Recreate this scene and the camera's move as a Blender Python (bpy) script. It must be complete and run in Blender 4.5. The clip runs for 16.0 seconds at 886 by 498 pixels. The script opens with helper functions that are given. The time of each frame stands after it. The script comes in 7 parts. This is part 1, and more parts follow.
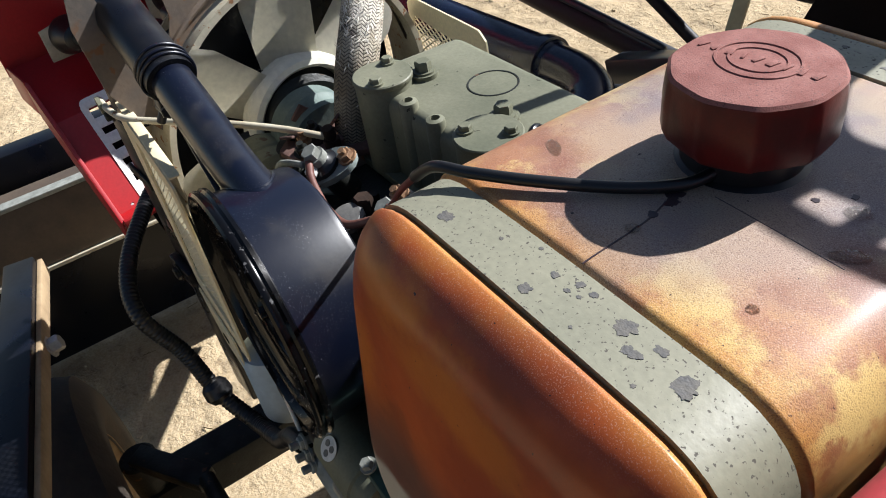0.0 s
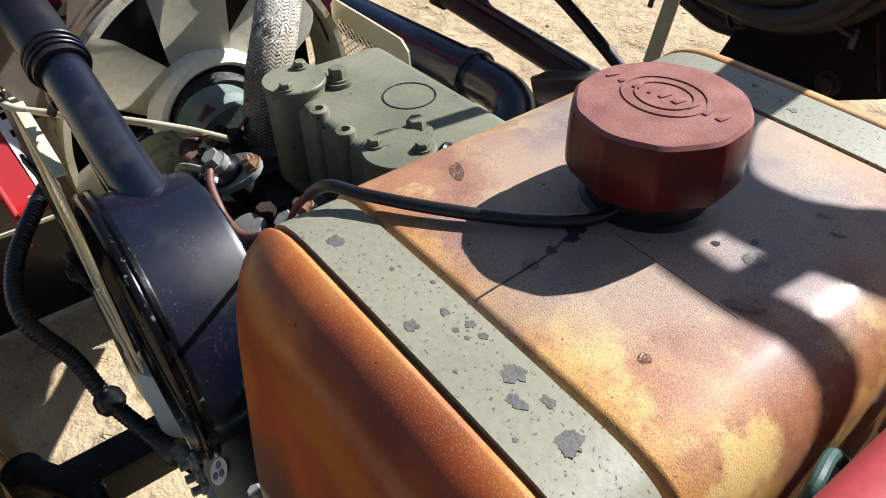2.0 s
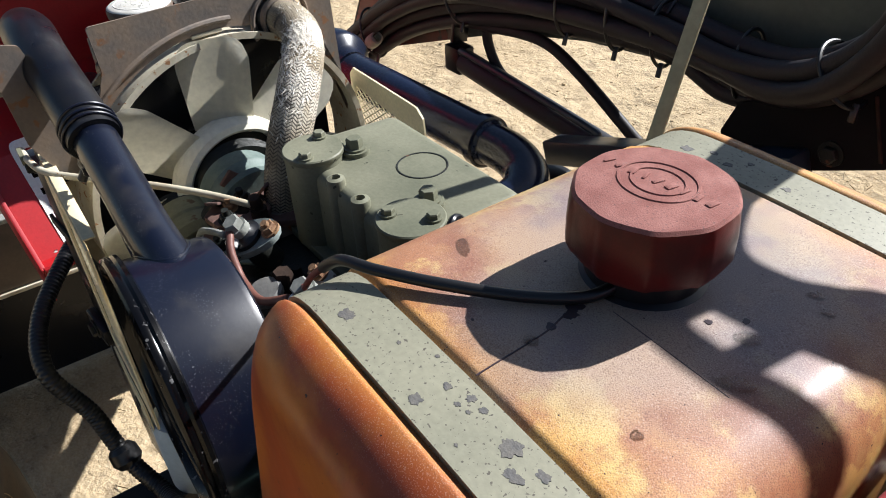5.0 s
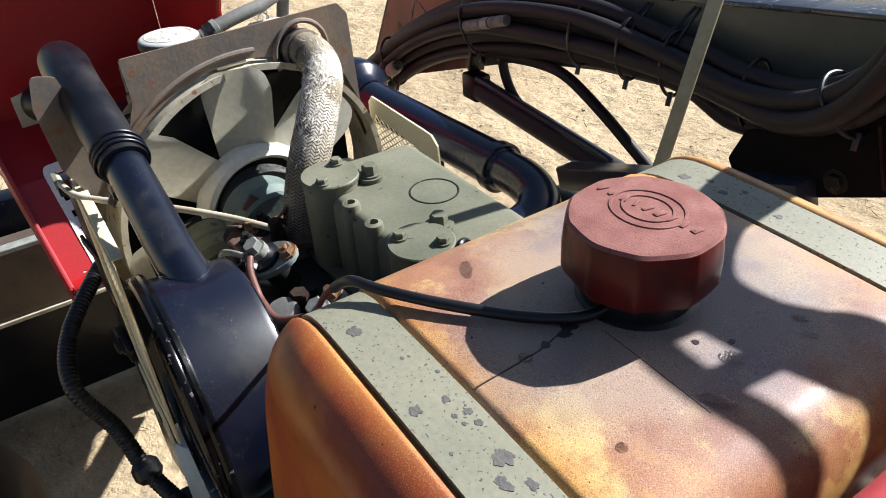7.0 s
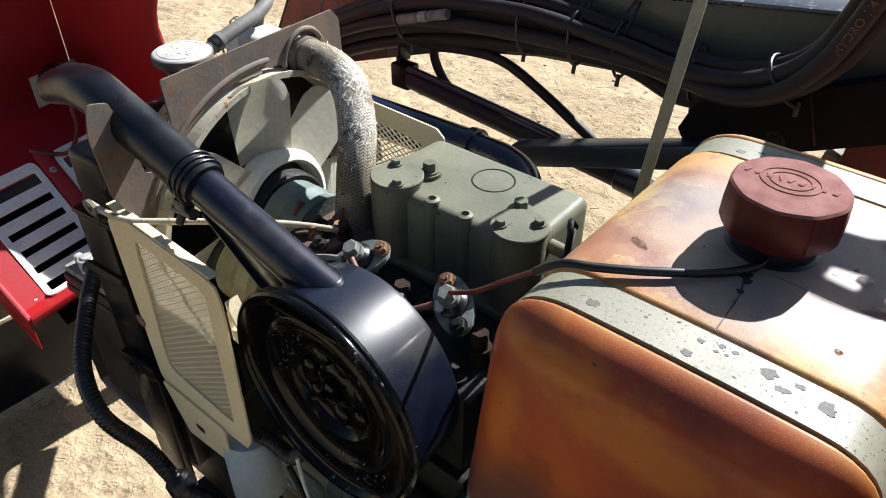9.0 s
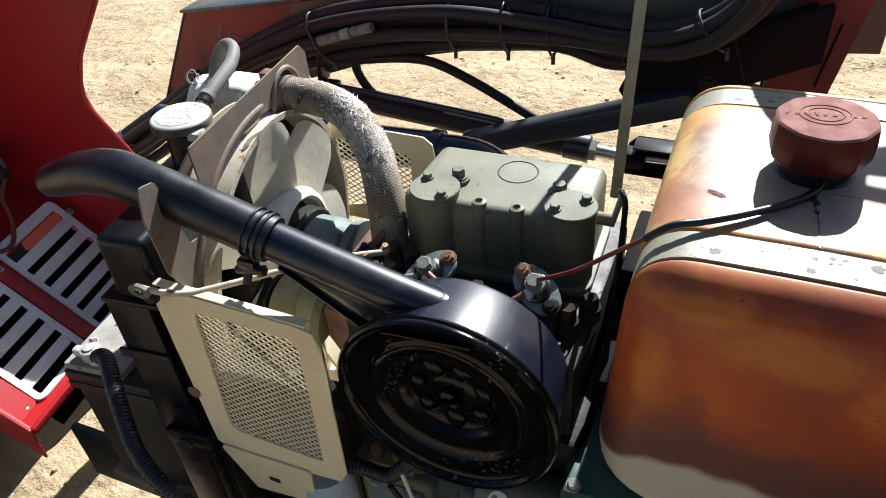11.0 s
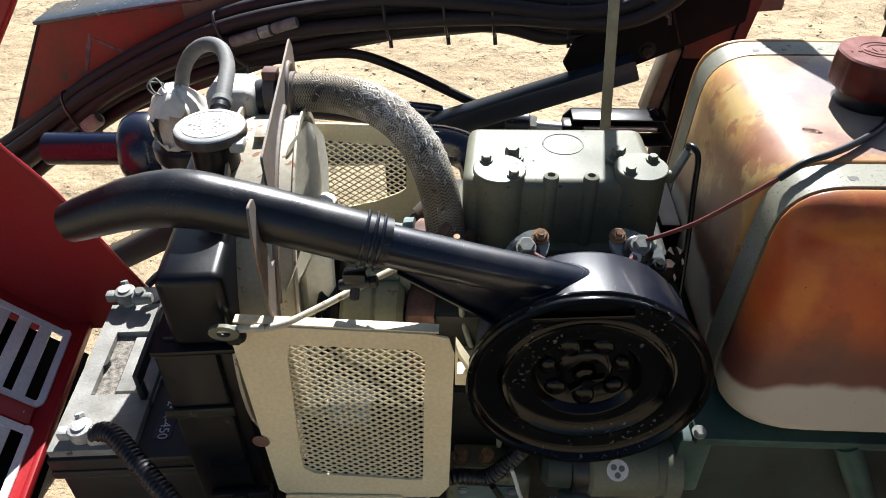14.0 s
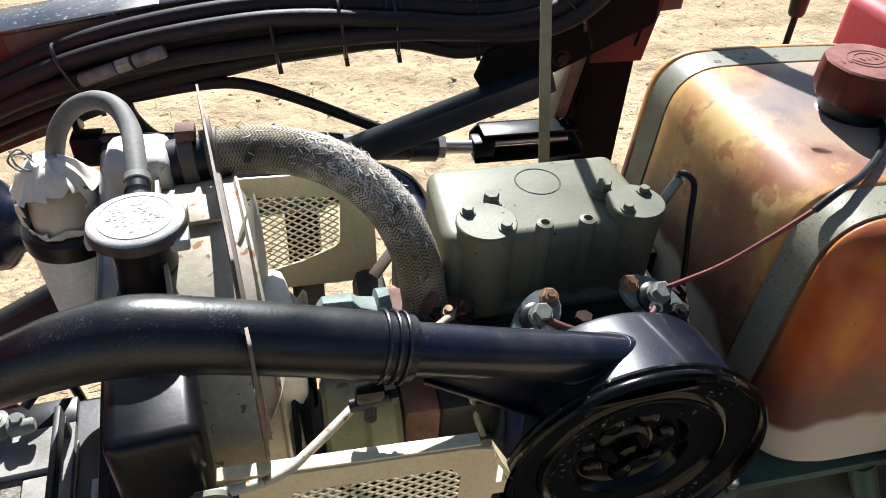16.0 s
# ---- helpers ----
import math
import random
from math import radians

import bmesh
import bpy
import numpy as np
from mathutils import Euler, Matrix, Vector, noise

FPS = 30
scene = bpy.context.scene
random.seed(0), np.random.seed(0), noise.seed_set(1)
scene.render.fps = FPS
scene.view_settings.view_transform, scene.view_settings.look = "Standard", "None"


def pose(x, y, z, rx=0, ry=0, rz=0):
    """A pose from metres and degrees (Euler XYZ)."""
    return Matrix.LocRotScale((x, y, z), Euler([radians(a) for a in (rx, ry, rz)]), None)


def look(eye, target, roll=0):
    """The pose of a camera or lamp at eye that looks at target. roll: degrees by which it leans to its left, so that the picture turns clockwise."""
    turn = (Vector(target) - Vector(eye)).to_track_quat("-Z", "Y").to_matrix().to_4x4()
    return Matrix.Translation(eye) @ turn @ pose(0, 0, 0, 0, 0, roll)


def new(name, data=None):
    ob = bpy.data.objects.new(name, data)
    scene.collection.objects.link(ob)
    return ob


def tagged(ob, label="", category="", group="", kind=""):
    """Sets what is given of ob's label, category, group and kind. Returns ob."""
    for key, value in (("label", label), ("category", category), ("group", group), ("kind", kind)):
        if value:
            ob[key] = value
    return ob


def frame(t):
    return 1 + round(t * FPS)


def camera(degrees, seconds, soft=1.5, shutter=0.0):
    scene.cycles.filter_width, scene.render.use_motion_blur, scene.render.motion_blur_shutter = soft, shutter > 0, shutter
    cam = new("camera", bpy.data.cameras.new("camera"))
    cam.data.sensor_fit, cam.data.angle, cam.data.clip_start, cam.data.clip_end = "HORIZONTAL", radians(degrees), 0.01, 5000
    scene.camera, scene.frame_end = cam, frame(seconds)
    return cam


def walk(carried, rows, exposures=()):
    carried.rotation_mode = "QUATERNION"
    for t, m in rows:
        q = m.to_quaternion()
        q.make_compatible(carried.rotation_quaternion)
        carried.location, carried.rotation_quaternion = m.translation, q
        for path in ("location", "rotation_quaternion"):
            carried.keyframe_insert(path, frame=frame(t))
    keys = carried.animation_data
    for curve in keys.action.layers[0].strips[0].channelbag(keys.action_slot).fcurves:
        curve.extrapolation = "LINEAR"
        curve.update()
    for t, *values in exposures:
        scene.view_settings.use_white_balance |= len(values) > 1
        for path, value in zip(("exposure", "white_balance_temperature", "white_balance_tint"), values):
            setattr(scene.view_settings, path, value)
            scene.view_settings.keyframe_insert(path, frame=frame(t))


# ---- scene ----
cam = camera(62.3, 16.0, soft=1.0)
PATH = [
    (0, (0.516, -0.282, 1.281), (-0.838, 0.433, -0.007), -9.6),
    (0.5, (0.514, -0.283, 1.277), (-0.891, 0.379, 0.017), -8.5),
    (1, (0.501, -0.264, 1.271), (-0.806, 0.479, -0.048), -4.3),
    (1.5, (0.509, -0.259, 1.276), (-0.723, 0.613, -0.036), -1.9),
    (2, (0.506, -0.254, 1.274), (-0.743, 0.62, -0.021), -2.5),
    (2.5, (0.506, -0.252, 1.277), (-0.762, 0.619, -0.001), -2.8),
    (3, (0.507, -0.25, 1.276), (-0.773, 0.638, 0.021), -2.4),
    (3.5, (0.512, -0.255, 1.276), (-0.792, 0.623, 0.039), -2.8),
    (4, (0.518, -0.254, 1.284), (-0.796, 0.62, 0.055), -3.5),
    (4.2, (0.513, -0.253, 1.289), (-0.801, 0.631, 0.067), -3.2),
    (6.3, (0.537, -0.253, 1.3), (-0.878, 0.586, 0.162), -4.3),
    (6.5, (0.541, -0.254, 1.305), (-0.878, 0.583, 0.172), -4.7),
    (7, (0.537, -0.255, 1.307), (-0.87, 0.606, 0.177), -3.6),
    (7.5, (0.512, -0.287, 1.321), (-0.699, 0.814, 0.172), 2.1),
    (8, (0.505, -0.338, 1.342), (-0.702, 0.758, 0.183), -0.5),
    (8.5, (0.479, -0.402, 1.35), (-0.691, 0.675, 0.137), -1.4),
    (8.7, (0.456, -0.433, 1.358), (-0.646, 0.721, 0.153), 0.4),
    (10.8, (0.281, -0.609, 1.413), (-0.448, 0.803, 0.199), -5.6),
    (11, (0.267, -0.609, 1.414), (-0.415, 0.81, 0.181), -5.0),
    (11.5, (0.203, -0.601, 1.407), (-0.454, 0.841, 0.187), -7.1),
    (12, (0.111, -0.595, 1.386), (-0.425, 0.911, 0.185), -7.2),
    (12.5, (0.044, -0.623, 1.371), (-0.376, 0.919, 0.169), -3.6),
    (13, (-0.016, -0.673, 1.374), (-0.174, 0.936, 0.197), -2.4),
    (13.5, (-0.052, -0.705, 1.397), (-0.068, 0.876, 0.171), 0.4),
    (14, (-0.041, -0.66, 1.391), (-0.116, 0.901, 0.143), -0.4),
    (14.5, (-0.039, -0.604, 1.374), (-0.163, 0.947, 0.117), -0.5),
    (15, (-0.059, -0.552, 1.36), (-0.092, 0.994, 0.091), 0.5),
    (15.5, (-0.158, -0.522, 1.374), (-0.046, 1.023, 0.109), -0.2),
    (16, (-0.178, -0.512, 1.37), (0.221, 0.991, 0.113), 3.5),
]
walk(cam, [(t, look(eye, target, roll)) for t, eye, target, roll in PATH], exposures=[(0, 1.0, 6250, 10), (0.5, 1.16, 6270, 10), (1.0, 1.2, 6300, 10), (2.2, 1.1, 6300, 10), (4.2, 1.04, 6300, 10), (6.5, 1.16, 6250, 10), (8.7, 1.16, 6250, 10), (10.8, 1.26, 6250, 10), (12.2, 1.28, 6250, 10), (13.2, 1.33, 6250, 10), (16, 1.33, 6250, 10)])

# ---- world, sun, exposure ----
world = bpy.data.worlds.new("sky")
scene.world = world
world.use_nodes = True
_n = world.node_tree.nodes
_sky = _n.new("ShaderNodeTexSky")
_sky.sky_type = "NISHITA"
_sky.sun_disc = False
_sky.sun_elevation = radians(38)
_sky.sun_rotation = radians(4)
_n["Background"].inputs["Strength"].default_value = 0.044
world.node_tree.links.new(_sky.outputs["Color"], _n["Background"].inputs["Color"])
sun = new("sun", bpy.data.lights.new("sun", "SUN"))
sun.data.energy, sun.data.angle, sun.data.color = 5.0, radians(0.55), (1.0, 0.985, 0.965)
sun.matrix_world = look((0.25, 3.05, 2.45), (0, 0, 0))


# ---- materials ----
def mat(name, c1, c2=None, rough=0.5, metal=0.0, big=8.0, fine=160.0, bump=0.15, spots=None, spot_scale=60.0, spot_level=0.68, r2=None, coat=0.0, spec=0.5, bump_scale=None, mixlow=0.38, mixhigh=0.66, spot_rough=None, bdist=0.002, cluster=0.0, coat_rough=0.12):
    """Two-scale procedural surface: large stains between c1 and c2, fine grain, optional spots and fine relief."""
    m = bpy.data.materials.new(name)
    m.use_nodes = True
    nt = m.node_tree
    b = nt.nodes["Principled BSDF"]
    tc = nt.nodes.new("ShaderNodeTexCoord")
    c2 = c2 or tuple(v * 0.7 for v in c1)

    def noise_tex(scale, detail=4.0):
        t = nt.nodes.new("ShaderNodeTexNoise")
        t.inputs["Scale"].default_value, t.inputs["Detail"].default_value = scale, detail
        nt.links.new(tc.outputs["Object"], t.inputs["Vector"])
        return t

    def ramp(src, lo, hi):
        r = nt.nodes.new("ShaderNodeMapRange")
        r.inputs["From Min"].default_value, r.inputs["From Max"].default_value = lo, hi
        nt.links.new(src, r.inputs["Value"])
        return r.outputs["Result"]

    def mix(fac, a, bb):
        x = nt.nodes.new("ShaderNodeMix")
        x.data_type = "RGBA"
        nt.links.new(fac, x.inputs["Factor"])
        for sock, val in ((x.inputs["A"], a), (x.inputs["B"], bb)):
            if isinstance(val, tuple):
                sock.default_value = (*val, 1)
            else:
                nt.links.new(val, sock)
        return x.outputs["Result"]

    large = noise_tex(big, 6.0)
    grain = noise_tex(fine, 3.0)
    col = mix(ramp(large.outputs["Fac"], mixlow, mixhigh), c1, c2)
    grey = nt.nodes.new("ShaderNodeMix")
    grey.data_type = "RGBA"
    nt.links.new(ramp(grain.outputs["Fac"], 0.3, 0.7), grey.inputs["Factor"])
    grey.inputs["A"].default_value, grey.inputs["B"].default_value = (0.9, 0.9, 0.9, 1), (1.06, 1.06, 1.06, 1)
    mul = nt.nodes.new("ShaderNodeMix")
    mul.data_type, mul.blend_type = "RGBA", "MULTIPLY"
    mul.inputs["Factor"].default_value = 1
    nt.links.new(col, mul.inputs["A"])
    nt.links.new(grey.outputs["Result"], mul.inputs["B"])
    col = mul.outputs["Result"]
    rsrc = ramp(large.outputs["Fac"], 0.3, 0.7)
    rr = nt.nodes.new("ShaderNodeMapRange")
    nt.links.new(rsrc, rr.inputs["Value"])
    rr.inputs["To Min"].default_value, rr.inputs["To Max"].default_value = rough, (r2 if r2 is not None else min(1, rough + 0.15))
    rough_out = rr.outputs["Result"]
    if spots:
        sp = noise_tex(spot_scale, 5.0)
        f = ramp(sp.outputs["Fac"], spot_level, spot_level + 0.04)
        if cluster:
            both = nt.nodes.new("ShaderNodeMath")
            both.operation = "MULTIPLY"
            nt.links.new(f, both.inputs[0])
            nt.links.new(ramp(noise_tex(cluster, 3.0).outputs["Fac"], 0.48, 0.58), both.inputs[1])
            f = both.outputs[0]
        col = mix(f, col, spots)
        rm = nt.nodes.new("ShaderNodeMix")
        nt.links.new(f, rm.inputs["Factor"])
        nt.links.new(rough_out, rm.inputs["A"])
        rm.inputs["B"].default_value = 0.8 if spot_rough is None else spot_rough
        rough_out = rm.outputs["Result"]
    nt.links.new(col, b.inputs["Base Color"])
    nt.links.new(rough_out, b.inputs["Roughness"])
    b.inputs["Metallic"].default_value = metal
    b.inputs["Coat Weight"].default_value = coat
    b.inputs["Coat Roughness"].default_value = coat_rough
    b.inputs["Specular IOR Level"].default_value = spec
    if bump:
        bp = nt.nodes.new("ShaderNodeBump")
        bp.inputs["Strength"].default_value, bp.inputs["Distance"].default_value = bump, bdist
        src = grain if bump_scale is None else noise_tex(bump_scale, 4.0)
        nt.links.new(src.outputs["Fac"], bp.inputs["Height"])
        nt.links.new(bp.outputs["Normal"], b.inputs["Normal"])
    return m


M = {}
M["cap"] = mat("cap_plastic", (0.090, 0.0065, 0.0055), (0.050, 0.0075, 0.0065), rough=0.32, r2=0.5, spec=0.28, big=60, fine=700, bump=0.1, bump_scale=900, bdist=0.0006)
M["cap_dusty"] = mat("cap_dusty_top", (0.245, 0.094, 0.076), (0.185, 0.062, 0.050), rough=0.8, spots=(0.12, 0.05, 0.042), spot_scale=900, spot_level=0.60, big=70, fine=1300, bump=0.5, bump_scale=1500, bdist=0.0006)
M["strap"] = mat("strap_paint", (0.24, 0.23, 0.165), (0.195, 0.19, 0.135), rough=0.42, big=20, fine=300, bump=0.06, spots=(0.075, 0.066, 0.052), spot_scale=520, spot_level=0.625)
M["greengrey"] = mat("engine_paint", (0.185, 0.183, 0.128), (0.092, 0.098, 0.066), rough=0.46, r2=0.6, spec=0.24, big=9, fine=320, bump=0.08, spots=(0.05, 0.048, 0.035), spot_scale=160, spot_level=0.66, cluster=24)
M["engine_dark"] = mat("oily_iron", (0.016, 0.018, 0.015), (0.007, 0.007, 0.006), spec=0.3, rough=0.45, big=25, fine=220, bump=0.3, spots=(0.09, 0.05, 0.03), spot_scale=70, spot_level=0.66)
M["teal"] = mat("teal_cast_paint", (0.030, 0.085, 0.070), (0.014, 0.042, 0.036), rough=0.5, big=18, fine=200, bump=0.2)
M["black_gloss"] = mat("black_enamel", (0.0018, 0.0036, 0.0120), (0.036, 0.033, 0.030), rough=0.32, r2=0.42, big=15, mixlow=0.56, mixhigh=0.78, fine=420, bump=0.08, bump_scale=420, bdist=0.0004, spec=0.36, coat=0.45, coat_rough=0.09, cluster=26, spots=(0.27, 0.275, 0.29), spot_scale=1100, spot_level=0.655, spot_rough=0.35)
M["black_soft"] = mat("black_rubber", (0.006, 0.006, 0.007), (0.009, 0.008, 0.008), rough=0.32, r2=0.45, big=25, fine=260, bump=0.03)
M["black_frame"] = mat("black_frame_paint", (0.0035, 0.0045, 0.0085), (0.007, 0.007, 0.008), rough=0.22, r2=0.42, spec=0.26, big=12, fine=160, bump=0.04, spots=(0.045, 0.036, 0.028), spot_scale=60, spot_level=0.70)
M["navy"] = mat("navy_exhaust_paint", (0.005, 0.009, 0.026), (0.006, 0.009, 0.020), rough=0.2, r2=0.3, spec=0.45, big=14, fine=120, bump=0.02)
M["red"] = mat("red_paint", (0.38, 0.010, 0.013), (0.31, 0.010, 0.013), rough=0.33, r2=0.5, big=6, fine=220, bump=0.06, spots=(0.16, 0.012, 0.012), spot_scale=40, spot_level=0.72)
M["red_dark"] = mat("red_brown_paint", (0.150, 0.013, 0.011), (0.040, 0.028, 0.018), rough=0.42, big=7, fine=150, bump=0.15, spots=(0.05, 0.055, 0.05), spot_scale=26, spot_level=0.60)
M["cream"] = mat("cream_paint", (0.76, 0.665, 0.435), (0.68, 0.575, 0.365), rough=0.42, big=9, fine=250, bump=0.06, spots=(0.42, 0.31, 0.18), spot_scale=120, spot_level=0.69, cluster=9)
M["cream_dusty"] = mat("cream_dusty_paint", (0.50, 0.46, 0.355), (0.34, 0.29, 0.205), rough=0.6, big=18, fine=220, bump=0.12, spots=(0.27, 0.13, 0.055), spot_scale=110, spot_level=0.63)
M["white_plastic"] = mat("white_plastic", (0.70, 0.70, 0.67), (0.60, 0.59, 0.55), rough=0.45, big=20, fine=200, bump=0.05)
M["fan"] = mat("fan_plastic", (0.80, 0.77, 0.66), (0.72, 0.69, 0.58), rough=0.45, big=12, fine=160, bump=0.05)
M["rust_plate"] = mat("rusty_sheet", (0.190, 0.138, 0.098), (0.115, 0.100, 0.088), rough=0.6, big=22, fine=260, bump=0.12, spots=(0.20, 0.095, 0.042), spot_scale=60, spot_level=0.57, cluster=12)
M["steel"] = mat("zinc_steel", (0.46, 0.46, 0.44), (0.30, 0.31, 0.29), rough=0.42, metal=0.4, big=40, fine=300, bump=0.12)
M["chrome"] = mat("chrome_rod", (0.62, 0.64, 0.66), (0.5, 0.52, 0.54), rough=0.25, r2=0.35, metal=0.7, big=30, fine=200, bump=0.02)
M["rust_bolt"] = mat("rusty_bolt", (0.33, 0.20, 0.105), (0.17, 0.088, 0.048), rough=0.65, metal=0.3, big=90, fine=400, bump=0.3)
M["copper"] = mat("rusty_tube", (0.150, 0.062, 0.045), (0.095, 0.036, 0.028), rough=0.45, metal=0.15, big=40, fine=300, bump=0.15)
M["redwire"] = mat("red_brown_tube", (0.20, 0.04, 0.025), (0.10, 0.02, 0.015), rough=0.4, big=40, fine=200, bump=0.05)
M["hose"] = mat("hydraulic_rubber", (0.012, 0.010, 0.012), (0.020, 0.015, 0.017), spec=0.25, rough=0.48, big=20, fine=260, bump=0.2)
M["grey_hose"] = mat("grey_rubber", (0.10, 0.098, 0.094), (0.17, 0.165, 0.15), rough=0.6, big=30, fine=260, bump=0.12)
M["batt"] = mat("battery_plastic", (0.008, 0.008, 0.009), (0.018, 0.017, 0.016), rough=0.45, big=20, fine=200, bump=0.1)
M["dust"] = mat("dusty_top", (0.33, 0.32, 0.29), (0.22, 0.21, 0.185), rough=0.9, big=30, fine=300, bump=0.3, spots=(0.06, 0.055, 0.05), spot_scale=60, spot_level=0.68)
M["lead"] = mat("lead_clamp", (0.52, 0.51, 0.49), (0.36, 0.35, 0.33), rough=0.6, metal=0.4, big=60, fine=400, bump=0.4)
M["label_yellow"] = mat("label_yellow", (0.45, 0.40, 0.12), (0.38, 0.33, 0.12), rough=0.6, big=60)
M["label_white"] = mat("label_white", (0.62, 0.62, 0.60), (0.52, 0.52, 0.50), rough=0.55, big=60)
M["label_blue"] = mat("label_blue", (0.025, 0.03, 0.055), (0.02, 0.024, 0.04), rough=0.6, big=60)
M["ink"] = mat("dark_ink", (0.03, 0.03, 0.03), rough=0.7, bump=0)
M["teal_dark"] = mat("dark_green_cast_paint", (0.018, 0.034, 0.026), (0.012, 0.018, 0.015), rough=0.55, big=14, fine=160, bump=0.2)
M["teal_dusty"] = mat("dusty_teal_paint", (0.15, 0.195, 0.175), (0.08, 0.115, 0.105), rough=0.6, big=30, fine=260, bump=0.2)
M["steel_dull"] = mat("dull_steel", (0.27, 0.28, 0.25), (0.17, 0.175, 0.155), rough=0.6, metal=0.1, big=50, fine=300, bump=0.15)
M["bag"] = mat("torn_plastic", (0.68, 0.62, 0.52), (0.50, 0.38, 0.25), rough=0.5, big=16, fine=120, bump=0.2)
M["gravel"] = mat("grit", (0.30, 0.27, 0.22), (0.10, 0.09, 0.08), rough=0.95, big=160, fine=700, bump=0.8, bump_scale=500)
M["grille_white"] = mat("grille_white_paint", (0.86, 0.83, 0.80), (0.80, 0.76, 0.73), rough=0.5, big=20, fine=200, bump=0.05)
M["black_gloss_clean"] = mat("black_gloss_frame", (0.020, 0.031, 0.050), (0.016, 0.021, 0.032), rough=0.28, r2=0.4, spec=0.5, big=12, fine=160, bump=0.02)
M["wood"] = mat("weathered_board", (0.36, 0.26, 0.15), (0.26, 0.18, 0.10), rough=0.8, big=20, fine=140, bump=0.3)
M["tyre"] = mat("dusty_tyre", (0.026, 0.021, 0.017), (0.060, 0.045, 0.032), rough=0.85, big=16, fine=160, bump=0.4)
M["rod"] = mat("faded_olive_strip", (0.33, 0.315, 0.20), (0.25, 0.24, 0.15), rough=0.6, big=30, fine=200, bump=0.15)
M["blue_tag"] = mat("pale_blue_plastic", (0.42, 0.50, 0.56), (0.36, 0.43, 0.48), rough=0.5, big=20, fine=160, bump=0.05)


class Nodes:
    """A few short calls for writing a node material by hand."""

    def __init__(self, name):
        self.m = bpy.data.materials.new(name)
        self.m.use_nodes = True
        self.nt = self.m.node_tree
        self.b = self.nt.nodes["Principled BSDF"]
        self.tc = self.nt.nodes.new("ShaderNodeTexCoord")

    def put(self, sock, v):
        if isinstance(v, bpy.types.NodeSocket):
            self.nt.links.new(v, sock)
        elif isinstance(v, tuple):
            sock.default_value = (*v, 1) if len(sock.default_value) == 4 else v
        else:
            sock.default_value = v

    def noise(self, scale, detail=4.0, vec=None, shift=(0, 0, 0), stretch=(1, 1, 1), rough=0.5):
        mp = self.nt.nodes.new("ShaderNodeMapping")
        self.put(mp.inputs["Vector"], vec or self.tc.outputs["Object"])
        mp.inputs["Location"].default_value, mp.inputs["Scale"].default_value = shift, stretch
        t = self.nt.nodes.new("ShaderNodeTexNoise")
        t.inputs["Scale"].default_value, t.inputs["Detail"].default_value = scale, detail
        t.inputs["Roughness"].default_value = rough
        self.put(t.inputs["Vector"], mp.outputs["Vector"])
        return t.outputs["Fac"]

    def calc(self, op, a, b=0.0):
        n = self.nt.nodes.new("ShaderNodeMath")
        n.operation = op
        self.put(n.inputs[0], a)
        self.put(n.inputs[1], b)
        return n.outputs[0]

    def step(self, v, lo, hi, a=0.0, b=1.0):
        n = self.nt.nodes.new("ShaderNodeMapRange")
        n.interpolation_type = "SMOOTHSTEP"
        for k, x in (("Value", v), ("From Min", lo), ("From Max", hi), ("To Min", a), ("To Max", b)):
            self.put(n.inputs[k], x)
        return n.outputs["Result"]

    def mix(self, f, a, b):
        n = self.nt.nodes.new("ShaderNodeMix")
        n.data_type = "RGBA"
        self.put(n.inputs["Factor"], f)
        self.put(n.inputs["A"], a)
        self.put(n.inputs["B"], b)
        return n.outputs["Result"]

    def axes(self, src="Object"):
        n = self.nt.nodes.new("ShaderNodeSeparateXYZ")
        self.put(n.inputs[0], self.tc.outputs[src])
        return n.outputs

    def bump(self, h, strength, dist, below=None):
        n = self.nt.nodes.new("ShaderNodeBump")
        n.inputs["Strength"].default_value, n.inputs["Distance"].default_value = strength, dist
        self.put(n.inputs["Height"], h)
        if below:
            self.put(n.inputs["Normal"], below)
        return n.outputs["Normal"]

    def done(self, color, rough, normal=None):
        self.put(self.b.inputs["Base Color"], color)
        self.put(self.b.inputs["Roughness"], rough)
        if normal:
            self.put(self.b.inputs["Normal"], normal)
        return self.m


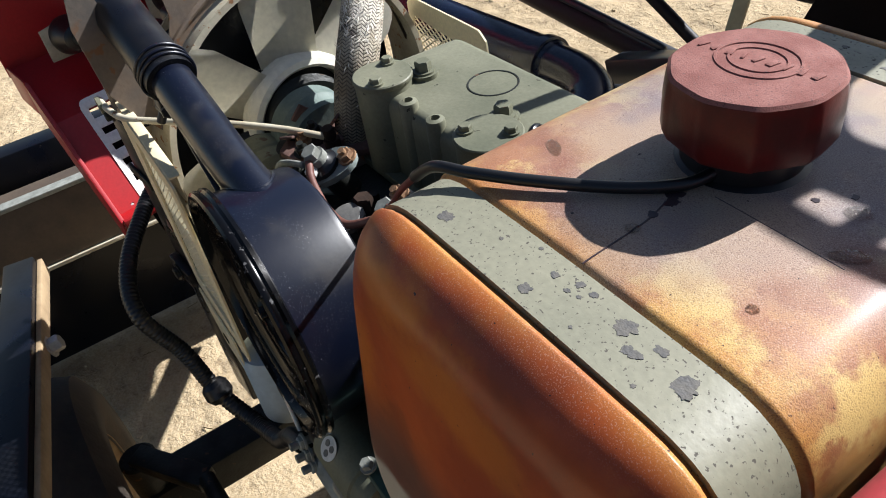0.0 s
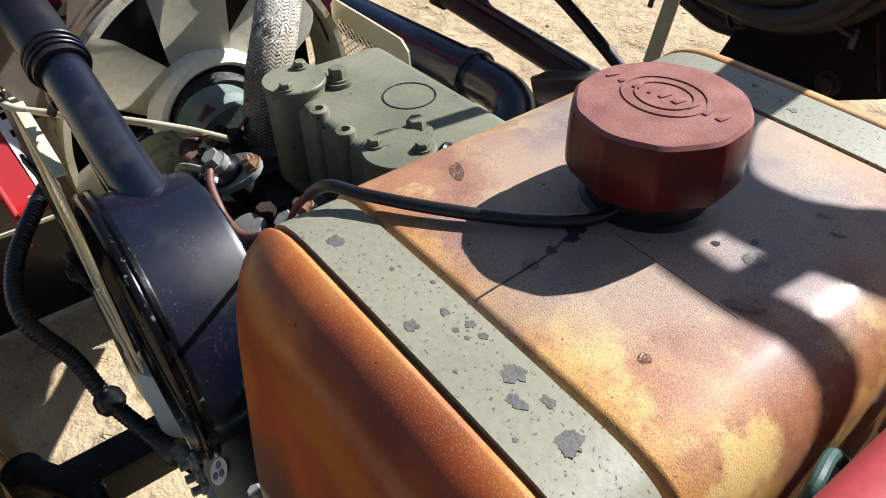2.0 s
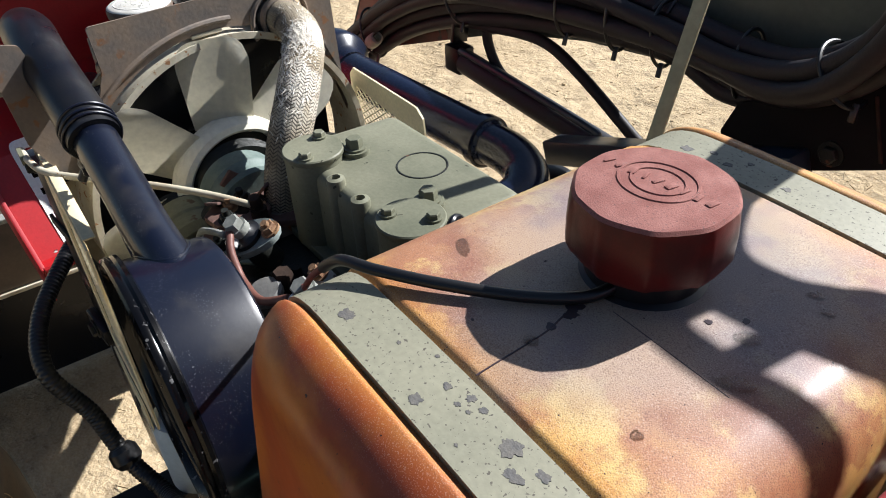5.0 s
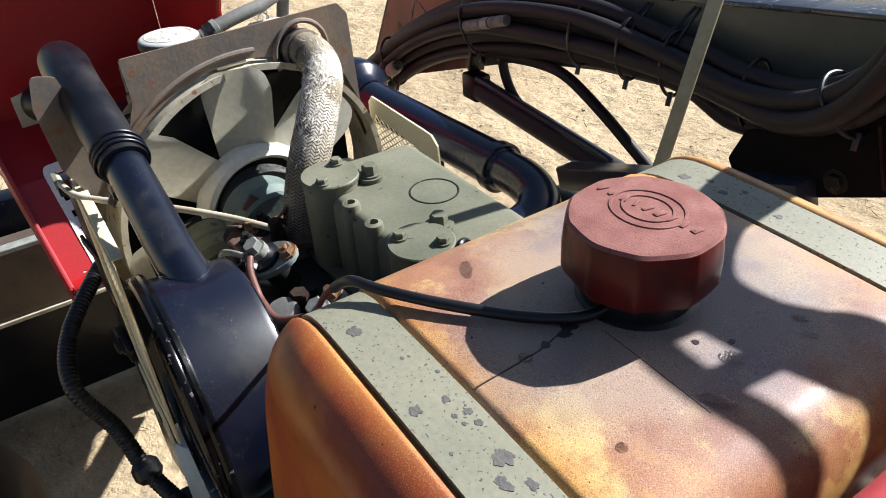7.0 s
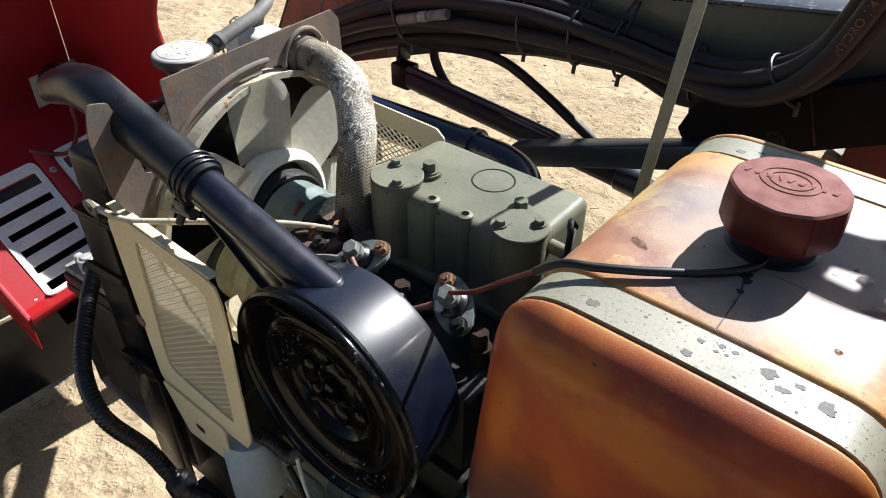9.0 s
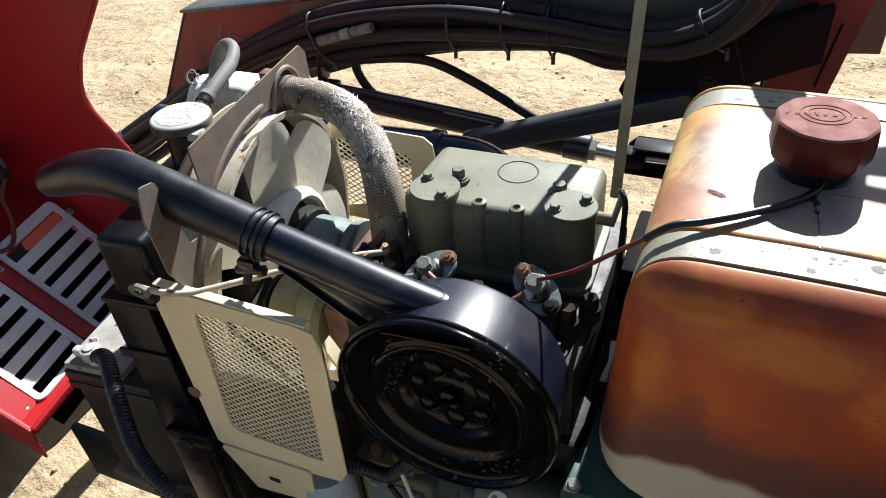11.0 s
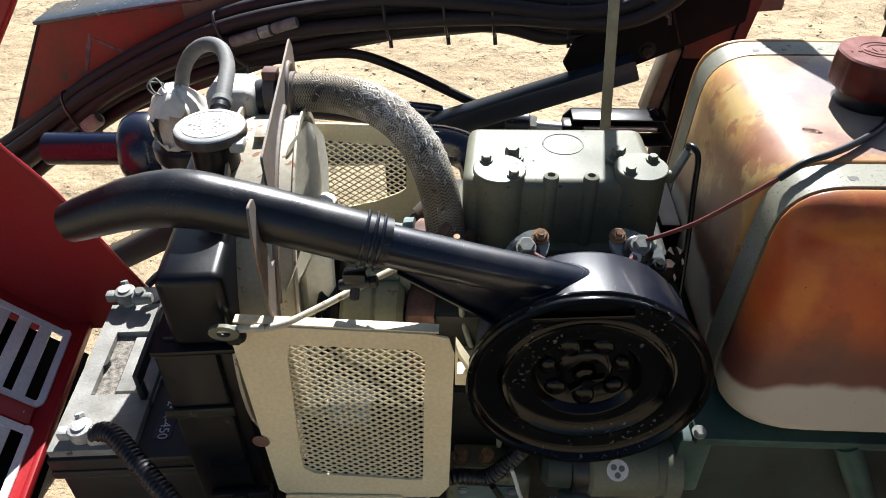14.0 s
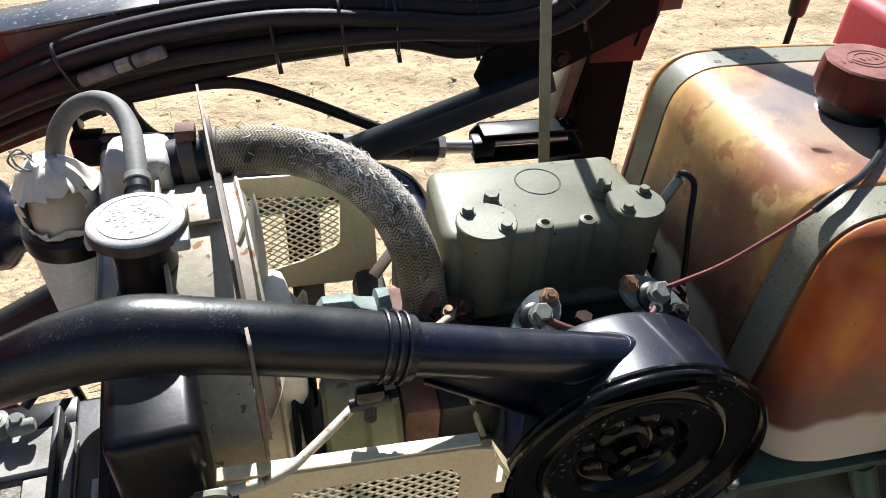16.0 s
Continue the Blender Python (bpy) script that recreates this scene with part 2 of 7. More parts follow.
def tank_plastic():
    """Aged fuel-stained plastic: amber with brown clouds, greyed round the filler, dark band low down, pale foot."""
    k = Nodes("tank_plastic")
    x, y, z = k.axes()[:3]
    wob = k.noise(9, 4)
    # ends: red-brown with amber clouds
    face = k.mix(k.step(k.noise(8, 7, rough=0.58), 0.42, 0.60), (0.47, 0.088, 0.012), (0.33, 0.050, 0.009))
    face = k.mix(k.step(k.noise(7, 8, shift=(3, 1, 7), rough=0.6), 0.50, 0.66, 0.0, 0.60), face, (0.48, 0.125, 0.012))
    face = k.mix(k.step(k.noise(21, 8, shift=(9, 2, 4), rough=0.66), 0.52, 0.66, 0.0, 0.35), face, (0.52, 0.17, 0.018))
    face = k.mix(k.step(k.noise(13, 5, shift=(2, 6, 1), rough=0.55), 0.55, 0.66, 0.0, 0.45), face, (0.125, 0.022, 0.010))
    for px, pz, rx, rz in ((-0.088, 0.175, 0.016, 0.045), (0.005, 0.222, 0.060, 0.022), (0.085, 0.200, 0.030, 0.030), (-0.060, 0.245, 0.045, 0.012)):
        ex, ez = k.calc("DIVIDE", k.calc("SUBTRACT", x, px), rx), k.calc("DIVIDE", k.calc("SUBTRACT", z, pz), rz)
        far = k.calc("ADD", k.calc("SQRT", k.calc("ADD", k.calc("MULTIPLY", ex, ex), k.calc("MULTIPLY", ez, ez))), k.calc("MULTIPLY", k.calc("SUBTRACT", k.noise(24, 6, shift=(px * 90, 2, 4), rough=0.6), 0.5), 1.8))
        face = k.mix(k.step(far, 0.45, 1.25, 0.55, 0.0), face, (0.60, 0.20, 0.018))
    # top and long sides: amber, brown rings
    col = k.mix(k.step(k.noise(9, 7, shift=(6, 0, 2), rough=0.62), 0.44, 0.58), (0.50, 0.265, 0.085), (0.33, 0.145, 0.070))
    col = k.mix(k.step(k.noise(15, 6, shift=(3, 8, 7), rough=0.62), 0.52, 0.60, 0.0, 0.85), col, (0.60, 0.42, 0.155))
    col = k.mix(k.calc("MULTIPLY", k.step(x, -0.125, -0.105, 1.0, 0.0), k.step(k.noise(6, 4, shift=(4, 4, 4)), 0.35, 0.6, 0.0, 0.7)), col, (0.56, 0.34, 0.13))
    col = k.mix(k.step(k.noise(30, 8, shift=(5, 5, 0), rough=0.68), 0.54, 0.60, 0.0, 0.7), col, (0.29, 0.105, 0.050))
    col = k.mix(k.step(y, -0.150, -0.130, 1.0, 0.0), col, face)
    # greyed round the filler, on the top only; tones also darkened for shade by the cap
    dx, dy = k.calc("SUBTRACT", x, 0.016), k.calc("SUBTRACT", y, 0.016)
    d = k.calc("SQRT", k.calc("ADD", k.calc("MULTIPLY", dx, dx), k.calc("MULTIPLY", dy, dy)))
    d = k.calc("ADD", d, k.calc("MULTIPLY", k.calc("SUBTRACT", wob, 0.5), 0.14))
    top = k.step(z, 0.255, 0.266)
    veil = k.mix(k.step(k.noise(14, 6, shift=(1, 3, 5)), 0.40, 0.62), (0.180, 0.165, 0.178), (0.31, 0.235, 0.185))
    col = k.mix(k.calc("MULTIPLY", k.step(d, 0.065, 0.140, 0.86, 0.0), top), col, veil)
    ring = k.calc("MULTIPLY", k.step(k.calc("ABSOLUTE", k.calc("SUBTRACT", d, 0.105)), 0.0, 0.022, 1.0, 0.0), k.step(k.noise(20, 4, shift=(8, 8, 1)), 0.45, 0.62, 0.0, 0.75))
    col = k.mix(k.calc("MULTIPLY", ring, top), col, (0.22, 0.085, 0.050))
    # amber where the straps press
    for at in (-0.121, 0.131):
        near = k.step(k.calc("ABSOLUTE", k.calc("SUBTRACT", y, at)), 0.020, 0.036, 1.0, 0.0)
        col = k.mix(k.calc("MULTIPLY", near, k.step(wob, 0.35, 0.6, 0.05, 0.6)), col, (0.50, 0.21, 0.03))
    # dark band low down and the pale unstained foot, on the sides
    zz = k.calc("ADD", z, k.calc("MULTIPLY", k.calc("SUBTRACT", wob, 0.5), 0.06))
    zz = k.calc("SUBTRACT", zz, k.calc("MULTIPLY", k.step(y, -0.15, -0.02), 0.03))
    col = k.mix(k.step(zz, 0.100, 0.172, 0.86, 0.0), col, (0.075, 0.036, 0.036))
    col = k.mix(k.step(zz, 0.072, 0.086, 1.0, 0.0), col, (0.46, 0.425, 0.36))
    fine = k.noise(1500, 1.5)
    rough_top = k.calc("MULTIPLY", k.step(z, 0.235, 0.262), k.step(y, -0.150, -0.138))
    col = k.mix(k.calc("MULTIPLY", k.step(fine, 0.47, 0.33, 0.0, 0.50), k.step(rough_top, 0.0, 1.0, 0.2, 1.0)), col, (0.085, 0.045, 0.040))
    col = k.mix(k.calc("MULTIPLY", k.step(fine, 0.56, 0.68, 0.0, 0.18), top), col, (0.62, 0.56, 0.50))
    col = k.mix(k.step(k.noise(330, 2, shift=(4, 7, 2)), 0.735, 0.76), col, (0.05, 0.022, 0.018))
    nrm = k.bump(k.calc("MULTIPLY", fine, k.step(rough_top, 0.0, 1.0, 0.12, 1.0)), 0.30, 0.0006)
    nrm = k.bump(k.noise(46, 4, shift=(7, 3, 5)), 0.10, 0.003, nrm)
    k.b.inputs["Coat Weight"].default_value = 0.22
    k.b.inputs["Coat Roughness"].default_value = 0.24
    k.b.inputs["Specular IOR Level"].default_value = 0.34
    return k.done(col, k.calc("ADD", k.step(wob, 0.3, 0.7, 0.44, 0.56), k.step(z, 0.235, 0.262, -0.08, 0.06)), nrm)


def braided_sleeve():
    """Woven glass sleeve: rows of slanting strands along the hose, dark gaps between, sooty patches, worn white in
    places.
    """
    k = Nodes("braided_sleeve")
    u, v, _w = k.axes("UV")[:3]
    cols = k.calc("MULTIPLY", k.calc("ADD", u, k.calc("MULTIPLY", k.noise(40, 2, shift=(1, 9, 4)), 0.012)), 28.0)
    odd = k.calc("FLOOR", k.calc("MODULO", cols, 2.0))
    slant = k.calc("MULTIPLY", k.calc("FRACT", cols), k.calc("SUBTRACT", k.calc("MULTIPLY", odd, 2.0), 1.0))
    s = k.calc("FRACT", k.calc("ADD", k.calc("ADD", k.calc("MULTIPLY", v, 330.0), k.calc("MULTIPLY", k.noise(40, 2, shift=(5, 2, 8)), 0.6)), slant))
    tri = k.calc("ABSOLUTE", k.calc("SUBTRACT", k.calc("MULTIPLY", s, 2.0), 1.0))
    edge = k.calc("ABSOLUTE", k.calc("SUBTRACT", k.calc("MULTIPLY", k.calc("FRACT", cols), 2.0), 1.0))
    gap = k.calc("MAXIMUM", k.step(tri, 0.50, 0.85), k.calc("MULTIPLY", k.step(edge, 0.80, 0.98), 0.7))
    gap = k.calc("MULTIPLY", gap, k.step(k.noise(60, 3, shift=(3, 3, 9)), 0.40, 0.62, 1.0, 0.60))
    dirt = k.noise(22, 5)
    strand = k.mix(k.step(dirt, 0.4, 0.62), (0.36, 0.305, 0.215), (0.235, 0.185, 0.120))
    worn = k.calc("MULTIPLY", k.step(k.calc("ABSOLUTE", k.calc("SUBTRACT", v, 0.150)), 0.035, 0.085, 0.8, 0.0), k.step(k.noise(30, 4, shift=(2, 2, 2)), 0.42, 0.58))
    strand = k.mix(worn, strand, (0.66, 0.61, 0.52))
    soot = k.step(k.noise(26, 3, shift=(7, 1, 3)), 0.64, 0.69)
    strand = k.mix(k.calc("MULTIPLY", soot, 0.85), strand, (0.035, 0.032, 0.03))
    col = k.mix(gap, strand, (0.045, 0.034, 0.023))
    nrm = k.bump(k.calc("SUBTRACT", 1.0, gap), 0.6, 0.0012)
    nrm = k.bump(k.noise(700, 2), 0.4, 0.001, nrm)
    return k.done(col, 0.85, nrm)


def clear_liquid():
    k = Nodes("clear_liquid")
    k.b.inputs["Transmission Weight"].default_value = 1.0
    k.b.inputs["IOR"].default_value = 1.36
    return k.done((0.98, 0.95, 0.90), 0.02)


def yard_sand():
    """Dry trampled sand: broad damp stains, small clods with shade coloured into their hollows, fine grain."""
    k = Nodes("yard_sand")
    clod = k.noise(17, 11, rough=0.66)
    col = k.mix(k.step(k.noise(2.0, 6), 0.38, 0.62), (0.455, 0.345, 0.208), (0.368, 0.270, 0.154))
    # low spots between clods coloured darker, as small shadows
    col = k.mix(k.step(clod, 0.50, 0.34, 0.0, 0.8), col, (0.235, 0.17, 0.10))
    col = k.mix(k.step(k.noise(7, 5, shift=(4, 1, 0)), 0.60, 0.70, 0.0, 0.5), col, (0.30, 0.215, 0.125))
    col = k.mix(k.step(k.noise(160, 3), 0.35, 0.65, 0.0, 0.35), col, (0.55, 0.46, 0.33))
    nrm = k.bump(clod, 0.7, 0.03)
    nrm = k.bump(k.noise(8, 5, shift=(2, 5, 0)), 0.35, 0.06, nrm)
    k.b.inputs["Specular IOR Level"].default_value = 0.1
    return k.done(col, 0.95, nrm)


M["sand"] = yard_sand()
M["tank"] = tank_plastic()
M["braid"] = braided_sleeve()
M["water"] = clear_liquid()
M["fibre"] = mat("loose_fibre", (0.66, 0.62, 0.54), (0.52, 0.47, 0.40), rough=0.9, big=60, bump=0)
M["chip"] = mat("bare_chip", (0.075, 0.072, 0.07), (0.115, 0.105, 0.09), rough=0.6, big=200, fine=600, bump=0.2)
# black gloss boom web; olive in the base stands in for reflected sand and engine
M["arm_reflect"] = mat("arm_paint_reflect", (0.085, 0.090, 0.070), (0.060, 0.062, 0.05), rough=0.36, r2=0.5, big=7, fine=160, bump=0.08)
M["rust_dull"] = mat("dull_rusty_iron", (0.040, 0.026, 0.020), (0.020, 0.015, 0.013), rough=0.8, r2=0.95, spec=0.08, big=60, fine=300, bump=0.2)
M["hose_rubber"] = mat("intake_rubber", (0.0045, 0.005, 0.008), (0.008, 0.008, 0.009), rough=0.26, r2=0.44, spec=0.45, big=30, fine=500, bump=0.16, bump_scale=420, bdist=0.0006, spots=(0.11, 0.11, 0.115), spot_scale=950, spot_level=0.62, cluster=12)
M["flange_grey"] = mat("pale_grey_flange", (0.215, 0.25, 0.235), (0.12, 0.145, 0.14), rough=0.55, big=60, fine=300, bump=0.15, spots=(0.04, 0.035, 0.03), spot_scale=120, spot_level=0.62)
M["cap_skirt"] = mat("rusty_cap_skirt", (0.20, 0.15, 0.11), (0.10, 0.07, 0.05), rough=0.55, metal=0.2, big=50, fine=400, bump=0.2)
M["cap_white"] = mat("dusty_white_cap", (0.60, 0.585, 0.54), (0.47, 0.45, 0.40), rough=0.62, big=70, fine=600, bump=0.15, spots=(0.36, 0.30, 0.22), spot_scale=160, spot_level=0.66)
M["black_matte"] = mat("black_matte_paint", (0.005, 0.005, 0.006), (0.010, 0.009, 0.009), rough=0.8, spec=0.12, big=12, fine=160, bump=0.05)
M["black_deep"] = mat("black_end_enamel", (0.0018, 0.0018, 0.0024), (0.003, 0.003, 0.003), coat=0.12, rough=0.10, r2=0.22, spec=0.16, big=30, fine=300, bump=0.3, bump_scale=40, bdist=0.0010, spots=(0.10, 0.098, 0.10), spot_scale=240, spot_level=0.63, cluster=14, spot_rough=0.4)
M["flange_gloss"] = mat("black_flange_gloss", (0.010, 0.016, 0.030), (0.010, 0.014, 0.024), rough=0.22, r2=0.36, spec=0.8, big=14, fine=160, bump=0.06, spots=(0.11, 0.125, 0.16), spot_scale=150, spot_level=0.62)
M["beam_brown"] = mat("brown_beam_paint", (0.085, 0.060, 0.040), (0.05, 0.036, 0.026), rough=0.6, big=12, fine=160, bump=0.1)
M["rust_dark"] = mat("dark_rust", (0.175, 0.088, 0.066), (0.075, 0.040, 0.032), rough=0.75, big=30, fine=300, bump=0.25)
M["cap_line"] = mat("cap_print", (0.50, 0.485, 0.44), rough=0.7, big=60, bump=0)
M["stain"] = mat("dark_fuel_stain", (0.030, 0.020, 0.026), (0.05, 0.03, 0.03), rough=0.3, big=90, bump=0)
M["hose_print"] = mat("faded_hose_print", (0.13, 0.078, 0.052), (0.08, 0.05, 0.036), rough=0.7, big=90, bump=0)
# tan of the mast cheek's sunlit face, with the light in the colour
M["lit_tan"] = mat("lit_tan_steel", (0.22, 0.185, 0.13), (0.12, 0.10, 0.075), rough=0.7, big=18, fine=200, bump=0.1)
M["red_faded"] = mat("faded_red_paint", (0.42, 0.045, 0.050), (0.34, 0.030, 0.034), rough=0.55, r2=0.7, big=7, fine=260, bump=0.06, spots=(0.30, 0.10, 0.09), spot_scale=46, spot_level=0.70)
M["scrape"] = mat("scraped_bare_metal", (0.12, 0.135, 0.16), (0.045, 0.05, 0.062), rough=0.45, metal=0.3, big=60, fine=400, bump=0.2)
M["tape"] = mat("dull_wrapped_ferrule", (0.17, 0.165, 0.16), (0.09, 0.085, 0.085), rough=0.5, metal=0.3, big=70, fine=500, bump=0.25)
# worn specks over a pale blue base that stands in for sky sheen on top
M["flange_worn_sheen"] = mat("worn_black_flange_sheen", (0.050, 0.058, 0.078), (0.085, 0.092, 0.108), rough=0.55, r2=0.65, spec=0.3, big=30, fine=600, bump=0.08, spots=(0.16, 0.17, 0.19), spot_scale=700, spot_level=0.66)
M["yellow_green"] = mat("dusty_yellow_green_paint", (0.215, 0.205, 0.122), (0.135, 0.132, 0.078), rough=0.6, big=24, fine=260, bump=0.15, spots=(0.13, 0.08, 0.04), spot_scale=80, spot_level=0.64)
M["red_deep"] = mat("deep_red_paint", (0.13, 0.011, 0.009), (0.05, 0.008, 0.007), rough=0.45, big=9, fine=200, bump=0.1)
M["sand_clod"] = mat("sand_clod", (0.46, 0.358, 0.228), (0.37, 0.280, 0.170), rough=0.95, spec=0.1, big=12, fine=300, bump=0.3)
M["straw"] = mat("dry_straw", (0.30, 0.215, 0.11), (0.12, 0.085, 0.05), rough=0.9, spec=0.1, big=6, bump=0)
M["barrel"] = mat("dusty_blue_black_paint", (0.012, 0.015, 0.024), (0.020, 0.021, 0.026), rough=0.45, r2=0.6, spec=0.3, big=20, fine=200, bump=0.06)
M["torn_bag"] = mat("torn_bag_plastic", (0.78, 0.74, 0.66), (0.72, 0.66, 0.54), rough=0.4, big=14, fine=120, bump=0.08)


# ---- mesh helpers ----
def root_at(name, p, label, category, group="", kind=""):
    ob = new(name)
    ob.location = p
    ob.empty_display_size = 0.02
    return tagged(ob, label, category, group, kind)


def base_of(ob):
    at = Vector((0, 0, 0))
    while ob is not None:
        at += ob.location
        ob = ob.parent
    return at


def part(name, bm, material, parent=None, label="", smooth=True, angle=35):
    """Links one bmesh, given in world metres, as one mesh object under its thing or part."""
    off = base_of(parent)
    bmesh.ops.translate(bm, verts=bm.verts, vec=-off)
    for f in bm.faces:
        f.smooth = smooth
    if smooth:
        lim = radians(angle)
        for e in bm.edges:
            if len(e.link_faces) == 2 and e.calc_face_angle(0) > lim:
                e.smooth = False
    me = bpy.data.meshes.new(name)
    bm.to_mesh(me)
    bm.free()
    ob = new(name, me)
    ob.parent = parent
    mats = material if isinstance(material, (list, tuple)) else [material]
    for m in mats:
        me.materials.append(m)
    if label:
        ob["label"] = label
    return ob


def solo(name, bm, material, label, category, group="", kind="", **kw):
    return tagged(part(name, bm, material, None, **kw), label, category, group, kind)


def box(x0, x1, y0, y1, z0, z1, bevel=0.0, seg=2, bm=None):
    own = bmesh.new()
    bmesh.ops.create_cube(own, size=1, matrix=Matrix.LocRotScale(((x0 + x1) / 2, (y0 + y1) / 2, (z0 + z1) / 2), None, (abs(x1 - x0), abs(y1 - y0), abs(z1 - z0))))
    if bevel:
        bmesh.ops.bevel(own, geom=list(own.edges), offset=bevel, segments=seg, affect="EDGES", profile=0.5)
    return join(bm, own)


def join(bm, own):
    if bm is None:
        return own
    me = bpy.data.meshes.new("tmp")
    own.to_mesh(me)
    own.free()
    bm.from_mesh(me)
    bpy.data.meshes.remove(me)
    return bm


def bar(p0, p1, w, h, bevel=0.002, up=(0, 0, 1), bm=None):
    """A box beam from p0 to p1, w wide across and h high."""
    p0, p1 = Vector(p0), Vector(p1)
    d = (p1 - p0)
    n = d.normalized()
    side = n.cross(Vector(up)).normalized()
    top = side.cross(n)
    m = Matrix((side, n, top)).transposed().to_4x4()
    m.translation = (p0 + p1) / 2
    own = bmesh.new()
    bmesh.ops.create_cube(own, size=1)
    bmesh.ops.scale(own, vec=(w, d.length, h), verts=own.verts)
    if bevel:
        bmesh.ops.bevel(own, geom=list(own.edges), offset=bevel, segments=2, affect="EDGES", profile=0.5)
    bmesh.ops.transform(own, matrix=m, verts=own.verts)
    return join(bm, own)


def axis_frame(p, d):
    d = Vector(d).normalized()
    q = Vector((0, 0, 1)).rotation_difference(d)
    return Matrix.Translation(p) @ q.to_matrix().to_4x4()


def lathe(profile, p, d, seg=32, bm=None, start=0.0):
    """Turns (radius, height) steps round the axis d through p; zero radius closes an end."""
    own = bmesh.new()
    m = axis_frame(p, d)
    rings = []
    for r, h in profile:
        if r <= 1e-6:
            rings.append([own.verts.new(m @ Vector((0, 0, h)))])
        else:
            rings.append([own.verts.new(m @ Vector((r * math.cos(start + 2 * math.pi * k / seg), r * math.sin(start + 2 * math.pi * k / seg), h))) for k in range(seg)])
    for a, b in zip(rings, rings[1:]):
        for k in range(seg):
            j = (k + 1) % seg
            q = [a[k % len(a)], a[j % len(a)], b[j % len(b)], b[k % len(b)]]
            u = list(dict.fromkeys(q))
            if len(u) > 2:
                own.faces.new(u)
    bmesh.ops.recalc_face_normals(own, faces=own.faces)
    return join(bm, own)


def rod_between(p0, p1, r, r1=None, seg=20, bm=None, bevel=0.0):
    p0, p1 = Vector(p0), Vector(p1)
    L = (p1 - p0).length
    r1 = r if r1 is None else r1
    b = min(bevel, L / 3)
    prof = [(0, 0), (r - b, 0), (r, b), (r1, L - b), (r1 - b, L), (0, L)] if b else [(0, 0), (r, 0), (r1, L), (0, L)]
    return lathe(prof, p0, p1 - p0, seg, bm)


def smooth_path(pts, per=8):
    pts = [Vector(p) for p in pts]
    out = []
    n = len(pts)
    for i in range(n - 1):
        a, b, c, d = pts[max(i - 1, 0)], pts[i], pts[i + 1], pts[min(i + 2, n - 1)]
        for k in range(per):
            t = k / per
            out.append(0.5 * ((2 * b) + (c - a) * t + (2 * a - 5 * b + 4 * c - d) * t * t + (3 * b - a - 3 * c + d) * t ** 3))
    out.append(pts[-1])
    return out


def sweep(pts, r, seg=14, per=8, bm=None, wave=None, caps=True, smooth_it=True, uv=False):
    """A round tube along a smooth path. r: a radius or one per point; wave: (pitch, depth) of ribs."""
    path = smooth_path(pts, per) if smooth_it else [Vector(p) for p in pts]
    n = len(path)
    radii = [r] * n if not isinstance(r, (list, tuple)) else [float(np.interp(i / (n - 1), np.linspace(0, 1, len(r)), r)) for i in range(n)]
    own = bmesh.new()
    tang = [(path[min(i + 1, n - 1)] - path[max(i - 1, 0)]).normalized() for i in range(n)]
    ref = Vector((0, 0, 1)) if abs(tang[0].z) < 0.9 else Vector((0, 1, 0))
    u = tang[0].cross(ref).normalized()
    rings = []
    run = 0.0
    runs = []
    for i in range(n):
        if i:
            u = (tang[i - 1].rotation_difference(tang[i]) @ u).normalized()
            run += (path[i] - path[i - 1]).length
        runs.append(run)
        v = tang[i].cross(u)
        rr = radii[i]
        if wave:
            rr += wave[1] * math.sin(2 * math.pi * run / wave[0])
        rings.append([own.verts.new(path[i] + rr * (math.cos(2 * math.pi * k / seg) * u + math.sin(2 * math.pi * k / seg) * v)) for k in range(seg)])
    for a, b in zip(rings, rings[1:]):
        for k in range(seg):
            own.faces.new((a[k], a[(k + 1) % seg], b[(k + 1) % seg], b[k]))
    if uv:
        layer = own.loops.layers.uv.new("along")
        own.faces.ensure_lookup_table()
        for i in range(n - 1):
            for k in range(seg):
                for l, (du, dv) in zip(own.faces[i * seg + k].loops, ((0, 0), (1, 0), (1, 1), (0, 1))):
                    l[layer].uv = ((k + du) / seg, runs[i + dv])
    if caps:
        own.faces.new(rings[0][::-1])
        own.faces.new(rings[-1])
    bmesh.ops.recalc_face_normals(own, faces=own.faces)
    return join(bm, own)


def plate(poly, axis, at, thick, bevel=0.0, bm=None):
    """A polygon of the two other axes (in order), extruded from at by thick along axis."""
    own = bmesh.new()

    def lift(a, b, c):
        return {"x": (c, a, b), "y": (a, c, b), "z": (a, b, c)}[axis]
    lo = [own.verts.new(lift(a, b, at)) for a, b in poly]
    hi = [own.verts.new(lift(a, b, at + thick)) for a, b in poly]
    own.faces.new(lo)
    own.faces.new(hi[::-1])
    n = len(poly)
    for k in range(n):
        own.faces.new((lo[k], hi[k], hi[(k + 1) % n], lo[(k + 1) % n]))
    bmesh.ops.recalc_face_normals(own, faces=own.faces)
    if bevel:
        bmesh.ops.bevel(own, geom=[e for e in own.edges], offset=bevel, segments=2, affect="EDGES", profile=0.5)
    return join(bm, own)


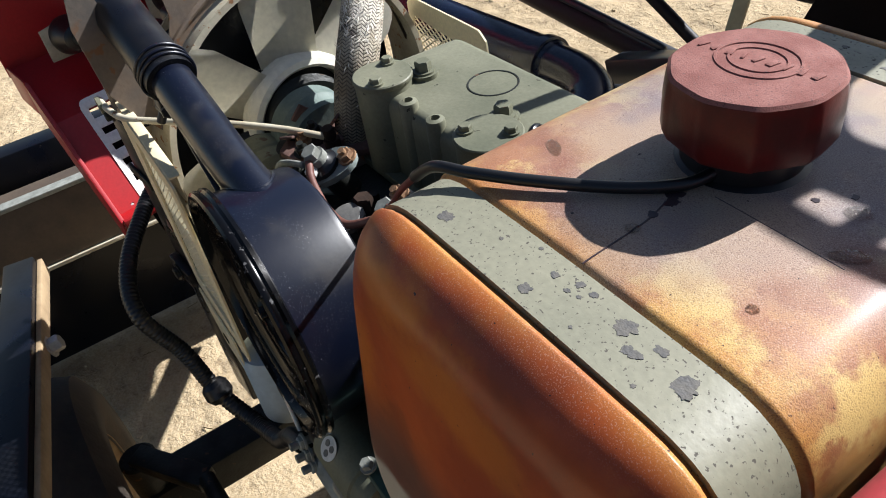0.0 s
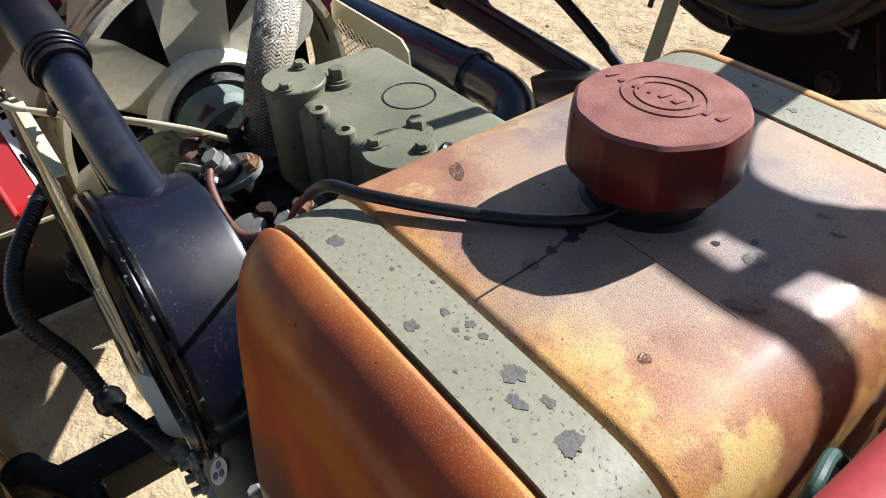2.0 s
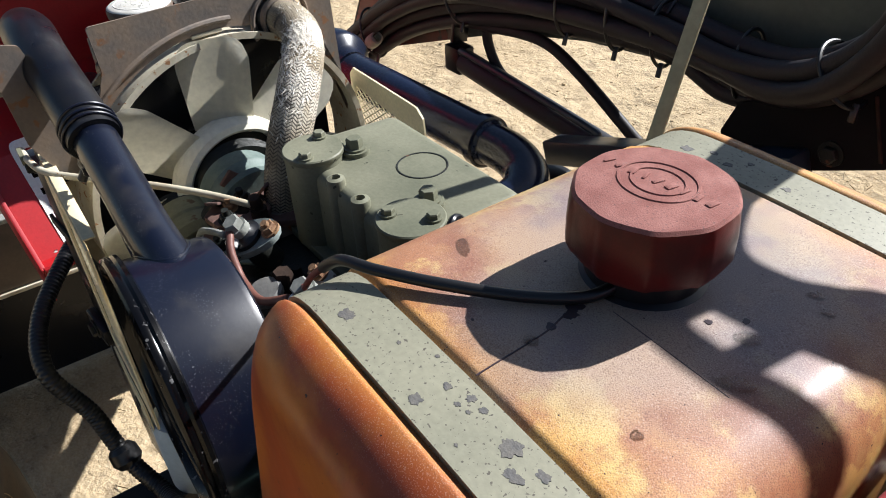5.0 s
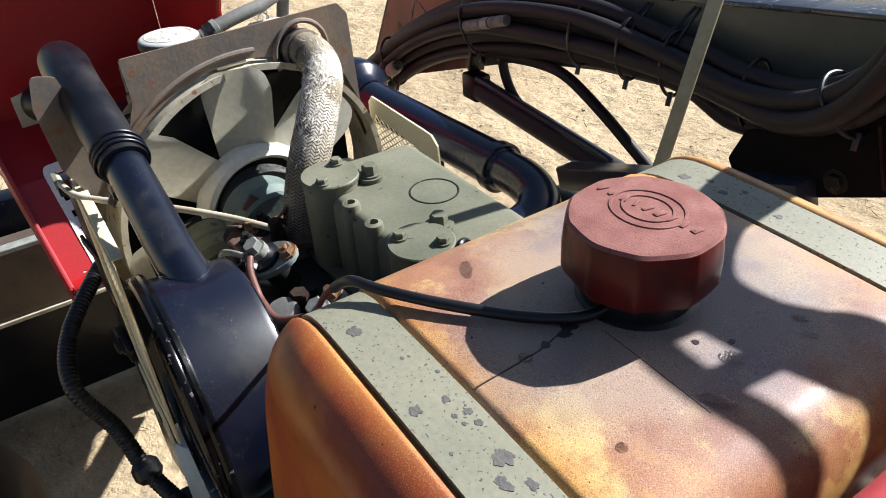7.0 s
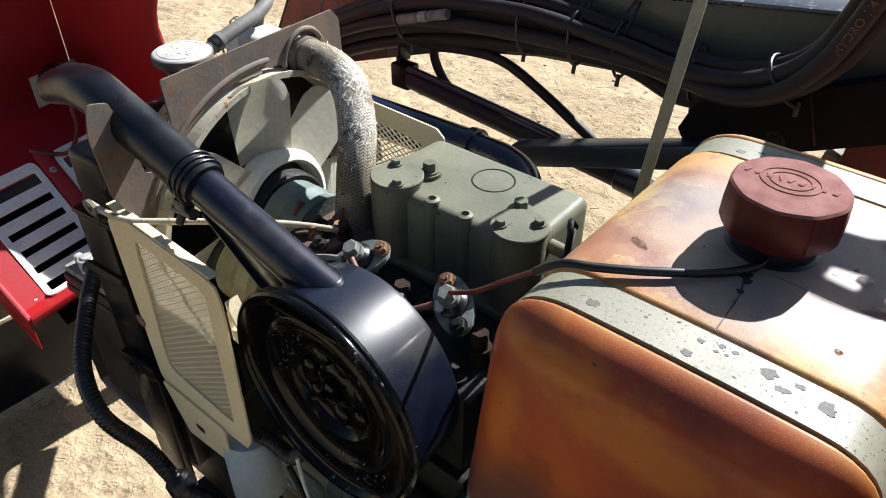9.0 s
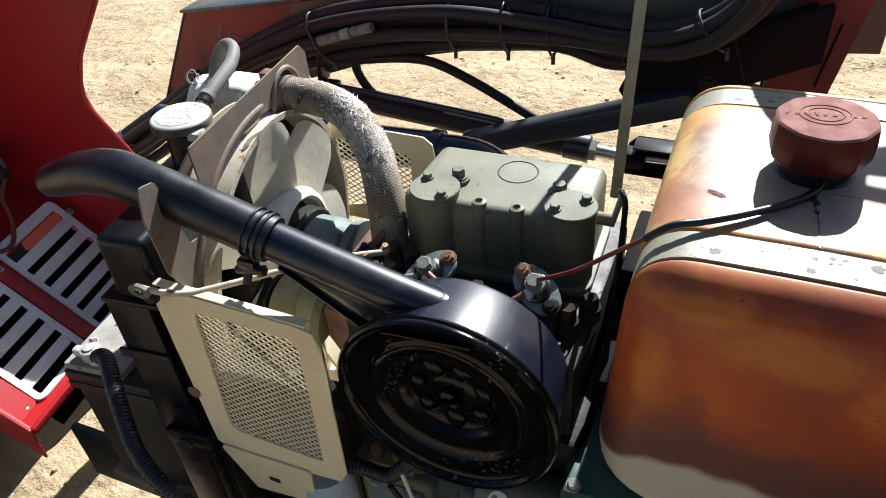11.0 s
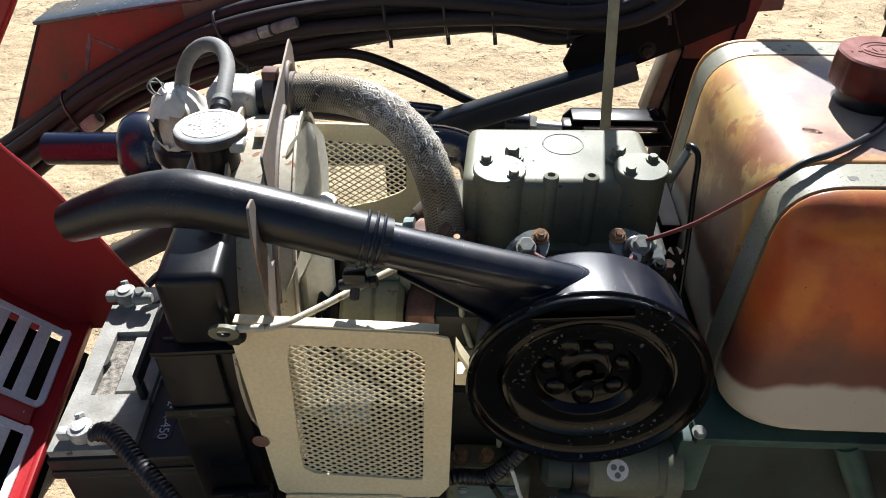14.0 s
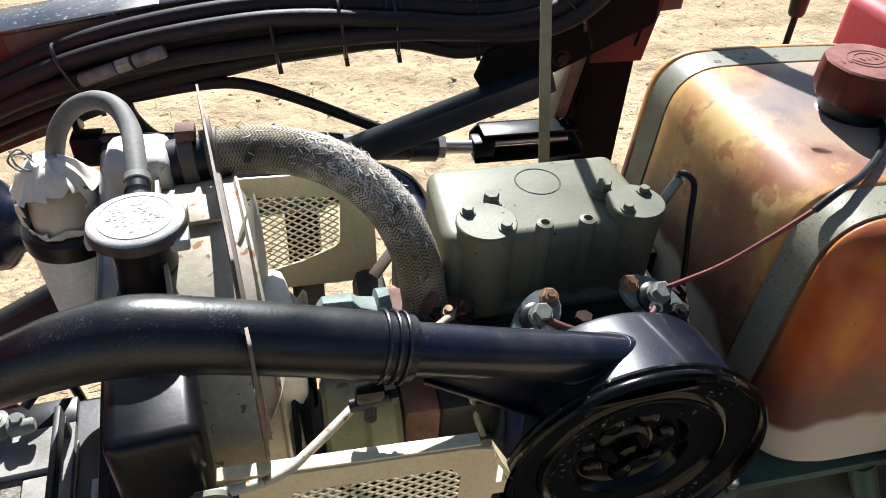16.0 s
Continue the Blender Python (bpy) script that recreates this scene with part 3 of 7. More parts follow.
def ring_plate(outer, inner, axis, at, thick, bm=None):
    """A plate with one hole: outer and inner loops have the same number of points."""
    own = bmesh.new()

    def lift(a, b, c):
        return {"x": (c, a, b), "y": (a, c, b), "z": (a, b, c)}[axis]
    loops = [[own.verts.new(lift(a, b, c)) for a, b in l] for c in (at, at + thick) for l in (outer, inner)]
    n = len(outer)
    for k in range(n):
        j = (k + 1) % n
        own.faces.new((loops[0][k], loops[0][j], loops[1][j], loops[1][k]))
        own.faces.new((loops[2][k], loops[3][k], loops[3][j], loops[2][j]))
        own.faces.new((loops[0][k], loops[2][k], loops[2][j], loops[0][j]))
        own.faces.new((loops[1][k], loops[1][j], loops[3][j], loops[3][k]))
    bmesh.ops.recalc_face_normals(own, faces=own.faces)
    return join(bm, own)


def round_poly(poly, radii, seg=5):
    """Rounds the corners of a polygon; radii: one or one per corner."""
    n = len(poly)
    radii = radii if isinstance(radii, (list, tuple)) else [radii] * n
    out = []
    for i in range(n):
        p, a, b = Vector(poly[i]), Vector(poly[i - 1]), Vector(poly[(i + 1) % n])
        r = radii[i]
        if r <= 0:
            out.append(tuple(p))
            continue
        ua, ub = (a - p).normalized(), (b - p).normalized()
        half = ua.angle(ub) / 2
        t = min(r / math.tan(half), (a - p).length * 0.49, (b - p).length * 0.49)
        p0, p1 = p + ua * t, p + ub * t
        for k in range(seg + 1):
            s = k / seg
            out.append(tuple((1 - s) ** 2 * p0 + 2 * s * (1 - s) * p + s * s * p1))
    return out


def hex_bolt(p, d, r, h, washer=0.0, bm=None):
    own = lathe([(0, 0), (r, 0), (r, h * 0.85), (r * 0.86, h), (0, h)], p, d, 6)
    if washer:
        lathe([(0, -0.0005), (washer, -0.0005), (washer, 0.0018), (0, 0.0018)], p, d, 20, own)
    return join(bm, own)


# ---- ground ----
bm = bmesh.new()
half = [0.02 + 0.042 * k for k in range(90)]
while half[-1] < 400:
    half.append(half[-1] * 1.13)
xs = [-v for v in reversed(half)] + half


def sand_height(x, y):
    if max(abs(x), abs(y)) > 60:
        return 0.0
    trod = noise.noise(Vector((x * 5, y * 5, 1)))
    return 0.020 * noise.fractal(Vector((x * 1.5, y * 1.5, 0)), 1.0, 2.0, 4) + 0.016 * trod * abs(trod) + 0.012 * noise.noise(Vector((x * 9, y * 9, 3))) + 0.008 * noise.noise(Vector((x * 17, y * 17, 5)))


grid = [[bm.verts.new((x, y, sand_height(x, y))) for y in xs] for x in xs]
for i in range(len(xs) - 1):
    for j in range(len(xs) - 1):
        bm.faces.new((grid[i][j], grid[i + 1][j], grid[i + 1][j + 1], grid[i][j + 1]))
solo("ground", bm, M["sand"], "dry trampled yellow sand of the yard", "ground", kind="structure", angle=180)
del grid


def scatter(count, seed, make):
    rng = random.Random(seed)
    verts, faces = [], []
    for _k in range(count):
        x, y = rng.uniform(-2.6, 2.4), rng.choice((1, 1, 1, -1)) * rng.uniform(0.0, 1.0) ** 1.4 * 4.2 + 0.3
        make(rng, x, y, sand_height(x, y), verts, faces)
    me = bpy.data.meshes.new("scatter")
    me.from_pydata(verts, [], faces)
    return me


def clod(rng, x, y, z, verts, faces):
    r = 0.003 + 0.010 * rng.random() ** 3
    n0 = len(verts)
    for k in range(5):
        a = k * 1.257 + rng.uniform(-0.4, 0.4)
        q = r * rng.uniform(0.7, 1.3)
        verts.append((x + q * math.cos(a), y + q * math.sin(a), z - 0.003))
    for k in range(5):
        a = k * 1.257 + rng.uniform(-0.4, 0.4)
        q = r * rng.uniform(0.4, 0.9)
        verts.append((x + q * math.cos(a), y + q * math.sin(a), z + r * rng.uniform(0.12, 0.42)))
    faces.extend([(n0 + k, n0 + (k + 1) % 5, n0 + 5 + (k + 1) % 5, n0 + 5 + k) for k in range(5)])
    faces.append((n0 + 5, n0 + 6, n0 + 7, n0 + 8, n0 + 9))


def straw(rng, x, y, z, verts, faces):
    a, L, w = rng.uniform(0, 6.28), rng.uniform(0.008, 0.035), rng.uniform(0.0006, 0.0014)
    d, n0 = (math.cos(a), math.sin(a)), len(verts)
    zz = z + 0.003
    for t, o in ((0, -w), (0, w), (1, w), (1, -w)):
        verts.append((x + d[0] * L * t - d[1] * o, y + d[1] * L * t + d[0] * o, zz + (0.004 * t)))
    for t, o in ((0, 0), (1, 0)):
        verts.append((x + d[0] * L * t, y + d[1] * L * t, zz + 0.0016 + 0.004 * t))
    faces.extend([(n0, n0 + 1, n0 + 2, n0 + 3), (n0 + 1, n0 + 4, n0 + 5, n0 + 2), (n0, n0 + 3, n0 + 5, n0 + 4)])


for nm, cnt, seed, fn, mt, lb, ct in (("clods", 5000, 3, clod, "sand_clod", "small dry clods of sand lying over the yard", "clods"), ("straw_bits", 2600, 7, straw, "straw", "bits of dry straw and twigs on the sand", "straw")):
    me = scatter(cnt, seed, fn)
    me.materials.append(M[mt])
    tagged(new(nm, me), lb, ct, "", "stuff")


# ---- fuel tank ----
tank = root_at("fuel_tank", (0.325, -0.02, 0.795), "stained orange-brown plastic fuel tank with a dark red cap", "fuel tank")


def tank_section(y):
    """Loop of (x, z) of the tank's cross-section at y."""
    x0, x1, z0, z1 = 0.203, 0.456, 0.800, 1.062
    end = min(y + 0.188, 0.160 - y)
    R = 0.032
    shrink = 0.0 if end >= R else R - math.sqrt(max(R * R - (R - end) ** 2, 0))
    for yc in (-0.141, 0.111):
        d = abs(y - yc)
        if d < 0.0176:
            shrink += 0.0038
        elif d < 0.0225:
            shrink += 0.0038 * ((0.0225 - d) / 0.0049) ** 2
    k = min(shrink, 0.06)
    poly = [(x0 - 0.008 + k, z0 + k), (x1 - k, z0 + k), (x1 - k, z1 - k), (x0 + 0.008 + k, z1 - k)]
    loop = round_poly(poly, [0.066, 0.045, 0.042, 0.050], 8)
    (xa, za), (xb, zb) = loop[26], loop[27]
    return loop[:27] + [(xa + (xb - xa) * k / 12, za + (zb - za) * k / 12) for k in range(1, 12)] + loop[27:]


ys = sorted(set([-0.188 + 0.03 * (1 - math.cos(a * math.pi / 20)) for a in range(10)] + [0.160 - 0.03 * (1 - math.cos(a * math.pi / 20)) for a in range(10)]
    + [c + o for c in (-0.141, 0.111) for o in (-0.0225, -0.021, -0.0195, -0.0176, -0.009, 0, 0.009, 0.0176, 0.0195, 0.021, 0.0225)] + [-0.09 + 0.02 * k for k in range(9)]))
bm = bmesh.new()
loops = []
for y in ys:
    sec = tank_section(y)
    crown = []
    for x, z in sec:
        zz = z
        if z > 1.03:
            zz += 0.0035 * math.cos((x - 0.32) / 0.13 * 1.5) * math.cos(y / 0.24 * 1.5)
        lean = 0.10 * (1.06 - z) * min(1.0, max(0.0, (-0.15 - y) / 0.038))
        crown.append(bm.verts.new((x, y - lean, zz)))
    loops.append(crown)
for a, b in zip(loops, loops[1:]):
    n = len(a)
    for k in range(n):
        bm.faces.new((a[k], a[(k + 1) % n], b[(k + 1) % n], b[k]))
bm.faces.new(loops[0])
bm.faces.new(loops[-1][::-1])
bmesh.ops.recalc_face_normals(bm, faces=bm.faces)
tank_body = part("body", bm, M["tank"], tank, angle=60)
# neck is tank plastic; coloured black for the shade under the cap
part("filler_neck", lathe([(0.034, 0), (0.034, 0.004), (0.0295, 0.007), (0.0295, 0.0203), (0, 0.0203)], (0.331, -0.012, 1.060), (0, 0, 1), 40), M["black_soft"], tank)
bm = bmesh.new()
seg = 120
prof = [(0.0, 1.1140), (0.034, 1.1140), (0.0368, 1.1136), (0.0384, 1.1120), (0.0390, 1.108), (0.0398, 1.099), (0.0398, 1.0855), (0.0375, 1.0805), (0.0, 1.0805)]
rings = []
for n_, (r, z) in enumerate(prof):
    if r == 0:
        rings.append([bm.verts.new((0.331, -0.012, z))])
        continue
    ring = []
    for k in range(seg):
        a = 2 * math.pi * k / seg
        f = 1.0
        if n_ >= 2:
            b_ = (a + 0.2) % (math.pi / 5) - math.pi / 10
            flat = math.cos(math.pi / 10) / math.cos(b_)
            f = 1.02 * (0.45 + 0.55 * flat) - 0.010 * max(0.0, 1 - abs(abs(b_) - math.pi / 10) / 0.045)
            if n_ >= 4 and int((a + 0.2) / (math.pi / 5)) % 2:
                f -= 0.030 * min(1.0, max(0.0, (math.pi / 10 - abs(b_)) / 0.05))
            f += 0.004 * noise.noise(Vector((math.cos(a) * 9, math.sin(a) * 9, z * 60)))
        ring.append(bm.verts.new((0.331 + r * f * math.cos(a), -0.012 + r * f * math.sin(a), z)))
    rings.append(ring)
for a, b in zip(rings, rings[1:]):
    for k in range(seg):
        j = (k + 1) % seg
        u = list(dict.fromkeys([a[k % len(a)], a[j % len(a)], b[j % len(b)], b[k % len(b)]]))
        bm.faces.new(u)
bmesh.ops.recalc_face_normals(bm, faces=bm.faces)
for f in bm.faces:
    f.material_index = 1 if f.calc_center_median().z > 1.1120 else 0
cap = part("filler_cap", bm, [M["cap"], M["cap_dusty"]], tank, "faded dark red plastic screw cap with worn relief")


def ellipse_ring(c, a, b, w, h, turn, bm=None, seg=48):
    own = bmesh.new()
    ct, st = math.cos(turn), math.sin(turn)
    loops = []
    for (da, dz) in ((-w, 0), (-w * 0.6, h), (w * 0.6, h), (w, 0)):
        loop = []
        for k in range(seg):
            t = 2 * math.pi * k / seg
            x, y = (a + da) * math.cos(t), (b + da) * math.sin(t)
            loop.append(own.verts.new((c[0] + x * ct - y * st, c[1] + x * st + y * ct, c[2] + dz)))
        loops.append(loop)
    for p, q in zip(loops, loops[1:]):
        for k in range(seg):
            own.faces.new((p[k], p[(k + 1) % seg], q[(k + 1) % seg], q[k]))
    bmesh.ops.recalc_face_normals(own, faces=own.faces)
    return join(bm, own)


def strap_mesh(yc, half):
    bm = bmesh.new()
    loops = []
    for off, yy in ((-0.0015, yc - half), (0.0035, yc - half), (0.0035, yc + half), (-0.0015, yc + half)):
        sec = tank_section(yc)
        cx, cz = 0.325, 0.93
        loop = []
        for x, z in sec:
            zz = z + (0.0035 * math.cos((x - 0.32) / 0.13 * 1.5) * math.cos(yc / 0.24 * 1.5) if z > 1.03 else 0)
            d = Vector((x - cx, zz - cz)).normalized()
            loop.append(bm.verts.new((x + d.x * off, yy, zz + d.y * off)))
        loops.append(loop)
    loops.append(loops[0])
    for a, b in zip(loops, loops[1:]):
        n = len(a)
        for k in range(n):
            bm.faces.new((a[k], a[(k + 1) % n], b[(k + 1) % n], b[k]))
    bmesh.ops.recalc_face_normals(bm, faces=bm.faces)
    return bm


CHIPS = {-0.141: ((0.376, -0.134, 0.0062), (0.386, -0.1415, 0.0052), (0.393, -0.132, 0.0036), (0.410, -0.138, 0.0072), (0.333, -0.150, 0.0044), (0.335, -0.135, 0.0028), (0.347, -0.131, 0.0030), (0.355, -0.131, 0.0026),
    (0.346, -0.1375, 0.0018), (0.352, -0.1365, 0.0015), (0.268, -0.146, 0.0050), (0.300, -0.137, 0.0016), (0.362, -0.150, 0.0014), (0.398, -0.152, 0.0017), (0.318, -0.128, 0.0018)),
    0.111: ((0.262, 0.105, 0.0050), (0.276, 0.112, 0.0035), (0.291, 0.106, 0.0040), (0.300, 0.117, 0.0024), (0.330, 0.108, 0.0030))}


def chip(x, y, r, yc):
    """A thin ragged patch of bare metal on the flat top of a strap."""
    zt = 1.0583 + 0.0035 * 0.13 / math.hypot(x - 0.325, 0.13) + 0.0035 * math.cos((x - 0.32) / 0.13 * 1.5) * math.cos(yc / 0.24 * 1.5)
    poly = []
    for k in range(44):
        a = 2 * math.pi * k / 44
        w = Vector((math.cos(a) + x * 90, math.sin(a), y * 90))
        q = r * max(0.35, 0.72 + 0.40 * noise.noise(w * 0.9) + 0.30 * noise.noise(w * 2.3) + 0.16 * noise.noise(w * 7.0))
        poly.append((x + q * math.cos(a) * 1.1, y + q * math.sin(a) * 0.85))
    return plate(poly, "z", zt - 0.0005, 0.0006)


for yc in (-0.141, 0.111):
    strap = solo("tank_strap", strap_mesh(yc, 0.0165), M["strap"], "chipped grey-green painted metal strap round the fuel tank", "strap", "tank straps", angle=50)
    for x, y, r in CHIPS[yc]:
        part("paint_chip", chip(x, y, r, yc), M["chip"], strap)

# ---- return line from the tank to the rear injector ----
line = root_at("fuel_return_line", (0.33, -0.055, 1.066), "thin black and red-brown fuel line from the tank to the injector", "fuel line")
part("rubber_hose", sweep([(0.337, -0.034, 1.072), (0.333, -0.052, 1.069), (0.315, -0.075, 1.069), (0.285, -0.101, 1.070), (0.255, -0.121, 1.070), (0.234, -0.130, 1.068), (0.215, -0.133, 1.053)], 0.0032, 12), M["black_soft"], line)
part("tube", sweep([(0.216, -0.133, 1.054), (0.19, -0.131, 1.030), (0.16, -0.125, 1.000), (0.135, -0.117, 0.979), (0.120, -0.112, 0.968)], 0.0021, 10), M["redwire"], line, "red-brown thin tube")

# ---- valve cover ----
cover = root_at("valve_cover", (0.045, 0.01, 0.915), "grey-green painted cast valve cover with two round bolted lids", "valve cover")
poly = round_poly([(-0.052, -0.045), (0.150, -0.040), (0.146, 0.074), (-0.046, 0.070)], [0.022, 0.022, 0.014, 0.014], 6)
bm = plate(poly, "z", 0.905, 0.080)
bmesh.ops.bevel(bm, geom=[e for e in bm.edges if all(abs(v.co.z - 0.985) < 1e-4 for v in e.verts)], offset=0.010, segments=4, affect="EDGES", profile=0.5)
part("casting", bm, M["greengrey"], cover)
bm = plate(round_poly([(-0.060, -0.056), (0.158, -0.052), (0.154, 0.082), (-0.056, 0.078)], 0.02, 5), "z", 0.900, 0.009, 0.0015)
part("flange", bm, M["greengrey"], cover)
for n_, (x, y) in enumerate(((-0.0135, -0.0325), (0.129, -0.0245))):
    bm = lathe([(0, 0.905), (0.0255, 0.905), (0.0255, 0.990), (0, 0.990)], (x, y, 0), (0, 0, 1), 40)
    part("boss", bm, M["greengrey"], cover)
    bm = lathe([(0, 0.9905), (0.0262, 0.9905), (0.0268, 0.9915), (0.0268, 0.9945), (0.0258, 0.9955), (0, 0.9955)], (x, y, 0), (0, 0, 1), 40)
    lid = part("lid", bm, M["greengrey"], cover)
for x, y in ((-0.027, -0.019), (0.0, -0.046), (0.116, -0.036), (0.142, -0.013)):
    part("lid_bolt", hex_bolt((x, y, 0.9955), (0, 0, 1), 0.0052, 0.006, 0.0068), M["greengrey"], cover)
for x, y in ((0.0, 0.001), (0.110, 0.004)):
    bm = lathe([(0, 0), (0.0125, 0), (0.0125, 0.004), (0, 0.004)], (x, y, 0.985), (0, 0, 1), 28)
    hex_bolt((x, y, 0.989), (0, 0, 1), 0.0074, 0.0105, 0.0100, bm)
    part("hold_down_nut", bm, M["greengrey"], cover)
for x in (0.038, 0.078):
    bm = lathe([(0, 0.905), (0.0080, 0.905), (0.0080, 0.989), (0.0074, 0.9912), (0.004, 0.9925), (0.004, 0.986), (0, 0.986)], (x, -0.0385, 0), (0, 0, 1), 24)
    part("screw_boss", bm, M["greengrey"], cover)
bm = ellipse_ring((0.056, 0.034, 0.985), 0.0215, 0.0215, 0.0009, 0.0006, 0)
part("cast_ring", bm, M["engine_dark"], cover)

# ---- air cleaner ----
ac = root_at("air_cleaner", (0.066, -0.17, 0.785), "glossy black drum air cleaner with a long intake pipe", "air cleaner")
C = (0.066, -0.222, 0.885)
bm = lathe([(0.1035, 0.0), (0.1025, 0.012), (0.0990, 0.070), (0.0972, 0.0745), (0.092, 0.077), (0.0, 0.077)], C, (0, 1, 0), 64)
part("drum", bm, M["black_gloss"], ac)
bm = lathe([(0.1045, 0.012), (0.1082, 0.0105), (0.1092, 0.0075), (0.1078, 0.0052), (0.1090, 0.0028), (0.1086, 0.0), (0.1065, -0.0018), (0.1035, -0.0015), (0.1015, 0.001), (0.1000, 0.0048), (0.0975, 0.0062), (0.0900, 0.0070), (0.0800, 0.0082), (0.0775, 0.0068), (0.0755, 0.0064), (0.0735, 0.0080), (0.0700, 0.0105),
    (0.0580, 0.0125), (0.0530, 0.0118), (0.0500, 0.0125), (0.0480, 0.0150), (0.0450, 0.0205), (0.0400, 0.0225), (0.0260, 0.0235), (0.0225, 0.0205), (0.0180, 0.0195), (0.0, 0.0195)], C, (0, 1, 0), 96)
part("end_cover", bm, M["black_deep"], ac)

# ---- intake pipe ----
bm = sweep([(0.104, -0.178, 0.954), (0.055, -0.180, 0.968), (0.0, -0.183, 0.984), (-0.06, -0.183, 0.999), (-0.128, -0.184, 1.018)], 0.0185, 28)
part("pipe", bm, M["black_gloss"], ac)
# weld bead where the round pipe runs into the drum
ax_ = Vector((0.96, 0.035, -0.28)).normalized()
u_ = ax_.cross(Vector((0, 1, 0))).normalized()
v_ = ax_.cross(u_)
bead = []
for k in range(48):
    a = 2 * math.pi * k / 48
    p = Vector((-0.08, -0.1845, 1.0055)) + 0.0186 * (math.cos(a) * u_ + math.sin(a) * v_)
    for _k in range(900):
        if math.hypot(p.x - C[0], p.z - C[2]) < 0.1025 - 0.060 * max(0.0, p.y - C[1] - 0.012):
            break
        p = p + ax_ * 0.0003
    bead.append(p)
part("weld_seam", sweep(bead + bead[:1], 0.0019, 8, 2, caps=False), M["black_gloss"], ac)
hose = part("intake_hose", sweep([(-0.110, -0.184, 1.014), (-0.17, -0.187, 1.034), (-0.23, -0.19, 1.053), (-0.272, -0.19, 1.0605), (-0.315, -0.19, 1.054), (-0.370, -0.19, 1.034)], [0.0224, 0.0224, 0.0228, 0.0238, 0.0215, 0.0165], 28, caps=True), M["hose_rubber"], ac, "black rubber intake hose with a bent open end")

# ---- side screens ----
def screen_panel(name, outer, hole, y, thick, label, cell):
    root = root_at(name, (sum(p[0] for p in outer) / len(outer), y, min(p[1] for p in outer)), label, "engine screen", "engine side screens")
    n = 48
    cx, cz = sum(p[0] for p in hole) / len(hole), sum(p[1] for p in hole) / len(hole)

    def around(poly):
        out = []
        pts = poly + poly[:1]
        for k in range(n):
            a = 2 * math.pi * k / n
            d = Vector((math.cos(a), math.sin(a)))
            best = None
            for p, q in zip(pts, pts[1:]):
                p, e = Vector(p) - Vector((cx, cz)), Vector(q) - Vector(p)
                den = d.x * e.y - d.y * e.x
                if abs(den) < 1e-12:
                    continue
                s = (p.x * e.y - p.y * e.x) / den
                u = (p.x * d.y - p.y * d.x) / den
                if s > 0 and -1e-6 <= u <= 1 + 1e-6 and (best is None or s > best):
                    best = s
            out.append((cx + d.x * best, cz + d.y * best))
        return out
    part("panel", ring_plate(around(outer), around(hole), "y", y, thick), M["cream"], root)
    bm = bmesh.new()
    xs_ = [p[0] for p in hole]
    zs_ = [p[1] for p in hole]
    x0, x1, z0, z1 = min(xs_) - 0.002, max(xs_) + 0.002, min(zs_) - 0.002, max(zs_) + 0.002
    cw, ch = cell
    rows = int((z1 - z0) / ch)
    cols = int((x1 - x0) / cw * 2)
    w, t = 0.00075, 0.0010
    for r in range(rows + 1):
        for c in range(cols):
            s = 1 if (r + c) % 2 else -1
            xa, xb = x0 + c * cw / 2, x0 + (c + 1) * cw / 2
            za, zb = z0 + r * ch - s * ch / 2 * 0.96, z0 + r * ch + s * ch / 2 * 0.96
            yy = y + thick + 0.0004
            f = [bm.verts.new((xa, yy, za - w)), bm.verts.new((xb, yy, zb - w)), bm.verts.new((xb, yy, zb + w)), bm.verts.new((xa, yy, za + w))]
            g = [bm.verts.new((v.co.x, yy + t, v.co.z + t * 0.6)) for v in f]
            bm.faces.new(f)
            bm.faces.new(g[::-1])
            bm.faces.new((f[0], g[0], g[1], f[1]))
            bm.faces.new((f[2], g[2], g[3], f[3]))
    part("expanded_mesh", bm, M["cream"], root, "cream expanded metal mesh with diamond openings", smooth=False)
    return root


near_out = round_poly([(-0.245, 0.957), (-0.052, 0.951), (-0.058, 0.715), (-0.235, 0.700)], [0.004, 0.018, 0.014, 0.02])
near_hole = round_poly([(-0.198, 0.935), (-0.078, 0.932), (-0.084, 0.742), (-0.206, 0.748)], [0.006, 0.004, 0.004, 0.016])
near_screen = screen_panel("side_screen", near_out, near_hole, -0.226, 0.0022, "cream sheet panel with expanded metal window beside the radiator", (0.0112, 0.0039))
far_out = round_poly([(-0.250, 0.952), (-0.090, 0.950), (-0.084, 0.80), (-0.250, 0.80)], [0.004, 0.018, 0.02, 0.02])
far_hole = round_poly([(-0.242, 0.930), (-0.124, 0.920), (-0.126, 0.856), (-0.165, 0.838), (-0.242, 0.817)], [0.004, 0.008, 0.012, 0.02, 0.006])
screen_panel("side_screen", far_out, far_hole, 0.130, 0.0022, "cream sheet panel with expanded metal window beside the exhaust muffler", (0.0124, 0.0042))

# ---- radiator ----
rad = root_at("radiator", (-0.275, -0.06, 0.45), "black painted radiator with a dusty pale filler cap", "radiator")
part("core", box(-0.328, -0.268, -0.212, 0.11, 0.50, 0.93, 0.004), M["black_frame"], rad)
part("top_tank", box(-0.322, -0.256, -0.135, 0.118, 0.925, 1.010, 0.008, 3), M["black_frame"], rad)
part("tank_end", box(-0.316, -0.260, -0.222, -0.1355, 0.925, 1.004, 0.009, 4), M["black_frame"], rad)
part("lip", box(-0.336, -0.262, -0.226, 0.122, 0.918, 0.9245, 0.002), M["black_frame"], rad)
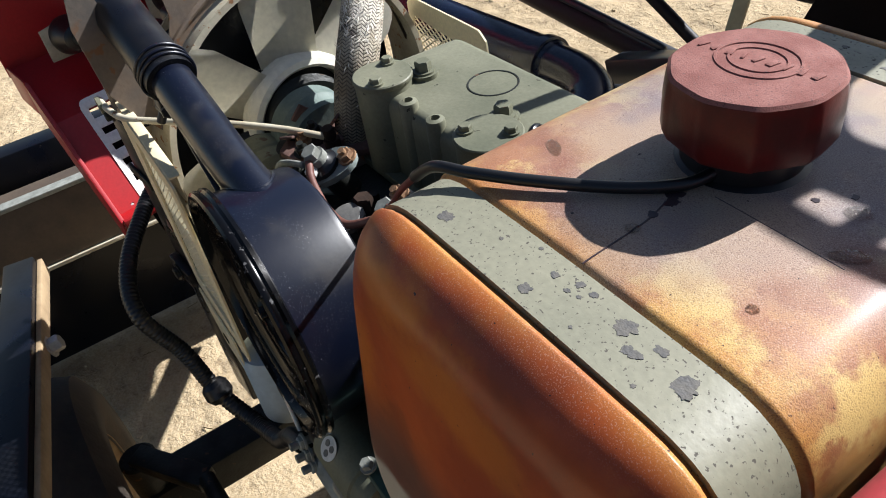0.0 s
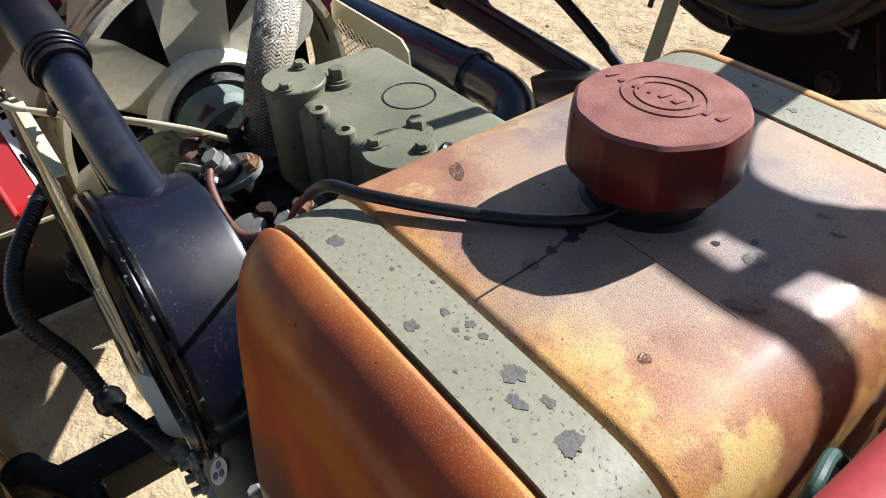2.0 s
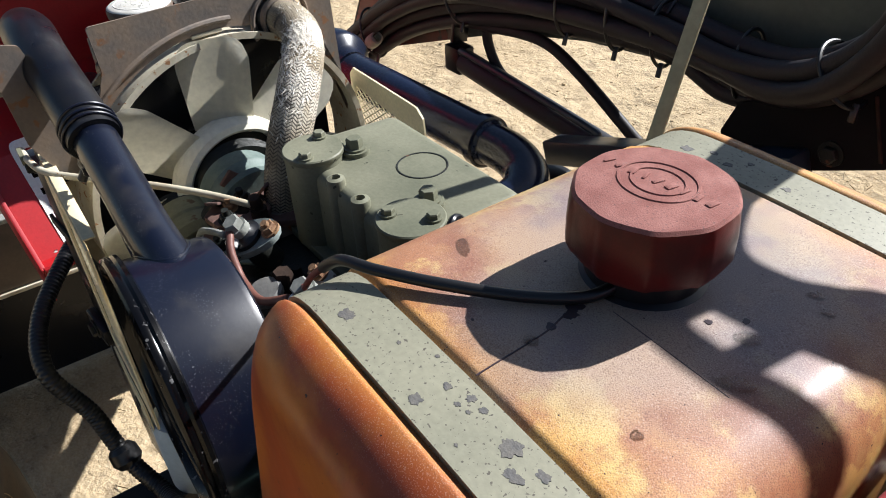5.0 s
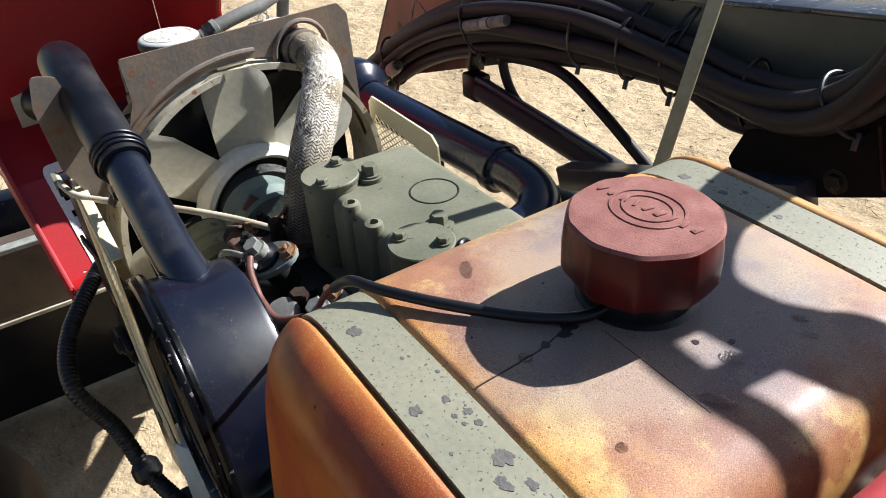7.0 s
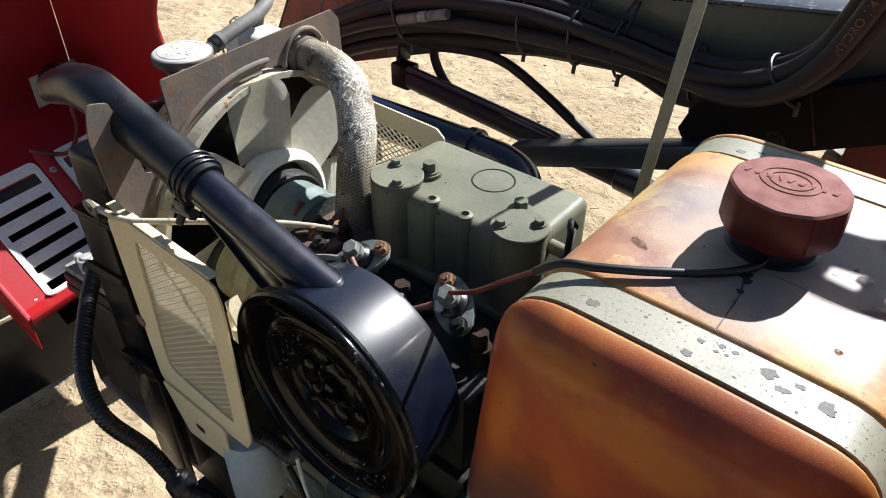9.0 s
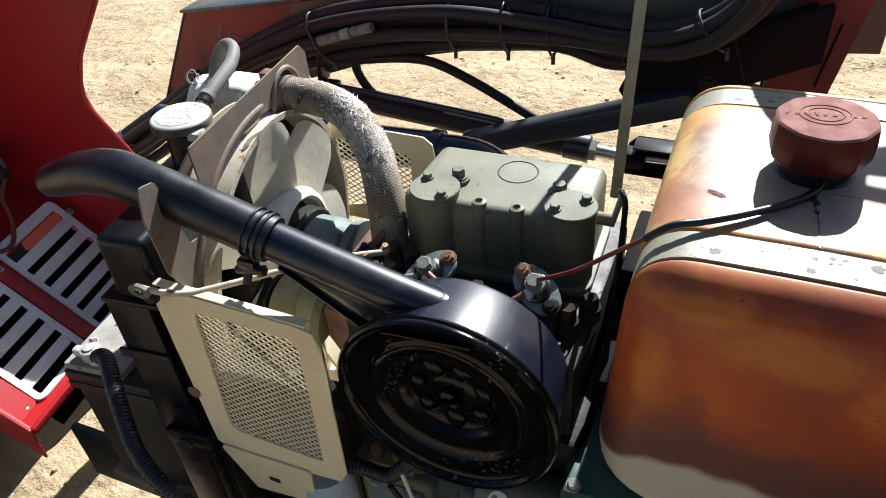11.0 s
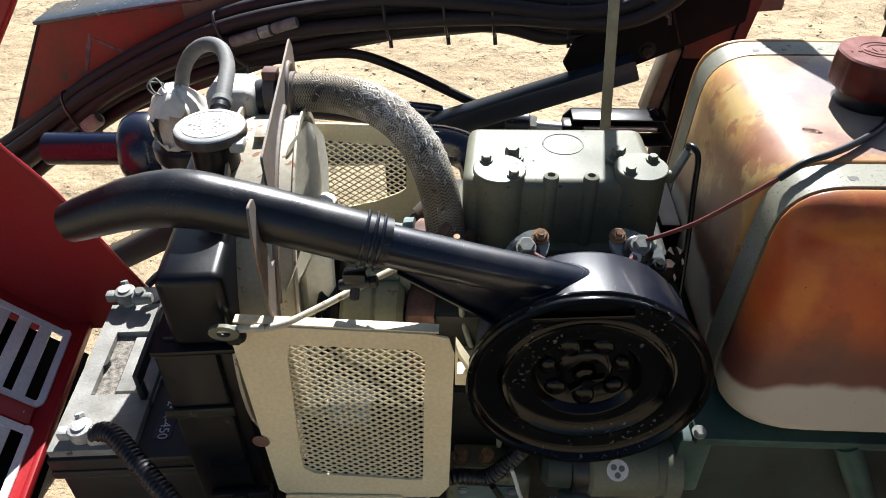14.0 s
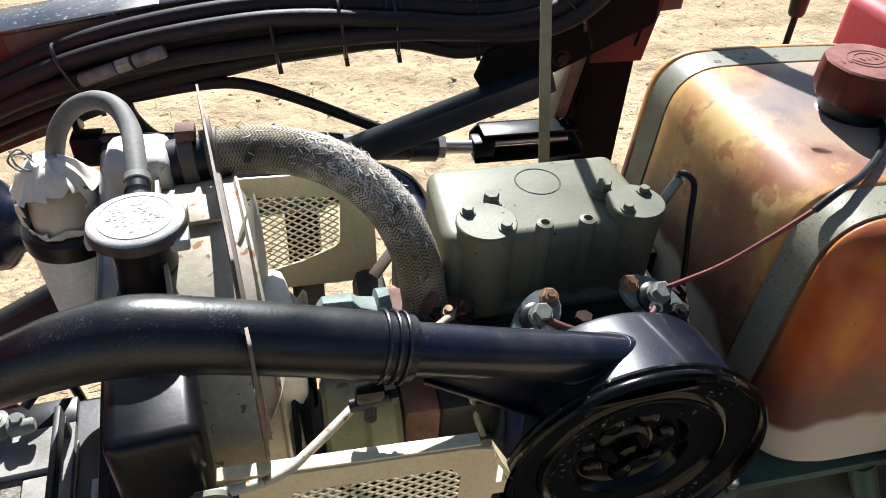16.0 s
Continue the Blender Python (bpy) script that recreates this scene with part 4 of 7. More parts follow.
part("strap_clip", box(-0.340, -0.276, -0.2285, -0.2245, 0.838, 0.850, 0.001), M["engine_dark"], rad)
part("side_channel", box(-0.334, -0.280, -0.224, -0.2125, 0.45, 0.9175, 0.003), M["black_frame"], rad)
part("mount_bracket", box(-0.322, -0.262, -0.236, -0.2245, 0.700, 0.722, 0.003), M["black_frame"], rad)
part("mount_bolt", hex_bolt((-0.292, -0.2362, 0.711), (0, -1, 0), 0.009, 0.007, 0.012), M["engine_dark"], rad)
part("filler_neck", lathe([(0.024, 1.006), (0.022, 1.02), (0.021, 1.056), (0, 1.056)], (-0.2815, -0.0825, -0.006), (0, 0, 1), 32), M["black_frame"], rad)
rc = part("filler_cap", lathe([(0, 1.060), (0.029, 1.0615), (0.0325, 1.0635), (0.0328, 1.069), (0.0318, 1.0715), (0.029, 1.0735), (0, 1.0742)], (-0.2815, -0.0825, -0.006), (0, 0, 1), 40), [M["cap_white"], M["cap_skirt"]], rad, "dusty silver pressure cap with a rusty skirt")
low = min(v.co.z for v in rc.data.vertices)
for f in rc.data.polygons:
    f.material_index = 1 if f.center.z < low + 0.0125 and f.normal.z < 0.5 else 0

# ---- fan shroud and fan ----
FC = Vector((-0.209, -0.035, 0.868))
shroud = root_at("fan_shroud", FC, "cream painted round fan shroud behind the radiator", "fan shroud")
part("ring", lathe([(0.163, -0.064), (0.166, -0.064), (0.166, -0.006), (0.170, -0.004), (0.170, -0.002), (0.163, -0.002), (0.163, -0.064)], FC, (1, 0, 0), 72), M["cream_dusty"], shroud)
part("back_rim", lathe([(0.166, -0.064), (0.178, -0.064), (0.178, -0.061), (0.166, -0.061)], FC, (1, 0, 0), 72), M["cream_dusty"], shroud)
part("mount_ear", box(-0.252, -0.226, -0.052, -0.018, 1.036, 1.040, 0.001), M["cream_dusty"], shroud)

# ---- rusty baffle plate ----
NOTCH = Vector((0.048, 1.031))
arc = []
for a in np.linspace(radians(20), radians(160), 60):
    p = Vector((FC.y + 0.172 * math.cos(a), FC.z + 0.172 * math.sin(a)))
    if (p - NOTCH).length > 0.031:
        arc.append(tuple(p))
    elif len(arc) and arc[-1][0] > NOTCH.x:
        arc += [(NOTCH.x + 0.031 * math.cos(b), NOTCH.y + 0.031 * math.sin(b)) for b in np.linspace(radians(-35), radians(185), 24)]
poly = round_poly([(-0.217, 0.955), (-0.231, 0.985), (-0.236, 1.050), (-0.229, 1.080), (-0.208, 1.074), (-0.200, 1.040), (-0.190, 0.990), (-0.166, 0.985), (-0.148, 1.030), (-0.150, 1.074), (0.102, 1.072), (0.114, 1.058), (0.120, 0.90)], [0, 0.01, 0.01, 0.006, 0.006, 0.01, 0.008, 0.008, 0.008, 0.004, 0.004, 0.006, 0], 4) + arc
baffle = root_at("baffle_plate", (-0.228, -0.04, 0.90), "rusty bare sheet baffle plate over the fan shroud", "plate")
part("sheet", plate(poly, "x", -0.229, 0.002), M["rust_plate"], baffle)
part("pressed_rib", sweep([(-0.2262, FC.y + 0.181 * math.cos(a), FC.z + 0.181 * math.sin(a)) for a in np.linspace(radians(82), radians(152), 40)], 0.0032, 8, 2), M["rust_plate"], baffle)
part("notch_lip", sweep([(-0.2262, NOTCH.x + 0.0335 * math.cos(a), NOTCH.y + 0.0335 * math.sin(a)) for a in np.linspace(radians(-25), radians(205), 40)], 0.0030, 8, 2), M["rust_plate"], baffle)

# ---- upper radiator hose ----
hose_line = [(-0.262, 0.050, 1.030), (-0.20, 0.048, 1.034), (-0.145, 0.030, 1.030), (-0.10, -0.002, 1.008), (-0.075, -0.032, 0.965), (-0.066, -0.050, 0.905)]
rad_hose = solo("radiator_hose", sweep(hose_line, 0.0205, 40, 16, uv=True), M["braid"], "upper radiator hose in a frayed grey braided sleeve", "hose")
way = smooth_path(hose_line, 16)
rnd = random.Random(5)
bm = bmesh.new()
for n_ in range(600):
    i = min(max(int(rnd.gauss(0.50, 0.08 if n_ % 4 else 0.18) * len(way)), 2), len(way) - 4)
    t_ = (way[i + 1] - way[i]).normalized()
    side_ = t_.cross(Vector((0, 0, 1))).normalized()
    up_ = side_.cross(t_)
    a = rnd.gauss(radians(85), radians(38))
    out = math.cos(a) * side_ + math.sin(a) * up_
    p = way[i] + out * 0.0203 + t_ * rnd.uniform(-0.004, 0.004)
    run_ = (t_ * rnd.choice((-1, 1)) + out.cross(t_) * rnd.uniform(-1.1, 1.1)).normalized()
    L = rnd.uniform(0.003, 0.012)
    lift = rnd.uniform(0.02, 0.25) if n_ % 12 else rnd.uniform(0.2, 0.7)
    wd = out.cross(run_) * rnd.uniform(0.0003, 0.0007)
    q1 = p + run_ * L * 0.5 + out * L * lift * 0.3
    q2 = p + run_ * L + out * L * lift
    vs = [bm.verts.new(c) for c in (p - wd, p + wd, q1 + wd, q1 - wd, q2)]
    bm.faces.new(vs[:4])
    bm.faces.new((vs[3], vs[2], vs[4]))
fray = part("frayed_fibre", bm, M["fibre"], rad_hose, "loose whitish glass fibres")
fray["kind"] = "stuff"
for p, d in (((-0.240, 0.0492, 1.0315), (1, 0, 0.05)), ((-0.0675, -0.0478, 0.915), (0.12, -0.25, -1))):
    part("hose_clamp", lathe([(0.0215, 0), (0.0236, 0.001), (0.0236, 0.010), (0.0215, 0.011)], p, d, 32), M["rust_plate"], rad_hose)

# ---- hood, tipped forward ----
hood = root_at("hood", (-0.7, -0.06, 0.63), "glossy red tractor hood tipped forward with a slotted grille", "hood")
NOSE = Matrix.Translation((-0.597, -0.095, 0)) @ Matrix.Rotation(radians(8.5), 4, "Z") @ Matrix.Translation((0.597, 0.095, 0))


def nose_part(name, bm, material, label=""):
    bmesh.ops.transform(bm, matrix=NOSE, verts=bm.verts)
    return part(name, bm, material, hood, label)


side = [(-0.470, 0.640), (-0.455, 0.690), (-0.486, 0.762), (-0.534, 0.880), (-0.574, 0.948), (-0.580, 0.972), (-0.577, 0.992), (-0.570, 1.010), (-0.556, 1.040), (-0.490, 1.130), (-0.482, 1.155), (-0.525, 1.30), (-0.60, 1.52), (-0.84, 1.50), (-0.84, 0.66)]
nose_part("side_panel", plate(side, "y", 0.068, 0.003), M["red"])
nose_part("edge_bead", sweep([(x, 0.0665, z) for x, z in side[1:12]], 0.0030, 8, 6), M["red"])
nose_part("top_panel", box(-0.8445, -0.8405, -0.277, 0.0675, 0.815, 1.50), M["red"])

# ---- exhaust muffler ----
ex = root_at("exhaust_muffler", (-0.3, 0.26, 0.80), "dark blue-black painted exhaust muffler lying along the engine", "muffler")
part("body", rod_between((-0.455, 0.238, 0.848), (-0.13, 0.255, 0.852), 0.030, seg=36, bevel=0.004), M["navy"], ex)
part("front_shell", lathe([(0.0235, 0), (0.046, 0.010), (0.051, 0.018), (0.0525, 0.026), (0.0525, 0.050), (0.049, 0.056), (0.036, 0.066), (0.030, 0.085), (0, 0.085)], (-0.545, 0.236, 0.8465), (1, 0.05, 0.01), 36), M["navy"], ex)
part("clamp_band", lathe([(0.031, 0), (0.034, 0.001), (0.034, 0.014), (0.031, 0.015)], (-0.15, 0.254, 0.8516), (1, 0.05, 0.01), 36), M["navy"], ex)
part("tail_pipe", rod_between((-0.655, 0.235, 0.845), (-0.49, 0.235, 0.848), 0.0235, seg=32), M["navy"], ex)
part("elbow", sweep([(-0.145, 0.255, 0.852), (-0.085, 0.255, 0.852), (-0.045, 0.24, 0.845), (-0.03, 0.20, 0.835), (-0.03, 0.10, 0.83)], 0.027, 28), M["navy"], ex)

# ---- prop strip ----
solo("prop_strip", bar((0.135, 0.197, 0.86), (0.128, 0.35, 1.33), 0.014, 0.003, 0.0006, up=(0.05, -1, 0.3)), M["rod"], "faded olive flat metal strip standing beside the engine", "strip")

# ---- dash cowl ----
cowl = root_at("dash_cowl", (0.6, -0.03, 0.6), "faded red painted dash cowl behind the fuel tank", "cowl")
part("body", box(0.474, 0.95, -0.33, 0.205, 0.60, 1.095, 0.014, 3), M["red_faded"], cowl)
part("corner_flap", sweep([(0.430, 0.200, 0.992), (0.442, 0.212, 1.008), (0.462, 0.216, 1.014), (0.482, 0.206, 1.008)], [0.006, 0.010, 0.012, 0.010], 12), M["red_dark"], cowl)


# ---- cylinder head and block ----
engine = root_at("engine_block", (0.045, -0.02, 0.40), "oil-stained dark green diesel engine block and cylinder head", "engine")
bm = box(-0.075, 0.170, -0.150, 0.095, 0.800, 0.900, 0.006)
part("cylinder_head", bm, M["engine_dark"], engine)
part("block", box(-0.085, 0.180, -0.158, 0.105, 0.42, 0.799, 0.01), M["engine_dark"], engine)
part("timing_cover", box(-0.120, -0.086, -0.13, 0.085, 0.48, 0.86, 0.012), M["engine_dark"], engine)
part("gear_housing", box(0.181, 0.90, -0.17, 0.13, 0.36, 0.770, 0.02), M["teal_dark"], engine)
# two black fillers added to keep the gap between engine and tank dark
part("gap_block", box(0.181, 0.199, -0.10, 0.015, 0.771, 0.84, 0.004), M["black_matte"], engine)
part("gap_filler", box(0.176, 0.200, 0.02, 0.14, 0.771, 0.890, 0.004), M["black_matte"], engine)
part("front_support", box(-0.240, -0.121, -0.125, 0.075, 0.419, 0.69, 0.012), M["engine_dark"], engine)
for y in (-0.190, 0.118):
    part("frame_rail", box(-0.60, 0.175, y, y + 0.014, 0.42, 0.54, 0.004), M["engine_dark"], engine)
bm = lathe([(0, 0), (0.062, 0), (0.066, 0.004), (0.056, 0.011), (0.066, 0.018), (0.062, 0.022), (0, 0.022)], (-0.148, -0.04, 0.735), (1, 0, 0), 40)
part("crank_pulley", bm, M["engine_dark"], engine)
part("front_axle_frame", box(-0.60, 0.02, -0.11, 0.03, 0.30, 0.418, 0.008), M["engine_dark"], engine)
for x, y, z, h in ((0.058, -0.105, 0.9, 0.040), (0.150, -0.105, 0.9, 0.036), (-0.062, -0.075, 0.9, 0.035), (0.165, -0.075, 0.9, 0.028)):
    bm = rod_between((x, y, z), (x, y, z + h * 0.55), 0.011, seg=20)
    hex_bolt((x, y, z + h * 0.55), (0, 0, 1), 0.0085, h * 0.45, 0.0, bm)
    part("head_nut", bm, M["rust_dull"], engine)
bm = rod_between((-0.041, -0.082, 0.90), (-0.041, -0.082, 0.940), 0.0075, seg=16)
lathe([(0.0045, 0.0), (0.0058, 0.004), (0.0052, 0.013), (0, 0.015)], (-0.041, -0.082, 0.940), (0.1, -0.2, 1), 16, bm)
part("glow_plug", bm, M["rust_dull"], engine, "dark rusty stud")
part("water_outlet", box(-0.100, -0.040, -0.072, -0.012, 0.872, 0.912, 0.006), M["rust_plate"], engine, "rusty water outlet housing")
for x, y in ((-0.094, -0.066), (-0.047, -0.017), (-0.094, -0.02)):
    part("outlet_bolt", hex_bolt((x, y, 0.912), (0, 0, 1), 0.006, 0.006, 0.008), M["rust_bolt"], engine)
part("thermostat_housing", plate(round_poly([(-0.084, -0.112), (-0.060, -0.122), (-0.044, -0.096), (-0.046, -0.074), (-0.084, -0.074)], 0.007), "z", 0.9128, 0.012, 0.0015), M["rust_dark"], engine, "rusty thermostat housing")
part("thermostat_cover", plate(round_poly([(-0.088, -0.108), (-0.072, -0.124), (-0.050, -0.120), (-0.038, -0.094), (-0.046, -0.068), (-0.078, -0.064)], 0.006), "z", 0.9255, 0.006, 0.0012), M["rust_dark"], engine, "rusty thermostat cover")
for p, q, w in (((-0.084, -0.104, 0.932), (-0.066, -0.116, 0.945), 0.012), ((-0.050, -0.078, 0.932), (-0.040, -0.084, 0.944), 0.010), ((-0.074, -0.070, 0.932), (-0.064, -0.062, 0.946), 0.012)):
    part("bent_tab", bar(p, q, w, 0.0028, 0.0008), M["rust_dark"], engine, "bent rusty tab")
for x, y, m_ in ((-0.070, -0.098, "rust_bolt"), (-0.052, -0.108, "engine_dark"), (-0.056, -0.078, "rust_bolt"), (-0.078, -0.084, "engine_dark")):
    bm = hex_bolt((x, y, 0.9317), (0.08, -0.12, 1), 0.0066, 0.0070, 0.0088)
    rod_between((x, y, 0.9317), (x + 0.001, y - 0.0015, 0.9435), 0.0034, seg=12, bm=bm)
    part("cover_bolt", bm, M[m_], engine)
part("grey_cap", lathe([(0, 0), (0.013, 0), (0.0145, 0.002), (0.0145, 0.007), (0.012, 0.009), (0, 0.0095)], (0.062, -0.122, 0.925), (0.1, -0.25, 1), 24), M["grey_hose"], engine, "round grey cap on the head")
part("sender_body", lathe([(0, 0), (0.011, 0), (0.0125, 0.004), (0.0125, 0.014), (0.010, 0.020), (0, 0.021)], (-0.064, -0.086, 0.914), (0.1, -0.25, 1), 6), M["rust_dull"], engine, "dull hexagonal sender")
part("outlet_flange", plate(round_poly([(-0.112, -0.062), (-0.096, -0.078), (-0.044, -0.074), (-0.030, -0.050), (-0.040, -0.026), (-0.100, -0.020)], 0.008), "z", 0.9125, 0.007, 0.001), M["rust_dark"], engine, "rusty outlet flange")
part("heater_stub", lathe([(0.009, 0), (0.011, 0.002), (0.011, 0.018), (0.009, 0.020), (0.0065, 0.022), (0.0065, 0.034), (0, 0.034)], (-0.022, -0.150, 0.872), (0.1, -0.6, 0.5), 20), M["steel_dull"], engine, "dull steel plug")
part("lift_bracket", bar((-0.118, -0.030, 0.885), (-0.112, -0.086, 0.940), 0.018, 0.004, 0.001, up=(1, 0, 0)), M["rust_dark"], engine, "rusty lifting bracket")
part("temperature_sender", lathe([(0, 0), (0.010, 0), (0.012, 0.006), (0.0135, 0.012), (0.0125, 0.018), (0, 0.020)], (-0.083, -0.105, 0.912), (0.1, -0.4, 1), 20), M["engine_dark"], engine)
part("manifold_bracket", bar((-0.105, 0.02, 0.90), (-0.065, 0.05, 0.93), 0.012, 0.004, 0.001), M["rust_plate"], engine)

rnd = random.Random(4)
for x, y, z, r, m_ in ((-0.052, -0.094, 0.915, 0.0075, "rust_bolt"), (-0.078, -0.086, 0.915, 0.0065, "rust_bolt"), (-0.030, -0.100, 0.905, 0.006, "engine_dark"), (-0.104, -0.048, 0.905, 0.006, "rust_bolt"), (0.035, -0.085, 0.905, 0.0085, "engine_dark"), (0.070, -0.085, 0.905, 0.0075, "engine_dark"), (0.090, -0.125, 0.905, 0.007, "rust_bolt"), (0.148, -0.135, 0.903, 0.008, "engine_dark")):
    bm = rod_between((x, y, z - 0.02), (x, y, z), r * 1.25, seg=16, bevel=0.001)
    hex_bolt((x, y, z), (rnd.uniform(-0.15, 0.15), rnd.uniform(-0.3, 0.1), 1), r, r * 0.9, r * 1.3, bm)
    rod_between((x, y, z), (x, y, z + r * 1.8), r * 0.5, seg=12, bm=bm)
    part("stud_nut", bm, M[m_], engine, "rusty nut on a stud" if m_ == "rust_bolt" else "")
part("rusty_clip", bar((-0.085, -0.070, 0.918), (-0.060, -0.098, 0.926), 0.010, 0.003, 0.0008), M["rust_plate"], engine)
part("earth_lug", bar((-0.020, -0.112, 0.908), (0.004, -0.098, 0.914), 0.012, 0.003, 0.0008), M["teal_dusty"], engine)

# ---- water pump with pulley ----
pump = root_at("water_pump", (-0.125, -0.062, 0.855), "teal cast water pump housing with a dusty pale top", "water pump")
part("housing", lathe([(0, 0), (0.038, 0), (0.044, 0.005), (0.045, 0.030), (0.041, 0.036), (0.039, 0.050), (0.046, 0.052), (0.046, 0.062), (0, 0.062)], (-0.163, -0.060, 0.895), (1, 0, 0), 40), M["teal_dusty"], pump)
part("pulley", lathe([(0, 0), (0.05, 0), (0.053, 0.003), (0.046, 0.009), (0.053, 0.015), (0.05, 0.018), (0, 0.018)], (-0.188, -0.050, 0.885), (1, 0, 0), 40), M["engine_dark"], pump)

# ---- alternator and small things below the intake pipe ----
alt = root_at("alternator", (-0.12, -0.125, 0.80), "dusty pale green belt-driven alternator with a rusty pulley bracket", "alternator")
part("body", lathe([(0, 0), (0.040, 0), (0.044, 0.004), (0.044, 0.030), (0.041, 0.033), (0.044, 0.036), (0.044, 0.056), (0.036, 0.062), (0, 0.062)], (-0.168, -0.122, 0.862), (1, 0, 0), 40), M["yellow_green"], alt)
part("bracket", box(-0.104, -0.060, -0.145, -0.095, 0.80, 0.895, 0.005), M["rust_dark"], alt)
part("pulley", lathe([(0, 0), (0.036, 0), (0.038, 0.003), (0.030, 0.009), (0.038, 0.015), (0.036, 0.018), (0, 0.018)], (-0.192, -0.122, 0.862), (1, 0, 0), 32), M["engine_dark"], alt)
filler = root_at("oil_filler", (-0.045, -0.14, 0.80), "pale grey oil filler cap on a short neck", "oil filler")
part("cap", lathe([(0, 0), (0.014, 0), (0.017, 0.006), (0.0175, 0.02), (0.014, 0.026), (0, 0.026)], (-0.040, -0.148, 0.838), (0.1, -0.75, 0.6), 28), M["grey_hose"], filler)
part("neck", rod_between((-0.040, -0.120, 0.815), (-0.040, -0.149, 0.840), 0.011), M["engine_dark"], filler)
solo("dipstick_tube", sweep([(-0.018, -0.160, 0.93), (-0.012, -0.163, 0.88), (-0.008, -0.165, 0.80), (-0.005, -0.164, 0.72)], 0.003, 10), M["cream_dusty"], "pale painted dipstick tube in front of the engine block", "dipstick")

# ---- injectors ----
def injector(top, stud_far):
    top, stud = Vector(top), Vector(stud_far)
    ax = Vector((0.0, -0.46, 0.89)).normalized()
    base = top - ax * 0.020
    root = root_at("injector", (base.x, base.y, 0.90), "pale grey injector with clamp flange and rusty nuts", "injector", "injectors")
    part("holder", rod_between(base - ax * 0.034, base, 0.0125, seg=24), M["engine_dark"], root)
    side = stud - top
    side -= side.dot(ax) * ax
    side.normalize()
    other = side.cross(ax)
    bm = bmesh.new()
    pts = []
    for k in range(24):
        a = 2 * math.pi * k / 24
        r = 0.0200 + 0.0100 * abs(math.cos(a)) ** 3
        pts.append(base - ax * 0.004 + r * math.cos(a) * side + r * 0.90 * math.sin(a) * other)
    lo = [bm.verts.new(p) for p in pts]
    hi = [bm.verts.new(p + ax * 0.006) for p in pts]
    bm.faces.new(lo[::-1])
    bm.faces.new(hi)
    for k in range(24):
        bm.faces.new((lo[k], lo[(k + 1) % 24], hi[(k + 1) % 24], hi[k]))
    part("flange", bm, M["flange_grey"], root)
    for s in (1, -1):
        p = base + ax * 0.002 + side * 0.0235 * s
        bm = hex_bolt(p, ax, 0.0068, 0.0068, 0.0084)
        rod_between(p, p + ax * 0.0105, 0.0032, seg=12, bm=bm)
        part("clamp_nut", bm, M["rust_bolt"] if s > 0 else M["engine_dark"], root, "rusty nut on a stud" if s > 0 else "dark nut on a stud")
    bm = lathe([(0, 0), (0.0145, 0), (0.0145, 0.004), (0.012, 0.0055), (0.009, 0.010), (0, 0.010)], base + ax * 0.002, ax, 24)
    part("seal_ring", bm, M["black_soft"], root)
    bm = lathe([(0, 0), (0.0095, 0), (0.0095, 0.010), (0, 0.010)], base + ax * 0.008, ax, 20)
    hex_bolt(base + ax * 0.017, ax, 0.0080, 0.008, 0.0, bm)
    part("banjo_bolt", bm, M["steel_dull"], root)
    return root


injector((0.011, -0.121, 0.966), (0.026, -0.099, 0.963))
injector((0.119, -0.113, 0.966), (0.101, -0.093, 0.960))
solo("leak_off_pipe", sweep([(0.014, -0.126, 0.962), (0.030, -0.133, 0.957), (0.047, -0.136, 0.951), (0.062, -0.137, 0.946), (0.092, -0.136, 0.948), (0.113, -0.122, 0.957)], 0.0034, 12), M["copper"], "thin brown metal leak-off pipe between the two injectors", "pipe")
for top_, d_ in (((0.011, -0.121, 0.966), (0.35, -0.75, -0.55)), ((0.119, -0.113, 0.966), (-0.35, -0.75, -0.5))):
    d_ = Vector(d_).normalized()
    solo("pipe_union", lathe([(0.0, 0.0), (0.0048, 0.0), (0.0048, 0.006), (0.0056, 0.007), (0.0056, 0.011), (0.0044, 0.0125), (0.0, 0.0125)], Vector(top_) - Vector((0, -0.004, 0.006)) + d_ * 0.004, d_, 18), M["white_plastic"], "pale sleeve where the leak-off pipe meets the injector", "fitting", "pipe unions")
solo("injector_pipe", sweep([(0.006, -0.128, 0.956), (-0.018, -0.135, 0.950), (-0.040, -0.138, 0.935), (-0.048, -0.145, 0.90), (-0.03, -0.16, 0.84)], 0.0030, 10), M["steel_dull"], "bare steel high-pressure pipe to the front injector", "pipe")

# ---- decompression lever and rod ----
lever = root_at("decompression_lever", (0.165, -0.01, 0.96), "small grey lever with a hooked black pull rod", "lever")
part("boss", rod_between((0.145, 0.000, 0.968), (0.168, -0.003, 0.970), 0.0068, seg=18), M["greengrey"], lever)
part("arm", bar((0.167, -0.003, 0.966), (0.176, -0.012, 1.008), 0.010, 0.0045, 0.001, up=(1, 0.2, 0)), M["steel_dull"], lever)
part("pull_rod", sweep([(0.176, -0.008, 1.006), (0.174, -0.014, 1.014), (0.178, -0.022, 1.015), (0.182, -0.028, 1.006), (0.183, -0.036, 0.97), (0.184, -0.056, 0.90), (0.184, -0.080, 0.80), (0.184, -0.100, 0.70)], 0.0030, 10), M["black_frame"], lever)

# ---- air cleaner details ----
bm = plate([(-0.100, 0.9930), (-0.012, 0.9350), (0.010, 0.9650), (-0.060, 0.9860)], "y", -0.193, 0.003, 0.0006)
bar((-0.102, -0.1915, 0.9925), (-0.013, -0.1915, 0.9340), 0.012, 0.0022, 0.0005, bm=bm)
